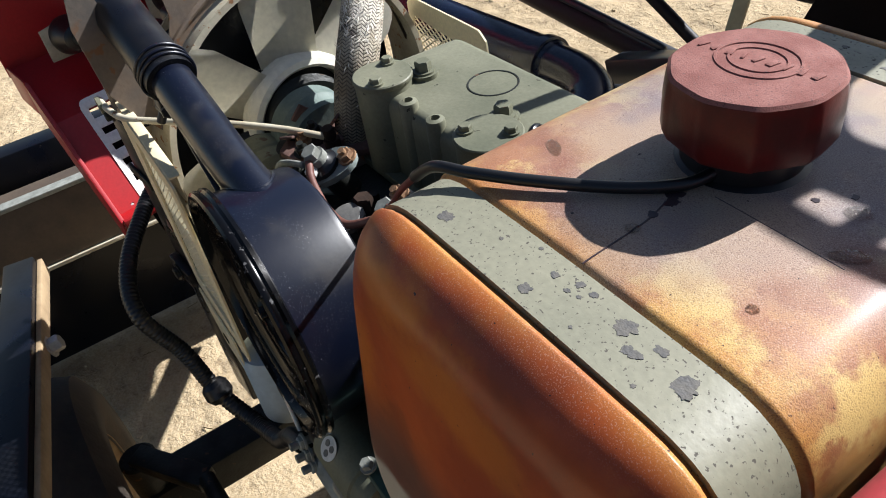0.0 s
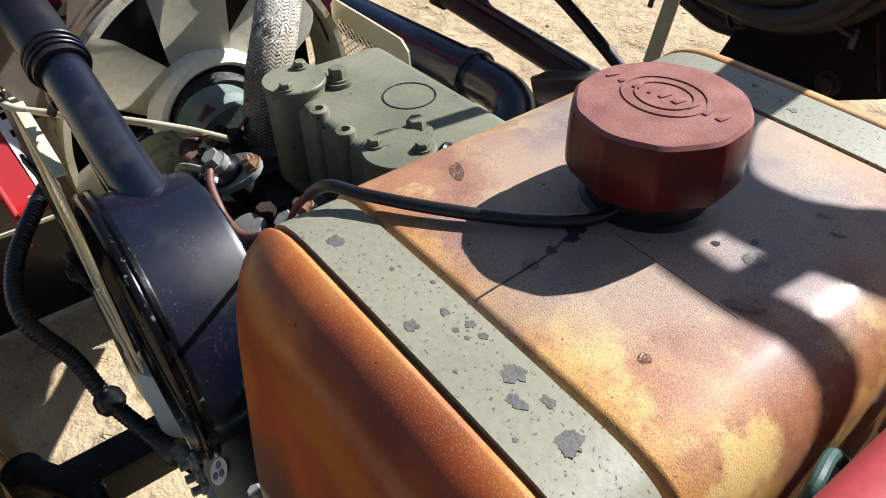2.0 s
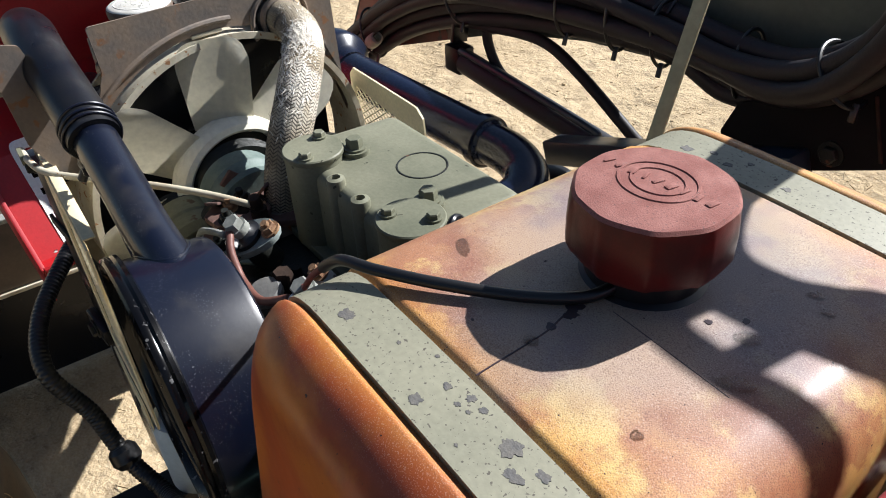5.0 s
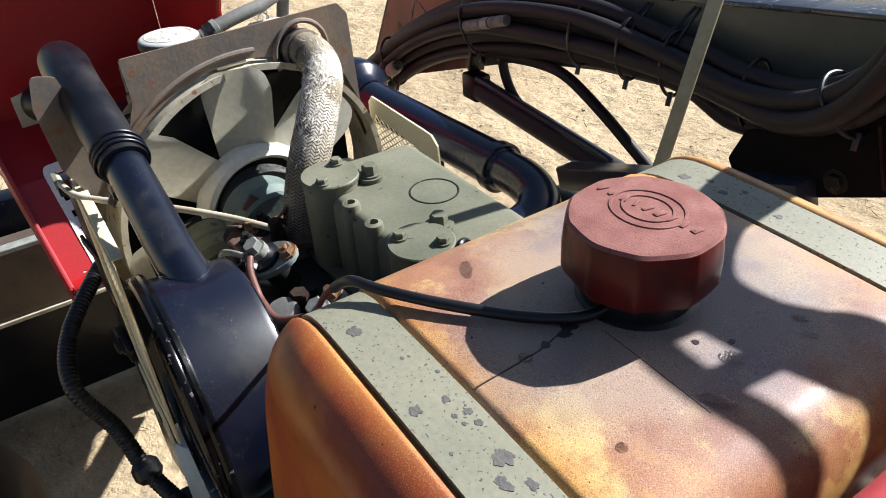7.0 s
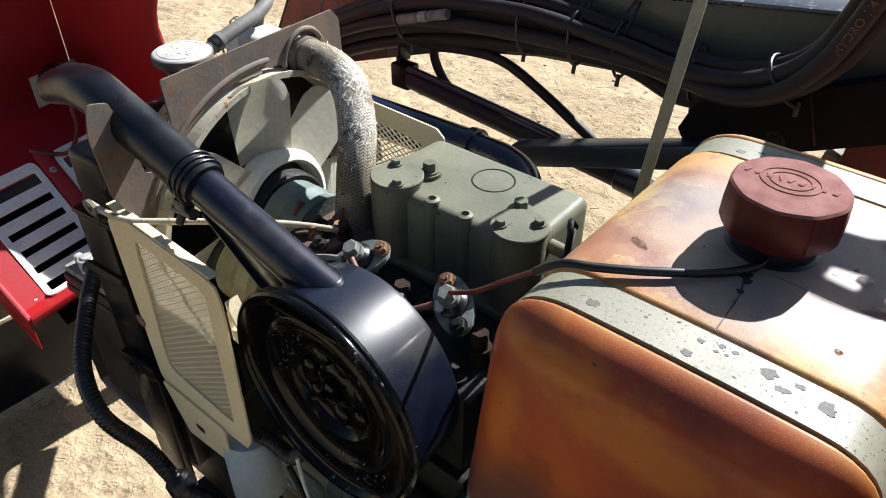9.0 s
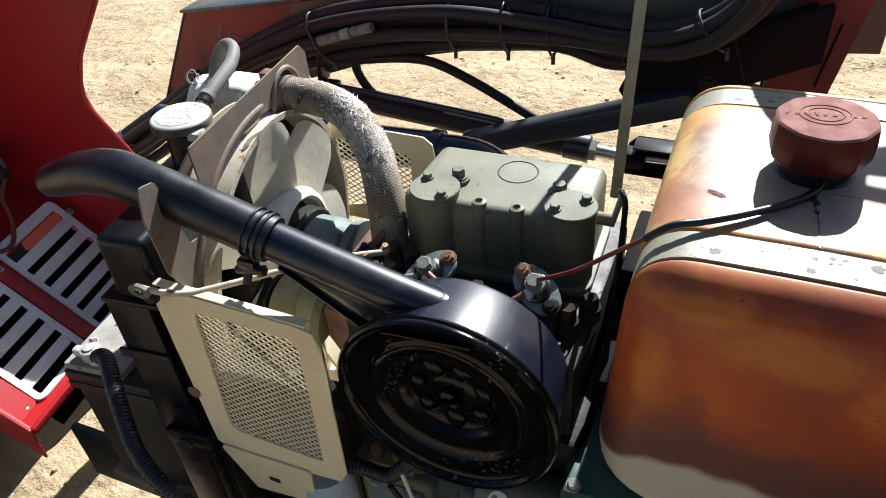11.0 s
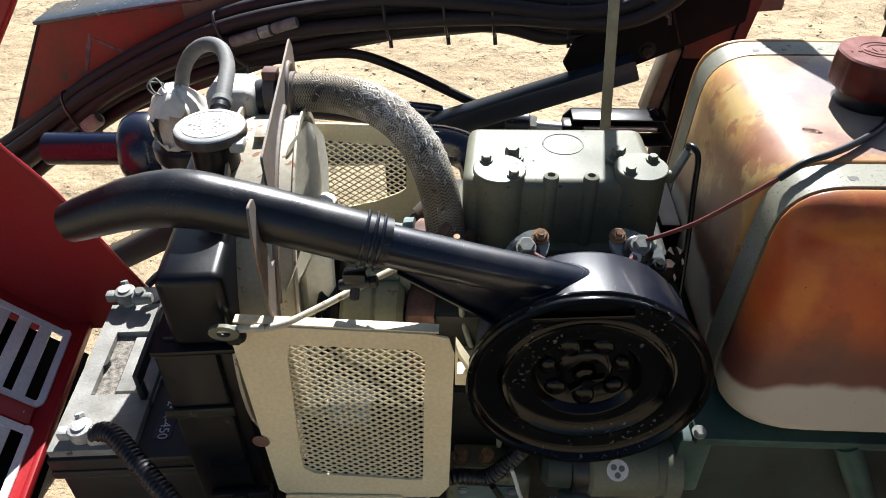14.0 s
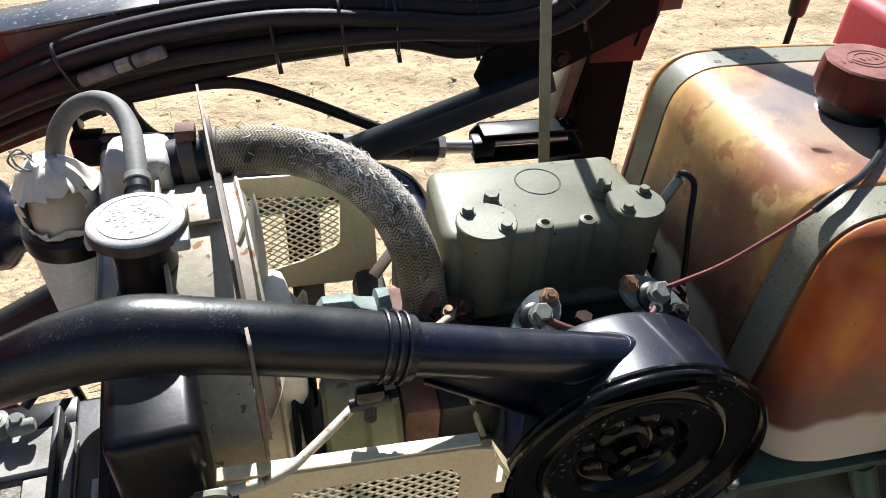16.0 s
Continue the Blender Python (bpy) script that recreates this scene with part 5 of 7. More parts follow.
part("pipe_gusset", bm, M["black_gloss"], ac)
bm = lathe([(0, 0.0), (0.0105, 0.0), (0.0115, 0.002), (0.0105, 0.006), (0.006, 0.008), (0.005, 0.014), (0, 0.014)], (C[0], C[1] + 0.0190, C[2]), (0, -1, 0), 24)
for s_ in (-1, 1):
    bar((C[0] + 0.003 * s_, C[1] + 0.010, C[2] + 0.002 * s_), (C[0] + 0.015 * s_, C[1] + 0.007, C[2] + 0.009 * s_), 0.008, 0.003, 0.0012, bm=bm)
part("wing_nut", bm, M["black_deep"], ac)
for k in range(7):
    a = k * 2 * math.pi / 7 + 0.3
    own = bmesh.new()
    bmesh.ops.create_icosphere(own, subdivisions=3, radius=1)
    bmesh.ops.scale(own, vec=(0.0085 + 0.002 * (k % 3), 0.0055, 0.0105), verts=own.verts)
    p = Vector((C[0] + 0.0345 * math.cos(a), C[1] + 0.0225, C[2] + 0.0345 * math.sin(a)))
    bmesh.ops.transform(own, matrix=Matrix.Translation(p) @ Matrix.Rotation(-a, 4, "Y"), verts=own.verts)
    part("pressed_lug", own, M["black_deep"], ac)
part("pressed_bar", bar((C[0] - 0.055, C[1] + 0.0055, C[2] + 0.079), (C[0] + 0.030, C[1] + 0.0055, C[2] + 0.086), 0.004, 0.004, 0.0015), M["black_deep"], ac)
# wire clamp where hose meets pipe
for dx in (0.0, 0.006, 0.013):
    c = Vector((-0.1165 - dx, -0.1842, 1.0158 + dx * 0.3))
    nrm = Vector((0.96, 0, -0.27))
    e1 = Vector((0, 1, 0))
    e2 = nrm.cross(e1).normalized()
    part("clamp_wire", sweep([c + 0.0238 * (math.cos(a) * e1 + math.sin(a) * e2) for a in np.linspace(0, 2 * math.pi, 25)], 0.0014, 8, 2, caps=False), M["black_gloss"], hose)
bm = box(-0.148, -0.128, -0.200, -0.188, 0.980, 0.993, 0.003)
rod_between((-0.152, -0.196, 0.978), (-0.124, -0.196, 0.983), 0.0048, seg=14, bevel=0.001, bm=bm)
rod_between((-0.139, -0.203, 0.968), (-0.137, -0.190, 0.990), 0.0042, seg=14, bevel=0.001, bm=bm)
hex_bolt((-0.124, -0.196, 0.983), (0.96, 0, 0.2), 0.0060, 0.005, 0.0, bm)
part("clamp_screw", bm, M["black_soft"], hose)

# ---- choke stay rod over the screen ----
stay = root_at("stay_rod", (-0.24, -0.236, 0.955), "pale painted bent stay rod bolted above the side screen", "rod")
part("rod", sweep([(-0.252, -0.236, 0.962), (-0.225, -0.234, 0.961), (-0.200, -0.226, 0.958), (-0.175, -0.205, 0.956), (-0.120, -0.150, 0.952), (-0.080, -0.108, 0.944), (-0.045, -0.075, 0.934)], 0.0034, 12), M["cream_dusty"], stay)
part("eye", ring_plate([(-0.243 + 0.013 * math.cos(a), 0.960 + 0.008 * math.sin(a)) for a in np.linspace(0, 2 * math.pi, 24, endpoint=False)], [(-0.243 + 0.006 * math.cos(a), 0.960 + 0.004 * math.sin(a)) for a in np.linspace(0, 2 * math.pi, 24, endpoint=False)], "y", -0.240, 0.004), M["greengrey"], stay)
part("bolt", hex_bolt((-0.237, -0.232, 0.952), (0, -1, 0), 0.008, 0.007, 0.010), M["engine_dark"], stay)
# screen details
part("folded_edge", bar((-0.240, -0.2195, 0.9580), (-0.066, -0.2195, 0.9525), 0.010, 0.002, 0.0004), M["cream"], near_screen)
part("edge_clip", ring_plate([(-0.052, 0.932), (-0.038, 0.905), (-0.038, 0.885), (-0.052, 0.885)], [(-0.050, 0.922), (-0.0415, 0.904), (-0.0415, 0.900), (-0.050, 0.900)], "y", -0.222, 0.014), M["cream"], near_screen)
part("lower_tab", plate(round_poly([(-0.232, 0.712), (-0.105, 0.716), (-0.110, 0.654), (-0.195, 0.643)], 0.006), "y", -0.229, 0.002), M["cream"], near_screen)
part("grommet", lathe([(0, 0), (0.0075, 0), (0.0085, 0.0015), (0, 0.003)], (-0.2405, -0.2262, 0.800), (0, -1, 0), 20), M["rust_dark"], near_screen)
part("slot", box(-0.170, -0.155, -0.2302, -0.2292, 0.672, 0.679, 0.0004), M["engine_dark"], near_screen)

# ---- oil filter and starter ----
flt = root_at("oil_filter", (-0.105, -0.185, 0.56), "pale bluish-white spin-on oil filter canister under the screen", "oil filter")
part("canister", lathe([(0, 0), (0.030, 0), (0.034, 0.006), (0.034, 0.10), (0.031, 0.108), (0.0, 0.110)], (-0.114, -0.196, 0.572), (0, 0, 1), 40), M["blue_tag"], flt)
part("base", rod_between((-0.114, -0.196, 0.683), (-0.110, -0.15, 0.70), 0.030), M["engine_dark"], flt)
st = root_at("starter_motor", (0.11, -0.19, 0.69), "grey-green starter motor with a round white sticker", "starter motor")
part("body", lathe([(0, 0), (0.030, 0), (0.034, 0.004), (0.034, 0.068), (0.032, 0.070), (0.032, 0.076), (0.034, 0.078), (0.034, 0.094), (0, 0.094)], (0.086, -0.188, 0.728), (1, 0, 0), 40), M["greengrey"], st)
part("end_band", lathe([(0, 0), (0.029, 0), (0.031, 0.003), (0.031, 0.016), (0, 0.016)], (0.0695, -0.188, 0.728), (1, 0, 0), 32), M["black_soft"], st)
part("end_cap", lathe([(0, 0), (0.018, 0), (0.026, 0.006), (0.027, 0.030), (0, 0.030)], (0.039, -0.186, 0.726), (1, 0, 0), 28), M["teal_dark"], st)
part("solenoid", lathe([(0, 0), (0.016, 0), (0.018, 0.004), (0.018, 0.06), (0, 0.062)], (0.060, -0.208, 0.676), (1, 0, 0), 28), M["steel_dull"], st)
for k in range(3):
    bm = rod_between((0.052 + 0.008 * k, -0.214, 0.700 - 0.010 * k), (0.052 + 0.008 * k, -0.236, 0.704 - 0.010 * k), 0.0042, seg=12)
    hex_bolt((0.052 + 0.008 * k, -0.222, 0.7015 - 0.010 * k), (0, -1, 0.2), 0.0075, 0.006, 0.009, bm)
    part("terminal_stud", bm, M["steel_dull"], st, "dull brass terminal stud")
part("nose_housing", box(0.100, 0.184, -0.222, -0.165, 0.652, 0.693, 0.006), M["cream_dusty"], st)
bm = lathe([(0, 0), (0.0075, 0), (0.0075, 0.003), (0.005, 0.004), (0, 0.004)], (0.118, -0.2222, 0.672), (0, -1, 0), 16)
part("cover_screw", bm, M["rust_dark"], st)
tilt = Vector((0.0, -0.72, 0.69))
part("sticker", lathe([(0, 0), (0.0110, 0), (0.0110, 0.0006), (0, 0.0006)], Vector((0.113, -0.188, 0.728)) + tilt * 0.0342, tilt, 28), M["label_white"], st)
bm = bmesh.new()
for sx, sz in ((-0.004, 0.003), (0.004, 0.002), (0.0, -0.005)):
    lathe([(0, 0), (0.0032, 0), (0.0032, 0.0004), (0, 0.0004)], Vector((0.113 + sx, -0.188, 0.728)) + tilt * 0.0349 + Vector((0, 0.69, 0.72)) * sz, tilt, 10, bm)
part("sticker_mark", bm, M["grey_hose"], st)

solo("starter_cable", sweep([(-0.075, -0.205, 0.712), (-0.048, -0.206, 0.722), (-0.018, -0.206, 0.723), (0.000, -0.204, 0.742), (0.018, -0.198, 0.763), (0.030, -0.185, 0.775)], 0.0085, 14, 24, wave=(0.0048, 0.0006)), M["black_soft"], "black corrugated cable sleeve beside the starter motor", "cable")
solo("white_wire", sweep([(0.006, -0.214, 0.748), (0.011, -0.216, 0.732), (0.018, -0.217, 0.704), (0.033, -0.218, 0.676), (0.052, -0.216, 0.668)], 0.0022, 10), M["white_plastic"], "white insulated wire hanging beside the starter motor", "wire")
ip = root_at("injection_pump", (-0.02, -0.18, 0.62), "oily olive-grey fuel injection pump on the block side", "pump")
part("body", box(-0.062, 0.030, -0.196, -0.1585, 0.628, 0.706, 0.008, 3), M["yellow_green"], ip)
part("top_cover", box(-0.054, 0.006, -0.190, -0.1585, 0.7065, 0.716, 0.004), M["greengrey"], ip)
for x in (-0.046, -0.018, 0.010):
    part("delivery_nut", hex_bolt((x, -0.178, 0.716), (0, -0.1, 1), 0.0072, 0.013, 0.009), M["rust_bolt"], ip)
part("side_plate", box(-0.050, 0.018, -0.1985, -0.1965, 0.640, 0.694, 0.0008), M["teal_dusty"], ip)
for x, z in ((-0.043, 0.687), (0.011, 0.687), (-0.043, 0.647), (0.011, 0.647)):
    part("plate_screw", hex_bolt((x, -0.1986, z), (0, -1, 0), 0.0042, 0.003, 0.0054), M["steel_dull"], ip)
part("control_rod", rod_between((-0.012, -0.214, 0.718), (0.008, -0.212, 0.672), 0.0034, seg=12), M["engine_dark"], ip)

# ---- teal tank bed and braces ----
bed = root_at("tank_bed", (0.33, -0.05, 0.77), "teal painted steel bed under the fuel tank", "tank bed")
part("plate", box(0.185, 0.475, -0.205, 0.165, 0.786, 0.797, 0.002), M["teal"], bed)
part("front_bracket", box(0.172, 0.205, -0.200, -0.14, 0.700, 0.786, 0.004), M["teal"], bed)
part("strut", rod_between((0.335, -0.195, 0.787), (0.400, -0.205, 0.66), 0.013, seg=20), M["teal"], bed)
part("bed_bolt", hex_bolt((0.186, -0.202, 0.803), (0, -0.3, 0.95), 0.0055, 0.007, 0.007), M["steel_dull"], bed)

# ---- overflow bottle, loop hose, inlet elbow ----
bot = root_at("overflow_bottle", (-0.369, 0.068, 0.80), "white plastic overflow bottle under a torn crumpled bag", "bottle")
BX, BY = -0.369, 0.068
part("body", lathe([(0, 0.80), (0.030, 0.80), (0.032, 0.806), (0.036, 0.90), (0.038, 0.945), (0, 0.945)], (BX, BY, 0), (0, 0, 1), 32), M["white_plastic"], bot)
part("lid", lathe([(0, 0.9455), (0.040, 0.9455), (0.041, 0.949), (0.041, 0.962), (0.038, 0.965), (0, 0.965)], (BX, BY, 0), (0, 0, 1), 36), M["black_soft"], bot, "black plastic lid")
bm = bmesh.new()
rings = []
for i in range(14):
    t = i / 13
    r0 = float(np.interp(t, (0, 0.12, 0.3, 0.55, 0.75, 0.9, 1.0), (0.033, 0.035, 0.036, 0.034, 0.028, 0.019, 0.011)))
    z = 0.966 + 0.062 * t
    ring = []
    for a in np.linspace(0, 2 * math.pi, 48, endpoint=False):
        fold = 1 + 0.13 * noise.noise(Vector((math.cos(a) * 2.2, math.sin(a) * 2.2, i * 0.35))) + 0.015 * t * math.cos(5 * a + 2 * math.sin(2 * a) + 0.3 * i)
        ring.append(bm.verts.new((BX - 0.004 * t + r0 * fold * math.cos(a), BY + r0 * fold * math.sin(a), z + 0.007 * noise.noise(Vector((math.cos(a) * 3, math.sin(a) * 3, i * 0.4))))))
    rings.append(ring)
for a, b in zip(rings, rings[1:]):
    for k in range(48):
        bm.faces.new((a[k], a[(k + 1) % 48], b[(k + 1) % 48], b[k]))
bm.faces.new(rings[-1])
bmesh.ops.delete(bm, geom=[f for f in bm.faces if abs(math.atan2(f.calc_center_median().x - BX, -(f.calc_center_median().y - BY))) < 0.95 + 0.5 * noise.noise(f.calc_center_median() * 130) and 0.972 < f.calc_center_median().z < 1.006 + 0.008 * noise.noise(f.calc_center_median() * 90)], context="FACES")
bmesh.ops.solidify(bm, geom=list(bm.faces), thickness=0.0006)
own = bmesh.new()
lo = None
for t in np.linspace(0, 1, 9):
    ring = [own.verts.new((BX + 0.031 * math.cos(a) * (1 - 0.5 * t * t) * (1 + 0.08 * math.sin(3 * a + 4 * t)), BY + 0.031 * math.sin(a) * (1 - 0.5 * t * t), 0.966 + 0.050 * t)) for a in np.linspace(0, 2 * math.pi, 28, endpoint=False)]
    if lo:
        for k in range(28):
            own.faces.new((lo[k], lo[(k + 1) % 28], ring[(k + 1) % 28], ring[k]))
    lo = ring
own.faces.new(lo)
part("inner_fold", own, M["bag"], bot, "yellowed inner fold of the bag")
part("torn_top", bm, M["torn_bag"], bot, "crumpled off-white plastic", angle=28)
wire = [(-0.364, 0.036, 1.024), (-0.378, 0.032, 1.032), (-0.384, 0.040, 1.040), (-0.372, 0.045, 1.036), (-0.378, 0.034, 1.028), (-0.388, 0.038, 1.036), (-0.380, 0.046, 1.042), (-0.370, 0.040, 1.032)]
part("tie_wire", sweep([(x - 0.010, y + 0.023, z - 0.004) for x, y, z in wire], 0.0009, 6), M["steel_dull"], bot)
loop = root_at("overflow_hose", (-0.283, -0.03, 1.05), "dusty grey rubber overflow hose looped from the radiator to the bottle", "hose")
part("tube", sweep([(-0.282, -0.048, 1.057), (-0.283, -0.031, 1.0630), (-0.2865, -0.003, 1.0690), (-0.2915, 0.026, 1.0735), (-0.303, 0.052, 1.079), (-0.321, 0.067, 1.079), (-0.343, 0.077, 1.067), (-0.360, 0.080, 1.045), (-0.369, 0.078, 1.0175)], 0.0078, 18), M["grey_hose"], loop)
part("hose_clip", lathe([(0.008, 0), (0.0096, 0.0006), (0.0096, 0.006), (0.008, 0.0066)], (-0.283, -0.034, 1.0620), (-0.04, 1, 0.3), 24), M["steel_dull"], loop)
part("hose_band", lathe([(0.008, 0), (0.0092, 0.0006), (0.0092, 0.006), (0.008, 0.0066)], (-0.2827, -0.042, 1.0595), (-0.04, 1, 0.3), 24), M["black_soft"], loop)
inlet = root_at("radiator_inlet", (-0.29, 0.035, 0.99), "dusty cast aluminium radiator inlet elbow with a hose clamp", "inlet elbow")
part("housing", box(-0.318, -0.268, 0.010, 0.062, 1.000, 1.052, 0.010, 3), M["cap_white"], inlet)
part("neck", rod_between((-0.27, 0.042, 1.028), (-0.235, 0.048, 1.031), 0.021, seg=28), M["black_soft"], inlet)
part("clamp", lathe([(0.0215, 0), (0.0245, 0.001), (0.0245, 0.012), (0.0215, 0.013)], (-0.262, 0.044, 1.0285), (1, 0.1, 0.06), 32), M["rust_plate"], inlet)
part("clamp_screw", box(-0.262, -0.246, 0.036, 0.052, 1.0525, 1.063, 0.002), M["rust_dark"], inlet)

# ---- battery ----
batt = root_at("battery", (-0.41, -0.08, 0.515), "dusty black car battery with clamped terminals in front of the radiator", "battery")
part("case", box(-0.490, -0.324, -0.206, 0.054, 0.515, 0.706, 0.006), M["batt"], batt)
part("rim", box(-0.495, -0.319, -0.211, 0.059, 0.7065, 0.7195, 0.003), M["batt"], batt)
cov = part("cover", box(-0.494, -0.320, -0.210, 0.058, 0.720, 0.738, 0.003), M["batt"], batt)
outer = [(-0.491, -0.205), (-0.402, -0.205), (-0.402, 0.020), (-0.491, 0.020)]
inner = [(-0.470, -0.130), (-0.412, -0.130), (-0.412, -0.030), (-0.470, -0.030)]
part("vent_strip", ring_plate(outer, inner, "z", 0.7384, 0.010), M["dust"], cov, "pale dusty raised vent cover")
part("recess_dirt", box(-0.469, -0.448, -0.128, -0.032, 0.7386, 0.7412, 0), M["gravel"], cov)
part("vent_plug", lathe([(0, 0), (0.009, 0), (0.009, 0.0095), (0, 0.0095)], (-0.474, -0.078, 0.7386), (0, 0, 1), 20), M["batt"], cov)
part("inner_plate", box(-0.446, -0.413, -0.122, -0.036, 0.7386, 0.7445, 0.001), M["dust"], cov)
hd = part("handle", box(-0.411, -0.405, -0.140, 0.010, 0.770, 0.788, 0.0015), M["batt"], batt, "black carrying handle standing upright")
part("handle_leg", box(-0.4115, -0.4045, -0.1405, -0.130, 0.7486, 0.7705, 0.001), M["batt"], hd)
part("handle_leg", box(-0.4115, -0.4045, 0.000, 0.0105, 0.7486, 0.7705, 0.001), M["batt"], hd)
part("rib", box(-0.4010, -0.3990, -0.138, 0.000, 0.7384, 0.743, 0.0006), M["dust"], cov)
part("end_block", box(-0.491, -0.402, 0.0215, 0.056, 0.7384, 0.7475, 0.002), M["black_frame"], cov)
lab = part("caution_label", box(-0.386, -0.340, -0.106, -0.048, 0.7384, 0.7390, 0), M["label_white"], batt, "worn yellow and white caution label")
part("print_block", box(-0.382, -0.355, -0.102, -0.064, 0.7392, 0.7396, 0), M["label_yellow"], lab)
for k in range(5):
    part("print_bar", box(-0.352, -0.3495 + 0.001 * (k % 2), -0.100 + 0.008 * k, -0.095 + 0.008 * k, 0.7392, 0.7395, 0), M["ink"], lab)
tag = part("size_label", box(-0.389, -0.369, -0.186, -0.136, 0.7384, 0.7390, 0), M["label_blue"], batt, "small blue label with white type code")
cu = bpy.data.curves.new("lettering", "FONT")
cu.body, cu.size, cu.extrude = "24R-450", 0.0155, 0.0002
cu.align_x, cu.align_y = "CENTER", "CENTER"
tmp = bpy.data.objects.new("tmp", cu)
scene.collection.objects.link(tmp)
me = bpy.data.meshes.new_from_object(tmp.evaluated_get(bpy.context.evaluated_depsgraph_get()))
bpy.data.objects.remove(tmp)
bm = bmesh.new()
bm.from_mesh(me)
bmesh.ops.transform(bm, matrix=pose(-0.379, -0.161, 0.7395, 0, 0, -90), verts=bm.verts)
part("lettering", bm, M["label_white"], tag, "white characters 24R-450", smooth=False)
def terminal(p, label, mat_):
    x, y, z = p
    t = part("terminal_clamp", lathe([(0.0055, 0), (0.0125, 0), (0.0130, 0.003), (0.0125, 0.015), (0.0075, 0.0165), (0.0075, 0.013), (0.0, 0.013)], (x, y, z - 0.012), (0, 0, 1), 28), mat_, batt, label)
    part("post", lathe([(0.0085, 0), (0.0075, 0.03), (0, 0.031)], (x, y, z - 0.024), (0, 0, 1), 20), M["lead"], t)
    part("ear", box(x + 0.010, x + 0.028, y - 0.013, y - 0.002, z - 0.012, z + 0.003, 0.003), mat_, t)
    part("ear", box(x - 0.024, x - 0.010, y - 0.008, y + 0.004, z - 0.011, z + 0.002, 0.003), mat_, t)
    part("clamp_bolt", hex_bolt((x + 0.020, y - 0.006, z + 0.003), (0.2, -0.3, 1), 0.0058, 0.007, 0.008), mat_, t)
    part("clamp_bolt", hex_bolt((x - 0.004, y + 0.013, z - 0.001), (-0.2, 0.5, 1), 0.0055, 0.007, 0.0), mat_, t)
    part("cable_saddle", rod_between((x + 0.012, y - 0.012, z - 0.003), (x + 0.036, y - 0.010, z - 0.002), 0.0075, seg=16, bevel=0.002), mat_, t)
terminal((-0.458, -0.187, 0.762), "corroded pale lead terminal clamp", M["lead"])
terminal((-0.470, 0.022, 0.768), "dark greasy terminal clamp", M["steel_dull"])
cab = solo("battery_cable", sweep([(-0.430, -0.197, 0.762), (-0.407, -0.202, 0.769), (-0.360, -0.240, 0.760), (-0.294, -0.288, 0.737), (-0.238, -0.303, 0.705), (-0.216, -0.278, 0.640), (-0.180, -0.264, 0.585), (-0.12, -0.240, 0.560), (-0.05, -0.232, 0.600), (0.0, -0.225, 0.655), (0.045, -0.222, 0.690)], 0.0102, 14, 60, wave=(0.0052, 0.0005)), M["black_soft"], "black corrugated battery cable hanging down to the starter", "cable")
part("joint_boot", lathe([(0, 0), (0.012, 0), (0.017, 0.006), (0.018, 0.020), (0.013, 0.028), (0, 0.028)], (-0.190, -0.266, 0.598), (0.5, 0.1, -0.8), 20), M["black_soft"], cab)
solo("ground_cable", sweep([(-0.455, 0.030, 0.768), (-0.44, 0.05, 0.775), (-0.425, 0.065, 0.765), (-0.42, 0.075, 0.72), (-0.42, 0.08, 0.60)], 0.005, 12), M["black_soft"], "short black earth cable behind the battery", "cable")
tray = root_at("battery_tray", (-0.41, -0.08, 0.30), "rusty steel battery tray on the front frame", "tray")
part("tray", box(-0.50, -0.31, -0.215, 0.065, 0.500, 0.514, 0.002), M["rust_plate"], tray)
part("support", box(-0.47, -0.34, -0.12, 0.02, 0.419, 0.4995, 0.003), M["engine_dark"], tray)

# ---- hood nose with the slotted grille ----
XW = (-0.7030, -0.5845)
wins = ((-0.224, -0.117), (-0.082, 0.047))


def gz(x, y):
    return 0.657 + 0.02 * (y + 0.06) + 1.1 * min(0.16, max(0.0, -(x + 0.592)))


def tilted(x0, x1, y0, y1, lift, thick, bevel=0.0):
    bm = box(x0, x1, y0, y1, lift, lift + thick, bevel)
    for v in bm.verts:
        v.co.z += gz(v.co.x, v.co.y)
    return bm


def tilted_ring(outer, inner, lift, thick):
    bm = ring_plate(outer, inner, "z", lift, thick)
    for v in bm.verts:
        v.co.z += gz(v.co.x, v.co.y)
    return bm


for (x0, x1, y0, y1) in ((-0.840, XW[0], -0.272, 0.067), (XW[1], -0.560, -0.272, 0.067), (XW[0], XW[1], -0.272, wins[0][0]), (XW[0], XW[1], wins[0][1], wins[1][0]), (XW[0], XW[1], wins[1][1], 0.067)):
    nose_part("nose_panel", tilted(x0, x1, y0, y1, -0.004, 0.003), M["red"])
# black sheet added so that the grille slots look dark
nose_part("slot_backing", tilted(-0.72, -0.575, -0.220, 0.060, -0.060, 0.002), M["black_matte"], "black sheet added behind the grille to darken its slots")
nose_part("skirt", tilted(-0.752, -0.560, -0.2760, -0.2725, -0.058, 0.0585, 0.001), M["red"])
nose_part("skirt_bead", tilted(-0.752, -0.562, -0.2745, -0.2695, -0.0005, 0.003, 0.001), M["red_faded"])
nose_part("skirt_panel", box(-0.840, -0.7525, -0.276, -0.2725, 0.775, 0.833, 0.001), M["red"])
nose_part("nose_rim", tilted(-0.564, -0.556, -0.272, 0.066, -0.012, 0.013, 0.002), M["red"])
nose_part("centre_rib", tilted(XW[0] - 0.014, XW[1] + 0.002, -0.112, -0.087, -0.0005, 0.0075, 0.003), M["red"])
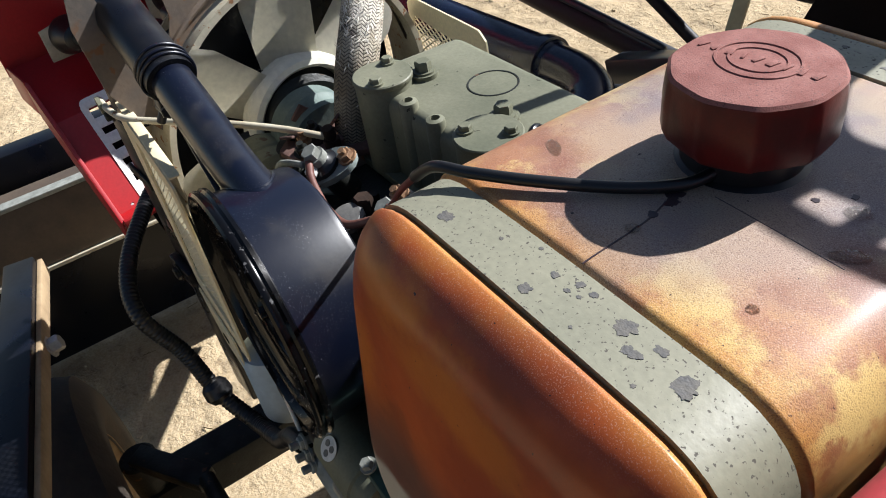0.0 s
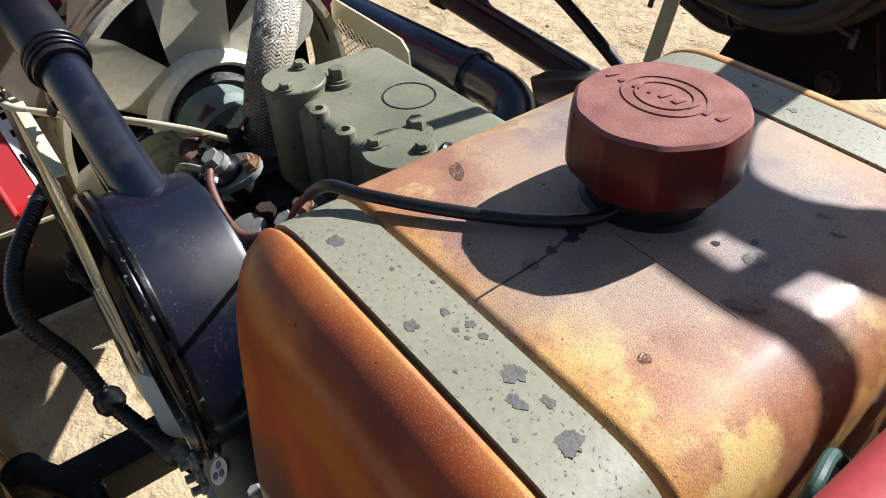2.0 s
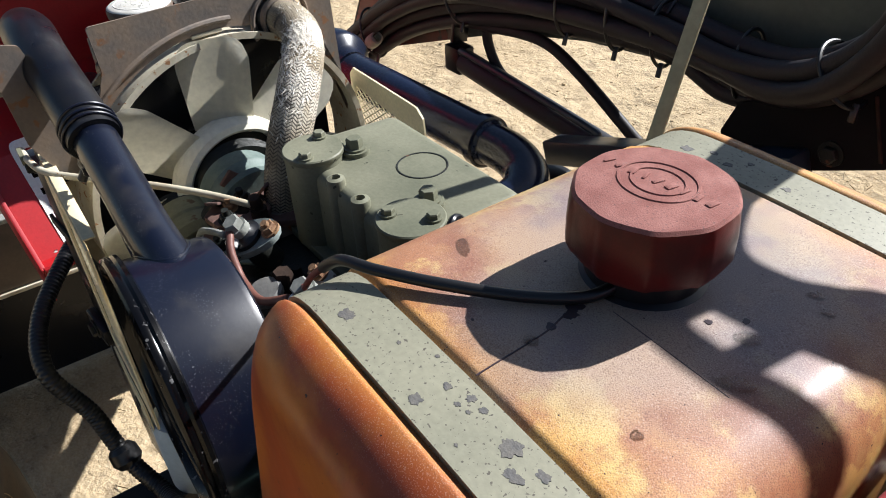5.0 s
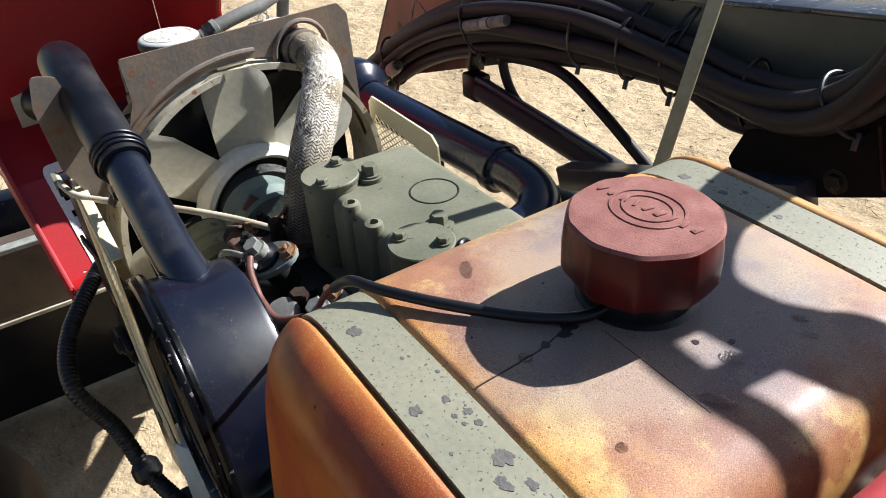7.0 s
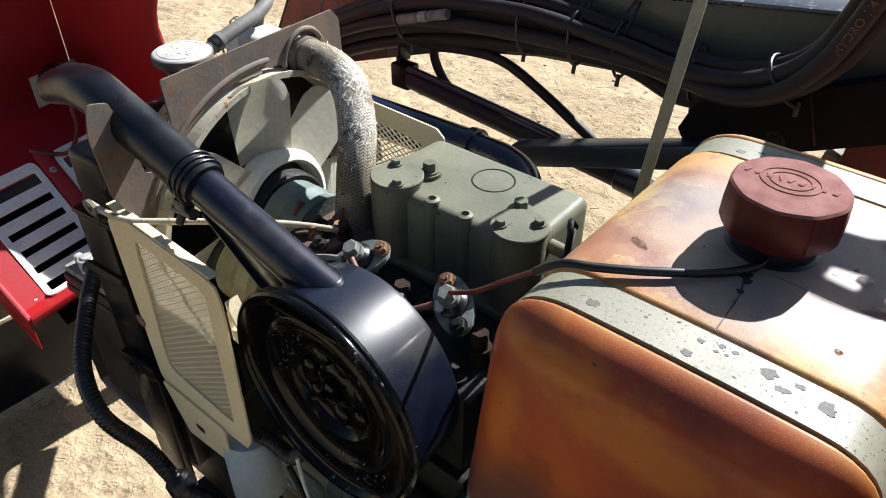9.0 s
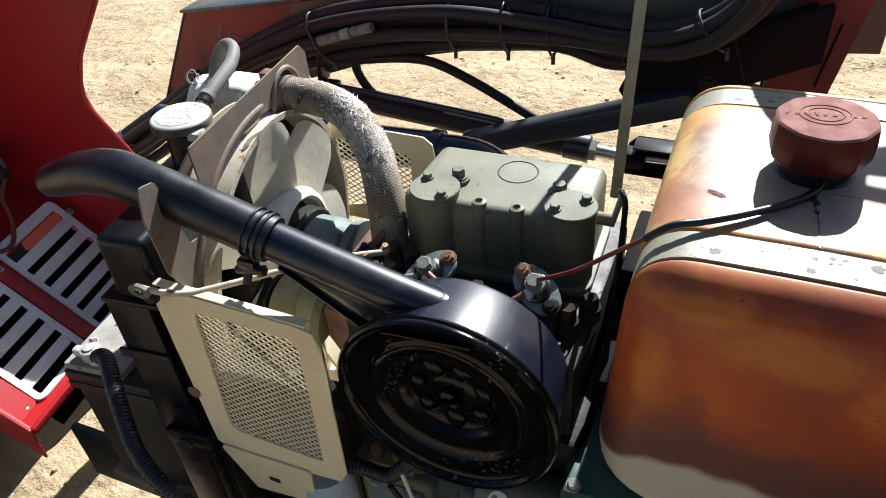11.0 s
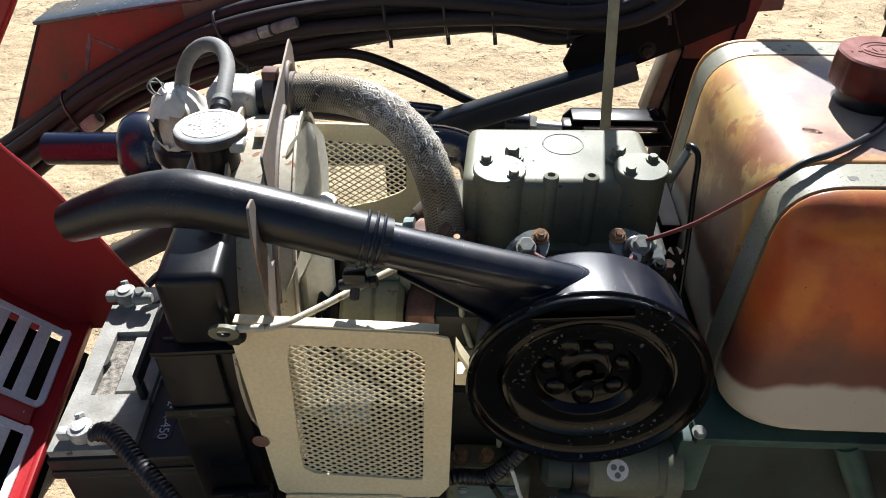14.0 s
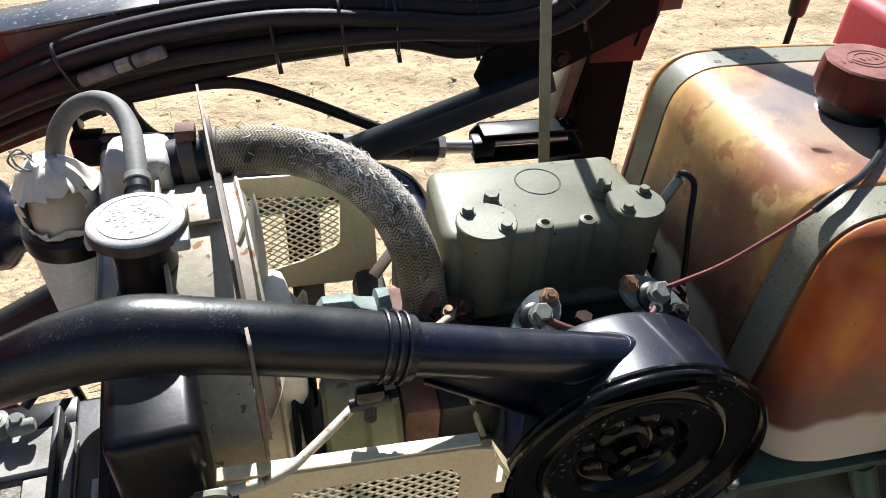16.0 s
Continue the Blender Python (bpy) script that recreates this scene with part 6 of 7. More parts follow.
for (y0, y1) in wins:
    m_out = round_poly([(XW[0] - 0.009, y0 - 0.003), (XW[1] + 0.009, y0 - 0.003), (XW[1] + 0.009, y1 + 0.003), (XW[0] - 0.009, y1 + 0.003)], 0.012, 6)
    m_in = round_poly([(XW[0] + 0.001, y0 + 0.007), (XW[1] - 0.001, y0 + 0.007), (XW[1] - 0.001, y1 - 0.007), (XW[0] + 0.001, y1 - 0.007)], 0.003, 6)
    g = nose_part("grille_insert", tilted_ring(m_out, m_in, 0.0005, 0.003), M["grille_white"], "white slotted grille insert")
    pitch = (XW[1] - XW[0] - 0.002) / 6
    for k in range(1, 6):
        xc = XW[0] + 0.001 + k * pitch
        slat = tilted(xc - 0.0056, xc + 0.0056, y0 + 0.006, y1 - 0.006, 0.0009, 0.0024, 0.0006)
        bmesh.ops.transform(slat, matrix=NOSE, verts=slat.verts)
        part("slat", slat, M["grille_white"], g)
for (x, y) in ((-0.690, 0.057), (-0.595, -0.0995), (-0.692, -0.0995), (-0.592, -0.243)):
    p = NOSE @ Vector((x, y, gz(x, y) + (0.0065 if -0.11 < y < 0 else 0)))
    up_ = Vector((0.74, 0.11, 0.67)) if x < -0.6 else Vector((0.4, 0.06, 0.9))
    sc = part("grille_screw", lathe([(0, 0), (0.0060, 0), (0.0060, 0.001), (0.0042, 0.0015), (0.0036, 0.0042), (0, 0.005)], p, up_, 20), M["steel"], hood)
    part("screw_slot", bar(p + up_ * 0.0048 + Vector((0, 0.0034, 0)), p + up_ * 0.0048 - Vector((0, 0.0034, 0)), 0.0010, 0.0010, 0), M["ink"], sc)
# head lamp back and wiring inside the nose
def headlamp(y, side):
    base = NOSE @ Vector((-0.77, y, 0.832))
    lamp = root_at("headlamp", base, "dusty headlamp back with a black rubber boot inside the hood", "headlamp", "headlamps")
    for nm, bm, m_, lb in (
            ("bracket", plate([(y - 0.052, 0.833), (y + 0.052, 0.833), (y + 0.052, 0.858), (y + 0.030 * side, 0.888), (y - 0.052, 0.884)], "x", -0.782, 0.003, 0.0008), M["cream_dusty"], "pale dusty mounting plate"),
            ("bowl", lathe([(0.030, 0.0), (0.031, 0.006), (0.027, 0.018), (0.023, 0.030), (0.020, 0.046), (0.014, 0.050), (0.0, 0.050)], (-0.7785, y - 0.012, 0.866), (1, 0, 0.1), 32), M["black_soft"], ""),
            ("bulb_socket", lathe([(0.010, 0.0), (0.010, 0.016), (0.007, 0.020), (0.0, 0.020)], (-0.7285, y - 0.012, 0.871), (1, 0, 0.1), 20), M["engine_dark"], "")):
        bmesh.ops.transform(bm, matrix=NOSE, verts=bm.verts)
        part(nm, bm, m_, lamp, lb)


headlamp(0.010, 1)
headlamp(-0.165, -1)
solo("lamp_wiring", sweep([(-0.735, -0.012, 0.872), (-0.722, -0.026, 0.868), (-0.716, -0.046, 0.850), (-0.712, -0.050, 0.818), (-0.704, -0.072, 0.786), (-0.706, -0.100, 0.790), (-0.720, -0.128, 0.803)], 0.0036, 10), M["redwire"], "dark taped headlamp wiring inside the hood", "wiring")

# ---- fan at rest ----
fan = root_at("fan", (-0.185, -0.045, 0.880), "pale cream plastic radiator fan with broad paddle blades", "fan")
hubp = Vector((-0.206, -0.045, 0.882))
part("hub", lathe([(0, -0.014), (0.062, -0.014), (0.072, -0.006), (0.074, 0.012), (0.070, 0.020), (0.064, 0.022), (0.060, 0.018), (0.058, 0.000), (0, 0.000)], hubp, (1, 0, 0), 48), M["fan"], fan)
part("hub_face", lathe([(0, 0.0005), (0.0575, 0.0005), (0.0575, 0.002), (0, 0.002)], hubp, (1, 0, 0), 40), M["engine_dark"], fan, "dark oily hub face")
for k in range(7):
    a = k * 2 * math.pi / 7 + radians(88)
    bm = bmesh.new()
    rows_ = []
    for i in range(12):
        t = i / 11
        wid = 0.032 + 0.009 * t
        row = []
        for j in range(13):
            e = 2 * j / 12 - 1
            s_ = e * wid * (1 - 0.16 * max(0.0, t - 0.8) / 0.2)
            r = 0.066 + t * 0.092 - 0.008 * t ** 3 * e ** 6
            x = -0.004 - s_ * (0.42 - 0.12 * t) + 0.004 * (1 - e * e)
            tt = s_ * 0.90
            row.append(bm.verts.new(hubp + Vector((x, r * math.cos(a + tt / r), r * math.sin(a + tt / r)))))
        rows_.append(row)
    for p, q in zip(rows_, rows_[1:]):
        for j in range(12):
            bm.faces.new((p[j], p[j + 1], q[j + 1], q[j]))
    bmesh.ops.solidify(bm, geom=list(bm.faces), thickness=0.0032)
    bmesh.ops.recalc_face_normals(bm, faces=bm.faces)
    part("blade", bm, M["fan"], fan)


# ---- loader frame, far side ----
arm = root_at("loader_boom", (-0.2, 0.46, 0.7), "dark steel loader boom with a red-brown front end", "loader", "loader arms")
web = [(-0.735, 0.945), (-0.31, 1.010), (0.12, 1.068), (0.42, 1.105), (0.42, 0.98), (0.10, 0.953), (-0.17, 0.925), (-0.34, 0.89), (-0.88, 0.70)]
part("web", plate([(-0.50, 0.981), (-0.31, 1.010), (0.12, 1.068), (0.42, 1.105), (0.42, 0.98), (0.10, 0.953), (-0.17, 0.925), (-0.34, 0.89), (-0.50, 0.834)], "y", 0.450, 0.006), M["arm_reflect"], arm)
part("front_web", plate([(-0.735, 0.945), (-0.5005, 0.981), (-0.5005, 0.834), (-0.88, 0.70)], "y", 0.450, 0.006), M["red_dark"], arm, "red-brown worn front web")
for a, b in (((-0.745, 0.944), (-0.31, 1.0105)), ((-0.31, 1.0105), (0.12, 1.0685)), ((0.12, 1.0685), (0.42, 1.1055))):
    part("top_flange", bar((a[0], 0.487, a[1] + 0.003), (b[0], 0.487, b[1] + 0.003), 0.086, 0.006, 0.0015), M["flange_gloss"], arm)
part("front_plate", bar((-0.738, 0.490, 0.945), (-0.884, 0.490, 0.70), 0.08, 0.006, 0.001, up=(1, 0, 0)), M["black_frame"], arm)
def scrape(p, q, w):
    """A ragged streak of scraped paint on the boom's inner face."""
    p, q = Vector(p), Vector(q)
    d = (q - p).normalized()
    n = Vector((-d.y, d.x))
    L = (q - p).length
    up_, dn_ = [], []
    for k in range(15):
        t = k / 14
        h = w * (0.25 + 0.75 * math.sin(math.pi * min(1, t * 0.9 + 0.08))) * (0.7 + 0.6 * noise.noise(Vector((t * 9, p.x * 30, 1))))
        up_.append(tuple(p + d * L * t + n * h))
        dn_.append(tuple(p + d * L * t - n * h * 0.8))
    return plate(up_ + dn_[::-1], "y", 0.4492, 0.0010)


part("scrape", scrape((-0.665, 0.925), (-0.585, 0.885), 0.0042), M["scrape"], arm, "pale bare metal scrape")
part("scrape", scrape((-0.660, 0.930), (-0.690, 0.855), 0.0060), M["scrape"], arm, "pale bare metal scrape")
part("outer_web", plate(web, "y", 0.524, 0.006), M["black_frame"], arm)

# ---- hydraulic hoses along the arm ----
spine = [(-1.00, 0.428, 0.62), (-0.92, 0.428, 0.665), (-0.80, 0.428, 0.745), (-0.62, 0.428, 0.862), (-0.42, 0.428, 0.945), (-0.20, 0.428, 0.985), (-0.02, 0.424, 0.992), (0.08, 0.412, 0.986), (0.155, 0.396, 0.993), (0.212, 0.384, 1.020),
    (0.252, 0.376, 1.062), (0.274, 0.372, 1.112), (0.288, 0.370, 1.160), (0.306, 0.370, 1.220), (0.324, 0.372, 1.270)]
# three lanes of two hoses each; unseen arch behind the tank, laid to cast its shadow bands
LANES = [[(0.352, 1.345), (0.385, 1.382), (0.430, 1.387), (0.468, 1.376), (0.500, 1.352)], [(0.348, 1.322), (0.374, 1.352), (0.410, 1.354), (0.450, 1.3415), (0.480, 1.317)], [(0.344, 1.306), (0.376, 1.341), (0.408, 1.342), (0.430, 1.330), (0.458, 1.314)]]
FALL = [(0.60, 1.290), (0.72, 1.230), (0.84, 1.100), (0.88, 0.85), (0.88, 0.605)]
offs = [(0.0, 0.026), (0.004, 0.003), (0.0, -0.021), (-0.021, 0.014), (-0.023, -0.010), (0.004, -0.044)]
rise = [(0.014, 0.004), (-0.010, 0.012), (-0.012, -0.012), (0.012, -0.018), (0.0, -0.034), (0.002, 0.026)]
for n_, (dy, dz) in enumerate(offs):
    pts = []
    for i, (x, y, z) in enumerate(spine):
        w = 0.005 * math.sin(1.7 * i + n_ * 2.1)
        a, b = Vector(spine[max(i - 1, 0)]), Vector(spine[min(i + 1, len(spine) - 1)])
        d = (b - a).normalized()
        nrm = Vector((-d.z, 0, d.x)).normalized()
        if i < 8:
            o = nrm * dz * (0.85 if i > 5 else 1) + Vector((0, dy, 0))
        else:
            f = min(1.0, (i - 7) / 3)
            o = nrm * (dz * 0.7 * (1 - f) + rise[n_][0] * f) + Vector((0, dy * (1 - f) + rise[n_][1] * f, 0))
            w *= 0.4
        pts.append(Vector((x, y, z)) + o + Vector((0, 0.4 * w, w)))
    lane = n_ % 3
    back = Vector((0.0016, 0.0190, 0.0152)) * (n_ // 3)
    pts += [Vector((x, 0.368, z + (0.003 if lane == 0 else 0))) + back for x, z in LANES[lane]]
    pts += [Vector((x + 0.024 * (n_ - 2.5) * min(1, k / 2), 0.375, z)) + back for k, (x, z) in enumerate(FALL)]
    hh = solo("hydraulic_hose", sweep(pts, [0.0112] * 14 + [0.0095] + [0.0078 if lane == 0 else 0.0112] * 5 + [0.0112] * 5, 14, 8), M["hose"], "black rubber hydraulic hose tied along the loader boom", "hose", "loader hoses")
    for e in (0, -1):
        d = (pts[1] - pts[0]) if e == 0 else (pts[-2] - pts[-1])
        part("end_fitting", lathe([(0, -0.004), (0.0125, -0.004), (0.0135, 0.0), (0.0135, 0.030), (0.0112, 0.034)], pts[e], d, 18), M["steel"], hh)
    if n_ == 4:
        printed, print_path = hh, smooth_path(pts, 8)


# faded size marking along the hose that lies outermost
cu = bpy.data.curves.new("marking", "FONT")
cu.body, cu.size = "HYDRO 1/4 INCH", 0.0125
tmp = bpy.data.objects.new("tmp", cu)
scene.collection.objects.link(tmp)
me = bpy.data.meshes.new_from_object(tmp.evaluated_get(bpy.context.evaluated_depsgraph_get()))
bpy.data.objects.remove(tmp)
bm = bmesh.new()
bm.from_mesh(me)
k0 = 8 * 10 + 3
runs = [0.0]
for a, b in zip(print_path[k0:], print_path[k0 + 1:]):
    runs.append(runs[-1] + (b - a).length)
for v in bm.verts:
    k = max(i for i in range(len(runs)) if runs[i] <= max(v.co.x, 0))
    k = min(k, len(runs) - 2)
    a, b = print_path[k0 + k], print_path[k0 + k + 1]
    t_ = (b - a).normalized()
    front = Vector((0.12, -0.8, 0.25))
    front = (front - front.dot(t_) * t_).normalized()
    side_ = front.cross(t_)
    ang = (v.co.y - 0.0045) / 0.0115
    v.co = a + t_ * (v.co.x - runs[k]) + 0.01145 * (math.cos(ang) * front + math.sin(ang) * side_)
part("marking", bm, M["hose_print"], printed, "faded print HYDRO 1/4 INCH", smooth=False)


def hose_tie(c, d, ry, rz, hang):
    """A plastic tie round the hoses at c, standing across d."""
    nrm = Vector(d).normalized()
    e1 = Vector((0, 1, 0))
    e2 = nrm.cross(e1).normalized()
    c = Vector(c)
    bm = sweep([c + ry * math.cos(a) * e1 + rz * math.sin(a) * e2 for a in np.linspace(0, 2 * math.pi, 29)], 0.0022, 8, 2, caps=False)
    tie = solo("cable_tie", bm, M["black_soft"], "black plastic tie strap round the loader hoses", "cable tie", "hose ties")
    low = c - abs(rz) * (e2 if e2.z > 0 else -e2)
    part("tail", bar(low + Vector((0, -0.006, 0.006)), low + Vector((0.002, -0.012, -0.010)), 0.006, 0.004, 0.001), M["black_soft"], tie)
    if hang:
        top = c + abs(rz) * (e2 if e2.z > 0 else -e2)
        for s in (-1, 1):
            part("hanger", bar(top + Vector((0.010 * s, -0.012, -0.010)), (c.x + 0.003 * s, 0.446, hang), 0.004, 0.0016, 0.0004, up=(0, 1, 0)), M["black_soft"], tie)


for x, z, g in ((-0.175, 0.984, 0), (-0.087, 0.990, 1.036), (-0.016, 0.991, 1.046), (0.095, 0.988, 0)):
    hose_tie((x, 0.419, z - 0.006), (1, 0, 0.1), 0.026, 0.038, g)
for x, z in ((-0.42, 0.937), (-0.70, 0.80)):
    hose_tie((x, 0.418, z), (0.9, 0, 0.42), 0.027, 0.046, 0)
for p, d in (((0.212, 0.382, 1.020), (0.75, 0, 0.66)),):
    hose_tie(p, d, 0.030, 0.032, 0)
# unseen blocks added to close gaps in the shadow cast on the tank
hb = root_at("shadow_block", (0.435, 0.37, 1.335), "unseen black blocks added between the loader hoses to shape the tank's shadow", "spacer")
part("block", box(0.424, 0.442, 0.362, 0.374, 1.350, 1.388, 0.003), M["black_soft"], hb)
part("block", box(0.376, 0.403, 0.362, 0.374, 1.352, 1.386, 0.003), M["black_soft"], hb)
fit_ = root_at("hose_coupling", (-0.36, 0.40, 0.95), "dull silver crimped hydraulic hose coupling", "coupling")
for p, L in (((-0.412, 0.394, 0.942), 0.046), ((-0.345, 0.394, 0.9635), 0.040)):
    part("ferrule", lathe([(0, 0), (0.0078, 0), (0.0084, 0.003), (0.0084, L * 0.4), (0.0078, L * 0.45), (0.0084, L * 0.5), (0.0084, L - 0.004), (0.0076, L), (0, L)], p, (0.95, 0, 0.30), 24), M["tape"], fit_)
part("nut", lathe([(0, 0), (0.0090, 0), (0.0090, 0.018), (0, 0.018)], (-0.366, 0.394, 0.9566), (0.95, 0, 0.30), 6), M["steel_dull"], fit_)
for p in ((-0.690, 0.402, 0.7865), (-0.755, 0.402, 0.7445)):
    ff = solo("hose_ferrule", lathe([(0.0085, 0), (0.0128, 0.001), (0.0130, 0.005), (0.0122, 0.007), (0.0130, 0.009), (0.0130, 0.026), (0.0118, 0.032), (0.0085, 0.033)], p, (0.83, 0, 0.55), 24), M["steel_dull"], "dull silver crimped ferrule on a loader hose", "fitting", "hose ferrules")
solo("hydraulic_hose", sweep([(-0.46, 0.43, 0.885), (-0.36, 0.432, 0.898), (-0.28, 0.434, 0.908), (-0.22, 0.434, 0.906), (-0.15, 0.433, 0.880), (-0.08, 0.432, 0.846), (-0.03, 0.430, 0.822)], 0.0080, 14), M["hose"], "thin black hydraulic hose sagging below the loader arm", "hose", "loader hoses")
solo("hydraulic_hose", sweep([(-0.375, 0.438, 0.905), (-0.372, 0.438, 0.870), (-0.352, 0.440, 0.835), (-0.325, 0.442, 0.818), (-0.298, 0.444, 0.816)], 0.0080, 14), M["hose"], "short black hydraulic hose bending down from the loader arm", "hose", "loader hoses")
solo("hose_fitting", rod_between((-0.035, 0.430, 0.824), (-0.010, 0.429, 0.812), 0.0075, seg=16, bevel=0.002), M["steel"], "silver hose end fitting", "fitting")

# ---- mast, bracket, brace, cylinder ----
post = root_at("loader_post", (0.32, 0.47, 0.0), "black steel loader mast with a dark red upper plate", "loader post")
part("mast", plate([(0.284, 0.02), (0.284, 0.93), (0.366, 0.93), (0.366, 0.02)], "y", 0.456, 0.08, 0.003), M["black_matte"], post)
part("upper_plate", plate([(0.284, 0.905), (0.300, 1.02), (0.318, 1.15), (0.412, 1.15), (0.368, 0.905)], "y", 0.440, 0.008, 0.001), M["red_deep"], post, "dark red upper plate")
part("upper_plate", plate([(0.284, 0.905), (0.300, 1.02), (0.318, 1.15), (0.412, 1.15), (0.368, 0.905)], "y", 0.546, 0.008, 0.001), M["black_matte"], post)
part("weld_line", bar((0.352, 0.4385, 0.93), (0.366, 0.4385, 1.02), 0.003, 0.003, 0.0008), M["black_matte"], post)
# lit face coloured tan, shaded side coloured black
part("cheek", bar((0.252, 0.475, 0.792), (0.2745, 0.475, 0.915), 0.050, 0.020, 0.001, up=(1, 0, 0)), M["lit_tan"], post, "edge plate with its lit face coloured tan")
part("cheek_dark_side", bar((0.264, 0.470, 0.790), (0.2865, 0.470, 0.913), 0.046, 0.004, 0.001, up=(1, 0, 0)), M["black_matte"], post)
part("foot", box(0.18, 0.42, 0.36, 0.56, 0.0, 0.03, 0.004), M["black_matte"], post)
brk = root_at("pivot_bracket", (0.24, 0.40, 0.88), "black steel pivot bracket with a bolt at the loader mast", "bracket")
part("plate", plate(round_poly([(0.093, 0.914), (0.108, 0.952), (0.234, 1.010), (0.350, 1.062), (0.350, 0.983), (0.259, 0.939), (0.198, 0.911), (0.104, 0.898)], 0.006), "y", 0.394, 0.010, 0.001), M["black_matte"], brk)
part("bolt", hex_bolt((0.216, 0.394, 0.938), (0, -1, 0), 0.009, 0.008, 0.013), M["engine_dark"], brk)
part("spacer", bar((0.140, 0.4215, 0.934), (0.340, 0.4215, 1.026), 0.034, 0.050, 0.003), M["black_matte"], brk)
part("weld_seam", bar((0.262, 0.3932, 0.948), (0.240, 0.3932, 1.006), 0.003, 0.003, 0.0008), M["rust_dull"], brk)
brace = root_at("loader_brace", (0.05, 0.38, 0.78), "black square tube brace of the loader frame", "brace")
part("tube", bar((-0.150, 0.380, 0.793), (0.200, 0.380, 0.919), 0.036, 0.034, 0.003), M["black_gloss_clean"], brace)
part("channel_web", plate([(0.108, 0.770), (0.108, 0.798), (0.122, 0.812), (0.272, 0.812), (0.282, 0.770)], "y", 0.446, 0.004), M["black_matte"], brace)
part("channel_lip", box(0.120, 0.272, 0.408, 0.4455, 0.8095, 0.8125, 0.0008), M["black_frame"], brace)
part("channel_foot", box(0.108, 0.282, 0.404, 0.4455, 0.7665, 0.7695, 0.0008), M["black_frame"], brace)
part("channel_strut", bar((0.250, 0.430, 0.822), (0.284, 0.420, 0.772), 0.006, 0.010, 0.001), M["black_frame"], brace)
part("lower_tie", bar((-0.16, 0.385, 0.757), (-0.16, 0.385, 0.44), 0.04, 0.05, 0.003, up=(1, 0, 0)), M["black_frame"], brace)
lnk = root_at("loader_link", (-0.58, 0.29, 0.62), "black square steel link bar beside the radiator front", "loader")
part("tube", bar((-0.90, 0.30, 0.455), (-0.44, 0.285, 0.712), 0.036, 0.040, 0.003), M["black_gloss_clean"], lnk)
part("end_lug", bar((-0.445, 0.285, 0.710), (-0.425, 0.345, 0.715), 0.02, 0.04, 0.003), M["black_frame"], lnk)
cyl = root_at("hydraulic_cylinder", (-0.2, 0.37, 0.80), "black hydraulic cylinder with a chrome rod and fork end", "hydraulic cylinder")
part("barrel", rod_between((-0.415, 0.424, 0.828), (0.012, 0.424, 0.793), 0.0195, seg=28, bevel=0.002), M["barrel"], cyl)
part("port_pipe", sweep([(-0.405, 0.412, 0.848), (-0.38, 0.410, 0.851), (-0.12, 0.408, 0.832), (-0.10, 0.408, 0.824)], 0.0055, 10), M["black_gloss_clean"], cyl)
part("gland", rod_between((0.008, 0.424, 0.7935), (0.050, 0.424, 0.790), 0.0225, seg=28, bevel=0.002), M["black_gloss_clean"], cyl)
part("gland_nut", rod_between((0.0505, 0.424, 0.7900), (0.062, 0.424, 0.789), 0.0190, seg=6, bevel=0.001), M["steel"], cyl)
part("rod", rod_between((0.062, 0.424, 0.789), (0.105, 0.424, 0.7855), 0.0105, seg=24), M["chrome"], cyl)
part("fork", box(0.105, 0.140, 0.408, 0.4405, 0.7715, 0.800, 0.004), M["black_frame"], cyl)
part("link_rod", rod_between((0.140, 0.424, 0.788), (0.262, 0.424, 0.788), 0.0042, seg=16), M["chrome"], cyl)
part("clevis", box(-0.452, -0.410, 0.408, 0.440, 0.808, 0.852, 0.004), M["black_frame"], cyl)
part("pin_plate", bar((-0.44, 0.430, 0.853), (-0.44, 0.438, 0.905), 0.03, 0.008, 0.001, up=(1, 0, 0)), M["black_frame"], cyl)

# ---- loader frame, near side and front ----
narm = root_at("loader_boom", (0.2, -0.56, 0.8), "black painted steel loader boom on its upright mast", "loader", "loader arms")
part("web", plate([(-0.12, 1.068), (0.50, 1.196), (0.50, 1.04), (-0.12, 0.935)], "y", -0.560, 0.048, 0.003), M["black_frame"], narm)
part("top_flange", bar((-0.12, -0.537, 1.071), (0.50, -0.537, 1.199), 0.056, 0.005, 0.0015), M["flange_worn_sheen"], narm)
part("flange_edge", bar((-0.12, -0.5085, 1.0735), (0.50, -0.5085, 1.2015), 0.003, 0.003, 0.0008), M["steel_dull"], narm, "worn bright edge")
part("mast", box(0.505, 0.575, -0.560, -0.510, 0.0, 1.15, 0.003), M["black_frame"], narm)
nsub = root_at("loader_subframe", (-0.35, -0.46, 0.3), "black steel loader subframe beam beside the front wheel", "loader")
part("beam", bar((-0.60, -0.425, 0.60), (0.02, -0.525, 0.63), 0.045, 0.05, 0.003), M["black_frame"], nsub)
part("side_board", bar((-0.60, -0.398, 0.600), (0.02, -0.498, 0.630), 0.008, 0.028, 0.002), M["wood"], nsub, "sunlit tan board")
part("bolt", hex_bolt((-0.40, -0.425, 0.60), (0.1, 1, 0.2), 0.012, 0.016, 0.016), M["steel"], nsub)
part("upright", bar((-0.02, -0.518, 0.60), (-0.02, -0.518, 0.02), 0.05, 0.05, 0.003, up=(1, 0, 0)), M["black_frame"], nsub)
bucket = root_at("loader_cross_beam", (-1.05, -0.4, 0.2), "dark steel loader cross beam with pale worn edges", "loader")
part("beam", box(-0.995, -0.915, -1.2, 0.36, 0.40, 0.545, 0.006), M["beam_brown"], bucket)
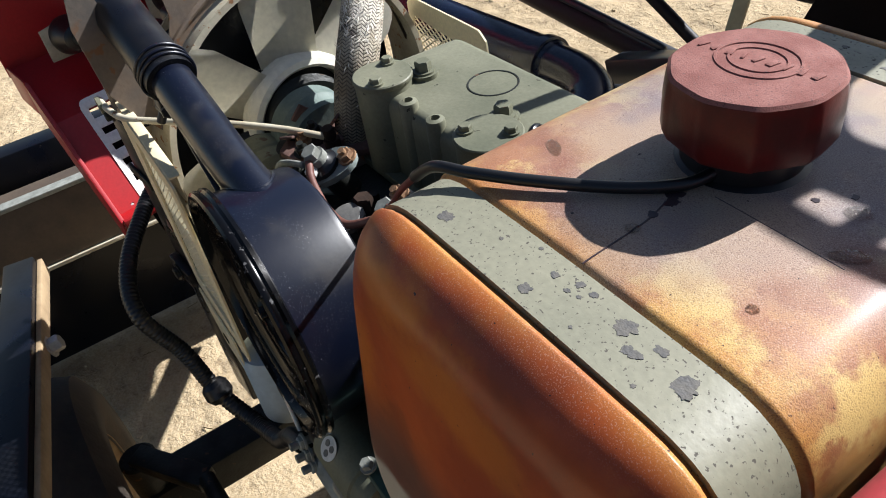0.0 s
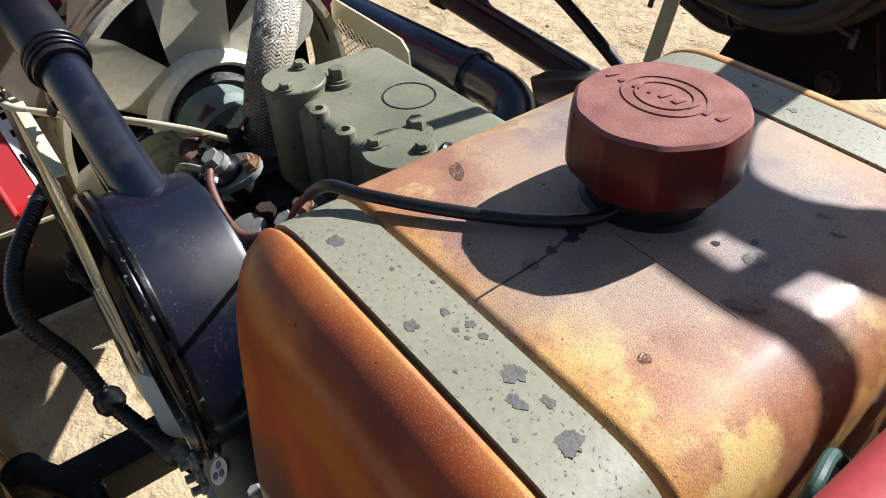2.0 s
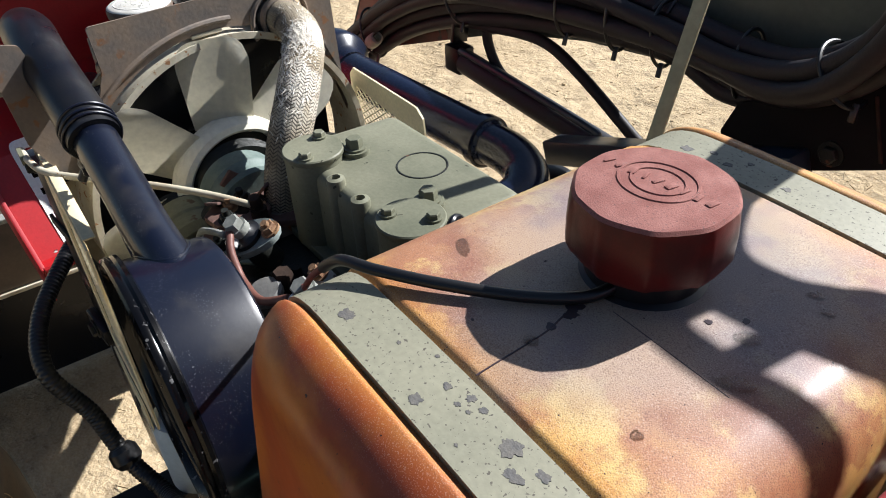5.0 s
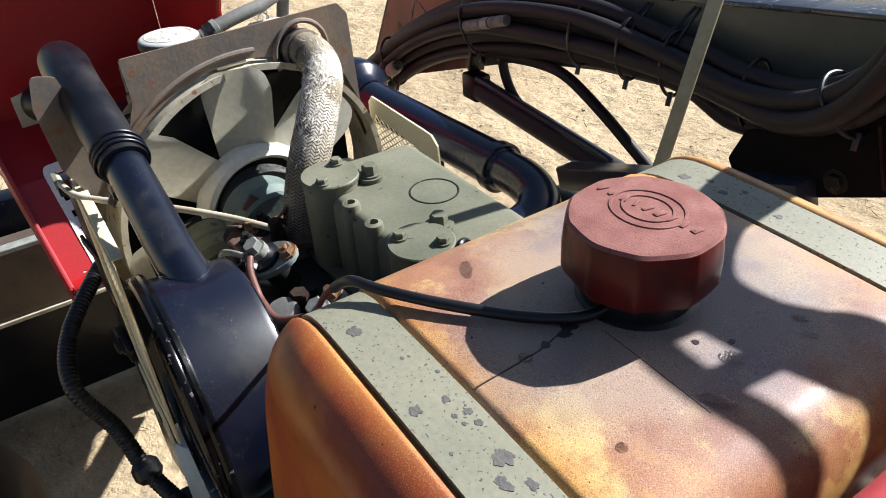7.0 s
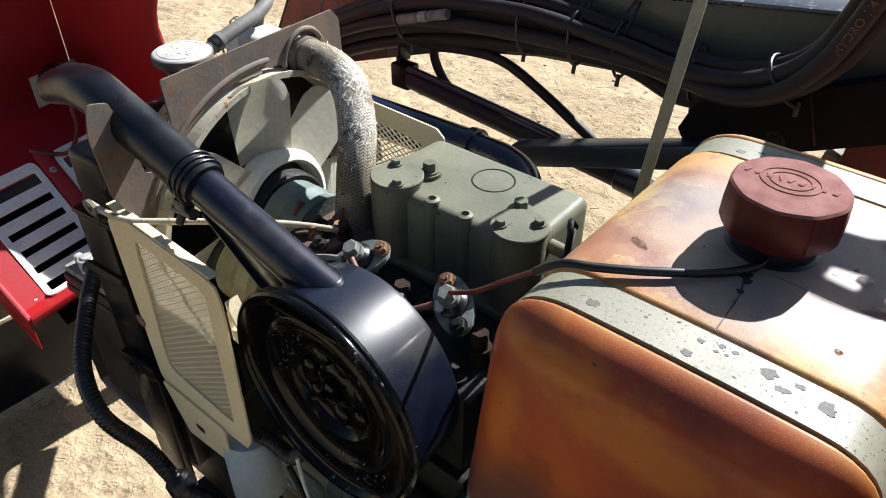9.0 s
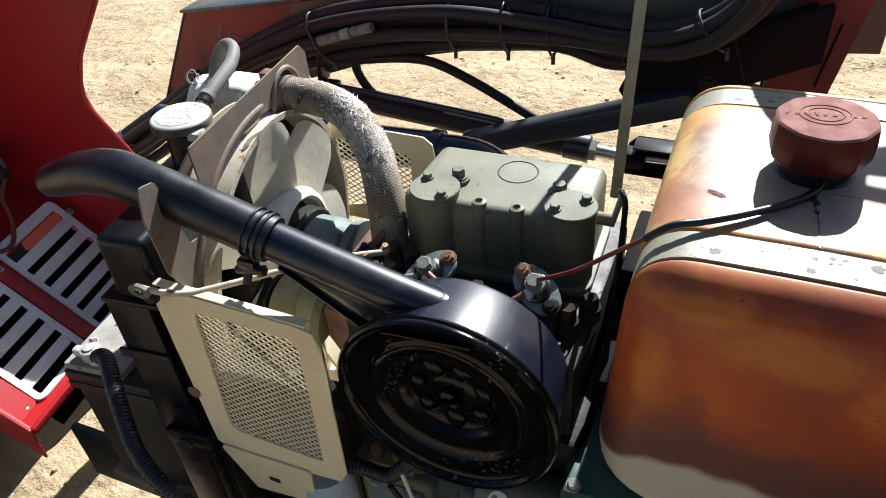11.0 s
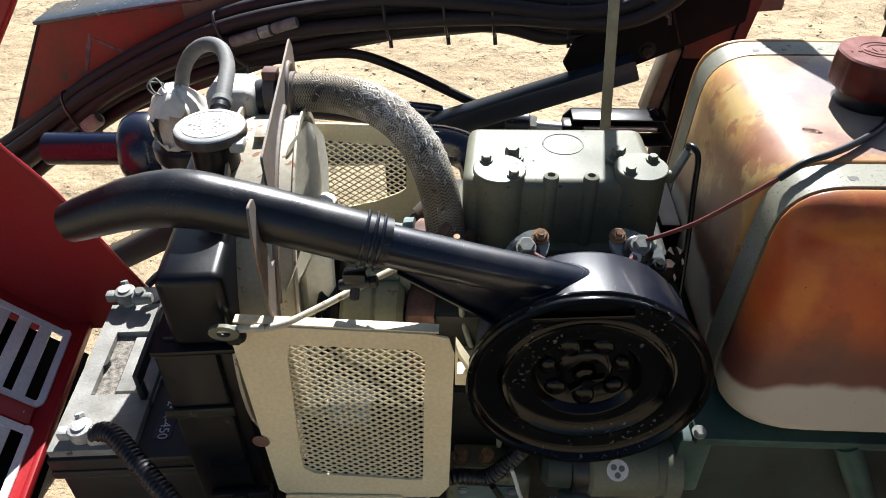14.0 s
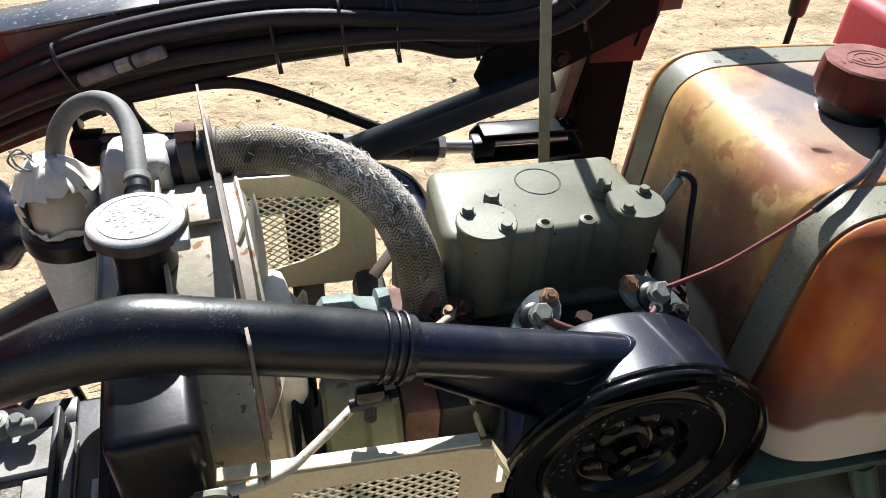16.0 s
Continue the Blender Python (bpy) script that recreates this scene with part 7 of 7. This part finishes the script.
part("edge_strip", box(-0.936, -0.911, -1.2, 0.36, 0.5455, 0.556, 0.002), M["steel_dull"], bucket, "worn bare steel edge")
part("lower_edge", box(-0.926, -0.911, -1.2, 0.36, 0.391, 0.3995, 0.001), M["cream_dusty"], bucket, "pale worn edge")
part("back_sheet", box(-1.13, -1.118, -1.2, 0.36, 0.012, 0.40, 0.002), M["black_frame"], bucket)
part("top_sheet", box(-1.13, -0.996, -1.2, 0.36, 0.401, 0.412, 0.002), M["beam_brown"], bucket)
part("plate", box(-1.27, -1.21, -1.2, 0.36, 0.40, 0.52, 0.004), M["black_frame"], bucket)
part("web", box(-1.24, -1.131, -0.72, -0.70, 0.05, 0.40, 0.002), M["black_frame"], bucket)
part("web", box(-1.24, -1.131, 0.30, 0.32, 0.05, 0.40, 0.002), M["black_frame"], bucket)
part("skid", bar((-0.955, -0.7, 0.39), (-0.955, -0.7, 0.02), 0.05, 0.05, 0.003, up=(1, 0, 0)), M["black_frame"], bucket)
part("skid", bar((-0.955, 0.30, 0.39), (-0.955, 0.30, 0.02), 0.05, 0.05, 0.003, up=(1, 0, 0)), M["black_frame"], bucket)

# ---- front wheel and axle ----
wheel = root_at("tractor_wheel", (-0.33, -0.50, 0.0), "dusty black front tractor tyre on a tan rim", "wheel")
WC = (-0.33, -0.565, 0.27)
part("tyre", lathe([(0.14, 0.015), (0.17, 0.0), (0.22, -0.002), (0.252, 0.014), (0.264, 0.04), (0.266, 0.07), (0.264, 0.10), (0.252, 0.126), (0.22, 0.142), (0.17, 0.14), (0.14, 0.125)], WC, (0, 1, 0), 48), M["tyre"], wheel)
part("rim", lathe([(0.145, 0.012), (0.138, 0.02), (0.125, 0.05), (0.06, 0.075), (0, 0.078)], WC, (0, 1, 0), 40), M["wood"], wheel, "faded tan rim")
part("rim", lathe([(0.145, 0.128), (0.135, 0.115), (0.12, 0.095), (0.05, 0.092), (0, 0.092)], WC, (0, 1, 0), 40), M["wood"], wheel, "faded tan rim")
axle = root_at("front_axle", (-0.33, -0.25, 0.25), "black cast front axle and steering arm", "axle")
part("beam", bar((-0.33, -0.42, 0.30), (-0.33, 0.34, 0.30), 0.07, 0.07, 0.008), M["engine_dark"], axle)
part("kingpin", rod_between((-0.33, -0.405, 0.24), (-0.33, -0.405, 0.40), 0.028, seg=20, bevel=0.004), M["engine_dark"], axle)
part("steering_arm", bar((-0.33, -0.405, 0.40), (-0.22, -0.33, 0.40), 0.035, 0.022, 0.004), M["engine_dark"], axle)
part("drag_link", rod_between((-0.22, -0.33, 0.405), (0.30, -0.30, 0.44), 0.012, seg=14), M["engine_dark"], axle)

# ---- lever behind the tank ----
lv = root_at("control_lever", (0.515, 0.32, 0.70), "black control lever with a rubber knob", "lever")
part("stem", rod_between((0.515, 0.318, 0.60), (0.514, 0.322, 1.020), 0.0045, seg=14), M["black_frame"], lv)
part("knob", lathe([(0, 0), (0.009, 0), (0.011, 0.004), (0.0125, 0.03), (0.011, 0.05), (0.006, 0.056), (0, 0.057)], (0.514, 0.322, 1.016), (-0.03, 0.02, 1), 24), M["black_soft"], lv)
floor_ = root_at("step_plate", (0.60, 0.30, 0.0), "black steel step plate carrying the levers", "step plate")
part("deck", box(0.478, 0.95, 0.22, 0.42, 0.585, 0.60, 0.002), M["black_frame"], floor_)
part("leg", box(0.50, 0.54, 0.36, 0.40, 0.0, 0.584, 0.003), M["black_frame"], floor_)
part("leg", box(0.88, 0.92, 0.36, 0.40, 0.0, 0.584, 0.003), M["black_frame"], floor_)

# ---- rail and wires between tank and cowl ----
rail = root_at("cowl_rail", (0.465, -0.05, 0.90), "dark steel rail with pale clips between tank and cowl", "rail")
part("rail", bar((0.4665, -0.32, 1.000), (0.4665, 0.20, 1.000), 0.006, 0.016, 0.001), M["black_frame"], rail)
for y in (-0.20, 0.02, 0.14):
    part("clip", box(0.4575, 0.4635, y - 0.006, y + 0.006, 0.990, 1.012, 0.001), M["cream_dusty"], rail)
solo("cowl_wire", sweep([(0.463, -0.03, 1.01), (0.461, -0.05, 1.035), (0.466, -0.075, 1.045), (0.469, -0.09, 1.02), (0.464, -0.10, 1.0), (0.462, -0.12, 1.02), (0.467, -0.14, 1.03)], 0.0028, 10), M["teal"], "green insulated wires looping beside the cowl", "wire")

# ---- relief on the caps, drops on the tank ----
bm = ellipse_ring((0.3294, -0.0085, 1.1138), 0.0195, 0.0165, 0.0010, 0.0008, radians(4))
ellipse_ring((0.3294, -0.0085, 1.1138), 0.0135, 0.0110, 0.0007, 0.0008, radians(4), bm)
part("relief_ring", bm, M["cap_dusty"], cap)
rnd = random.Random(2)
for k in range(9):
    p = Vector((0.3015 + 0.0070 * k, -0.0115 + 0.0008 * k, 1.1140))
    q = 0.0032 * Vector((rnd.uniform(-0.35, 0.35), 1, 0)).normalized()
    part("relief_bar", bar(p - q, p + q, 0.0018 + 0.0009 * (k % 3), 0.0014, 0.0005), M["cap_dusty"], cap)
bm = ellipse_ring((-0.2815, -0.0825, 1.0677), 0.0245, 0.0245, 0.0005, 0.0004, 0)
part("cap_rim", bm, M["cap_white"], rc)
rnd = random.Random(8)
bm = bmesh.new()
for k in range(46):
    a, r = rnd.uniform(0, 2 * math.pi), 0.021 * math.sqrt(rnd.uniform(0.05, 0.9))
    x, y = -0.2815 + r * math.cos(a), -0.0825 + r * math.sin(a)
    bar((x - 0.0012, y, 1.0682), (x + 0.0012, y + rnd.uniform(-0.001, 0.001), 1.0682), 0.0005, 0.0002, 0, bm=bm)
part("embossed_marks", bm, M["cap_line"], rc)
part("cap_tab", box(-0.3155, -0.3025, -0.0905, -0.0745, 1.050, 1.060, 0.002), M["cap_white"], rc)
part("cap_tab", box(-0.2625, -0.2495, -0.1065, -0.0885, 1.050, 1.060, 0.002), M["cap_white"], rc)


line_pts = [(0.331, -0.056), (0.333, -0.067), (0.336, -0.080), (0.337, -0.095), (0.3375, -0.110), (0.338, -0.122)]


def tank_top(x, y):
    return 1.062 + 0.0035 * math.cos((x - 0.32) / 0.13 * 1.5) * math.cos(y / 0.24 * 1.5)


part("scratch", sweep([(x, y, tank_top(x, y)) for x, y in line_pts], 0.0005, 6), M["stain"], tank_body)
part("scratch", sweep([(x, -0.047, tank_top(x, -0.047) - 0.0001) for x in (0.345, 0.36, 0.38, 0.40, 0.41)], 0.0003, 6), M["stain"], tank_body)
for x, y, r in ((0.335, -0.077, 0.0030), (0.3345, -0.064, 0.0040), (0.309, -0.102, 0.0009), (0.331, -0.058, 0.0055), (0.376, -0.018, 0.0022), (0.386, -0.004, 0.0022)):
    poly = [(x + r * (0.8 + 0.5 * noise.noise(Vector((math.cos(a) * 2 + x * 70, math.sin(a) * 2, y * 50)))) * math.cos(a), y + r * (0.8 + 0.5 * noise.noise(Vector((math.cos(a) * 2, math.sin(a) * 2 + y * 70, x * 50)))) * math.sin(a)) for a in np.linspace(0, 2 * math.pi, 24, endpoint=False)]
    part("fuel_stain", plate(poly, "z", tank_top(x, y) - 0.0010, 0.0013), M["stain"], tank_body)


def drop(x, y, r, stretch, turn):
    bm = bmesh.new()
    bmesh.ops.create_icosphere(bm, subdivisions=3, radius=1)
    for v in bm.verts:
        k = 1 + 0.22 * noise.noise(v.co * 1.4 + Vector((x * 50, y * 50, 0)))
        v.co = Vector((v.co.x * k * r * stretch, v.co.y * k * r, max(v.co.z, -0.2) * r * 0.55))
    bmesh.ops.rotate(bm, verts=bm.verts, matrix=Matrix.Rotation(turn, 3, "Z"))
    z = 1.062 + 0.0035 * math.cos((x - 0.32) / 0.13 * 1.5) * math.cos(y / 0.24 * 1.5)
    bmesh.ops.translate(bm, verts=bm.verts, vec=(x, y, z))
    return solo("fuel_drop", bm, M["water"], "clear fuel drop on the top of the tank", "drop", "fuel drops")


for x, y, r, s, a in ((0.393, -0.013, 0.0042, 1.4, 0.4), (0.407, -0.039, 0.0042, 2.0, 0.7), (0.260, -0.071, 0.0034, 2.4, -0.5), (0.405, 0.030, 0.0022, 1.6, 0.5), (0.394, 0.037, 0.0026, 1.6, 0.6), (0.336, -0.090, 0.0030, 1.3, 0.2), (0.401, -0.091, 0.0024, 1.1, 0.0), (0.293, -0.105, 0.0010, 1.0, 0.0)):
    drop(x, y, r, s, a)

# ---- front parts stand a little askew on the frame ----
for ob, turn in ((batt, 5), (rad, 6), (shroud, 6.8), (fan, 6.8), (baffle, 6.8)):
    ob.rotation_euler.z = radians(turn)
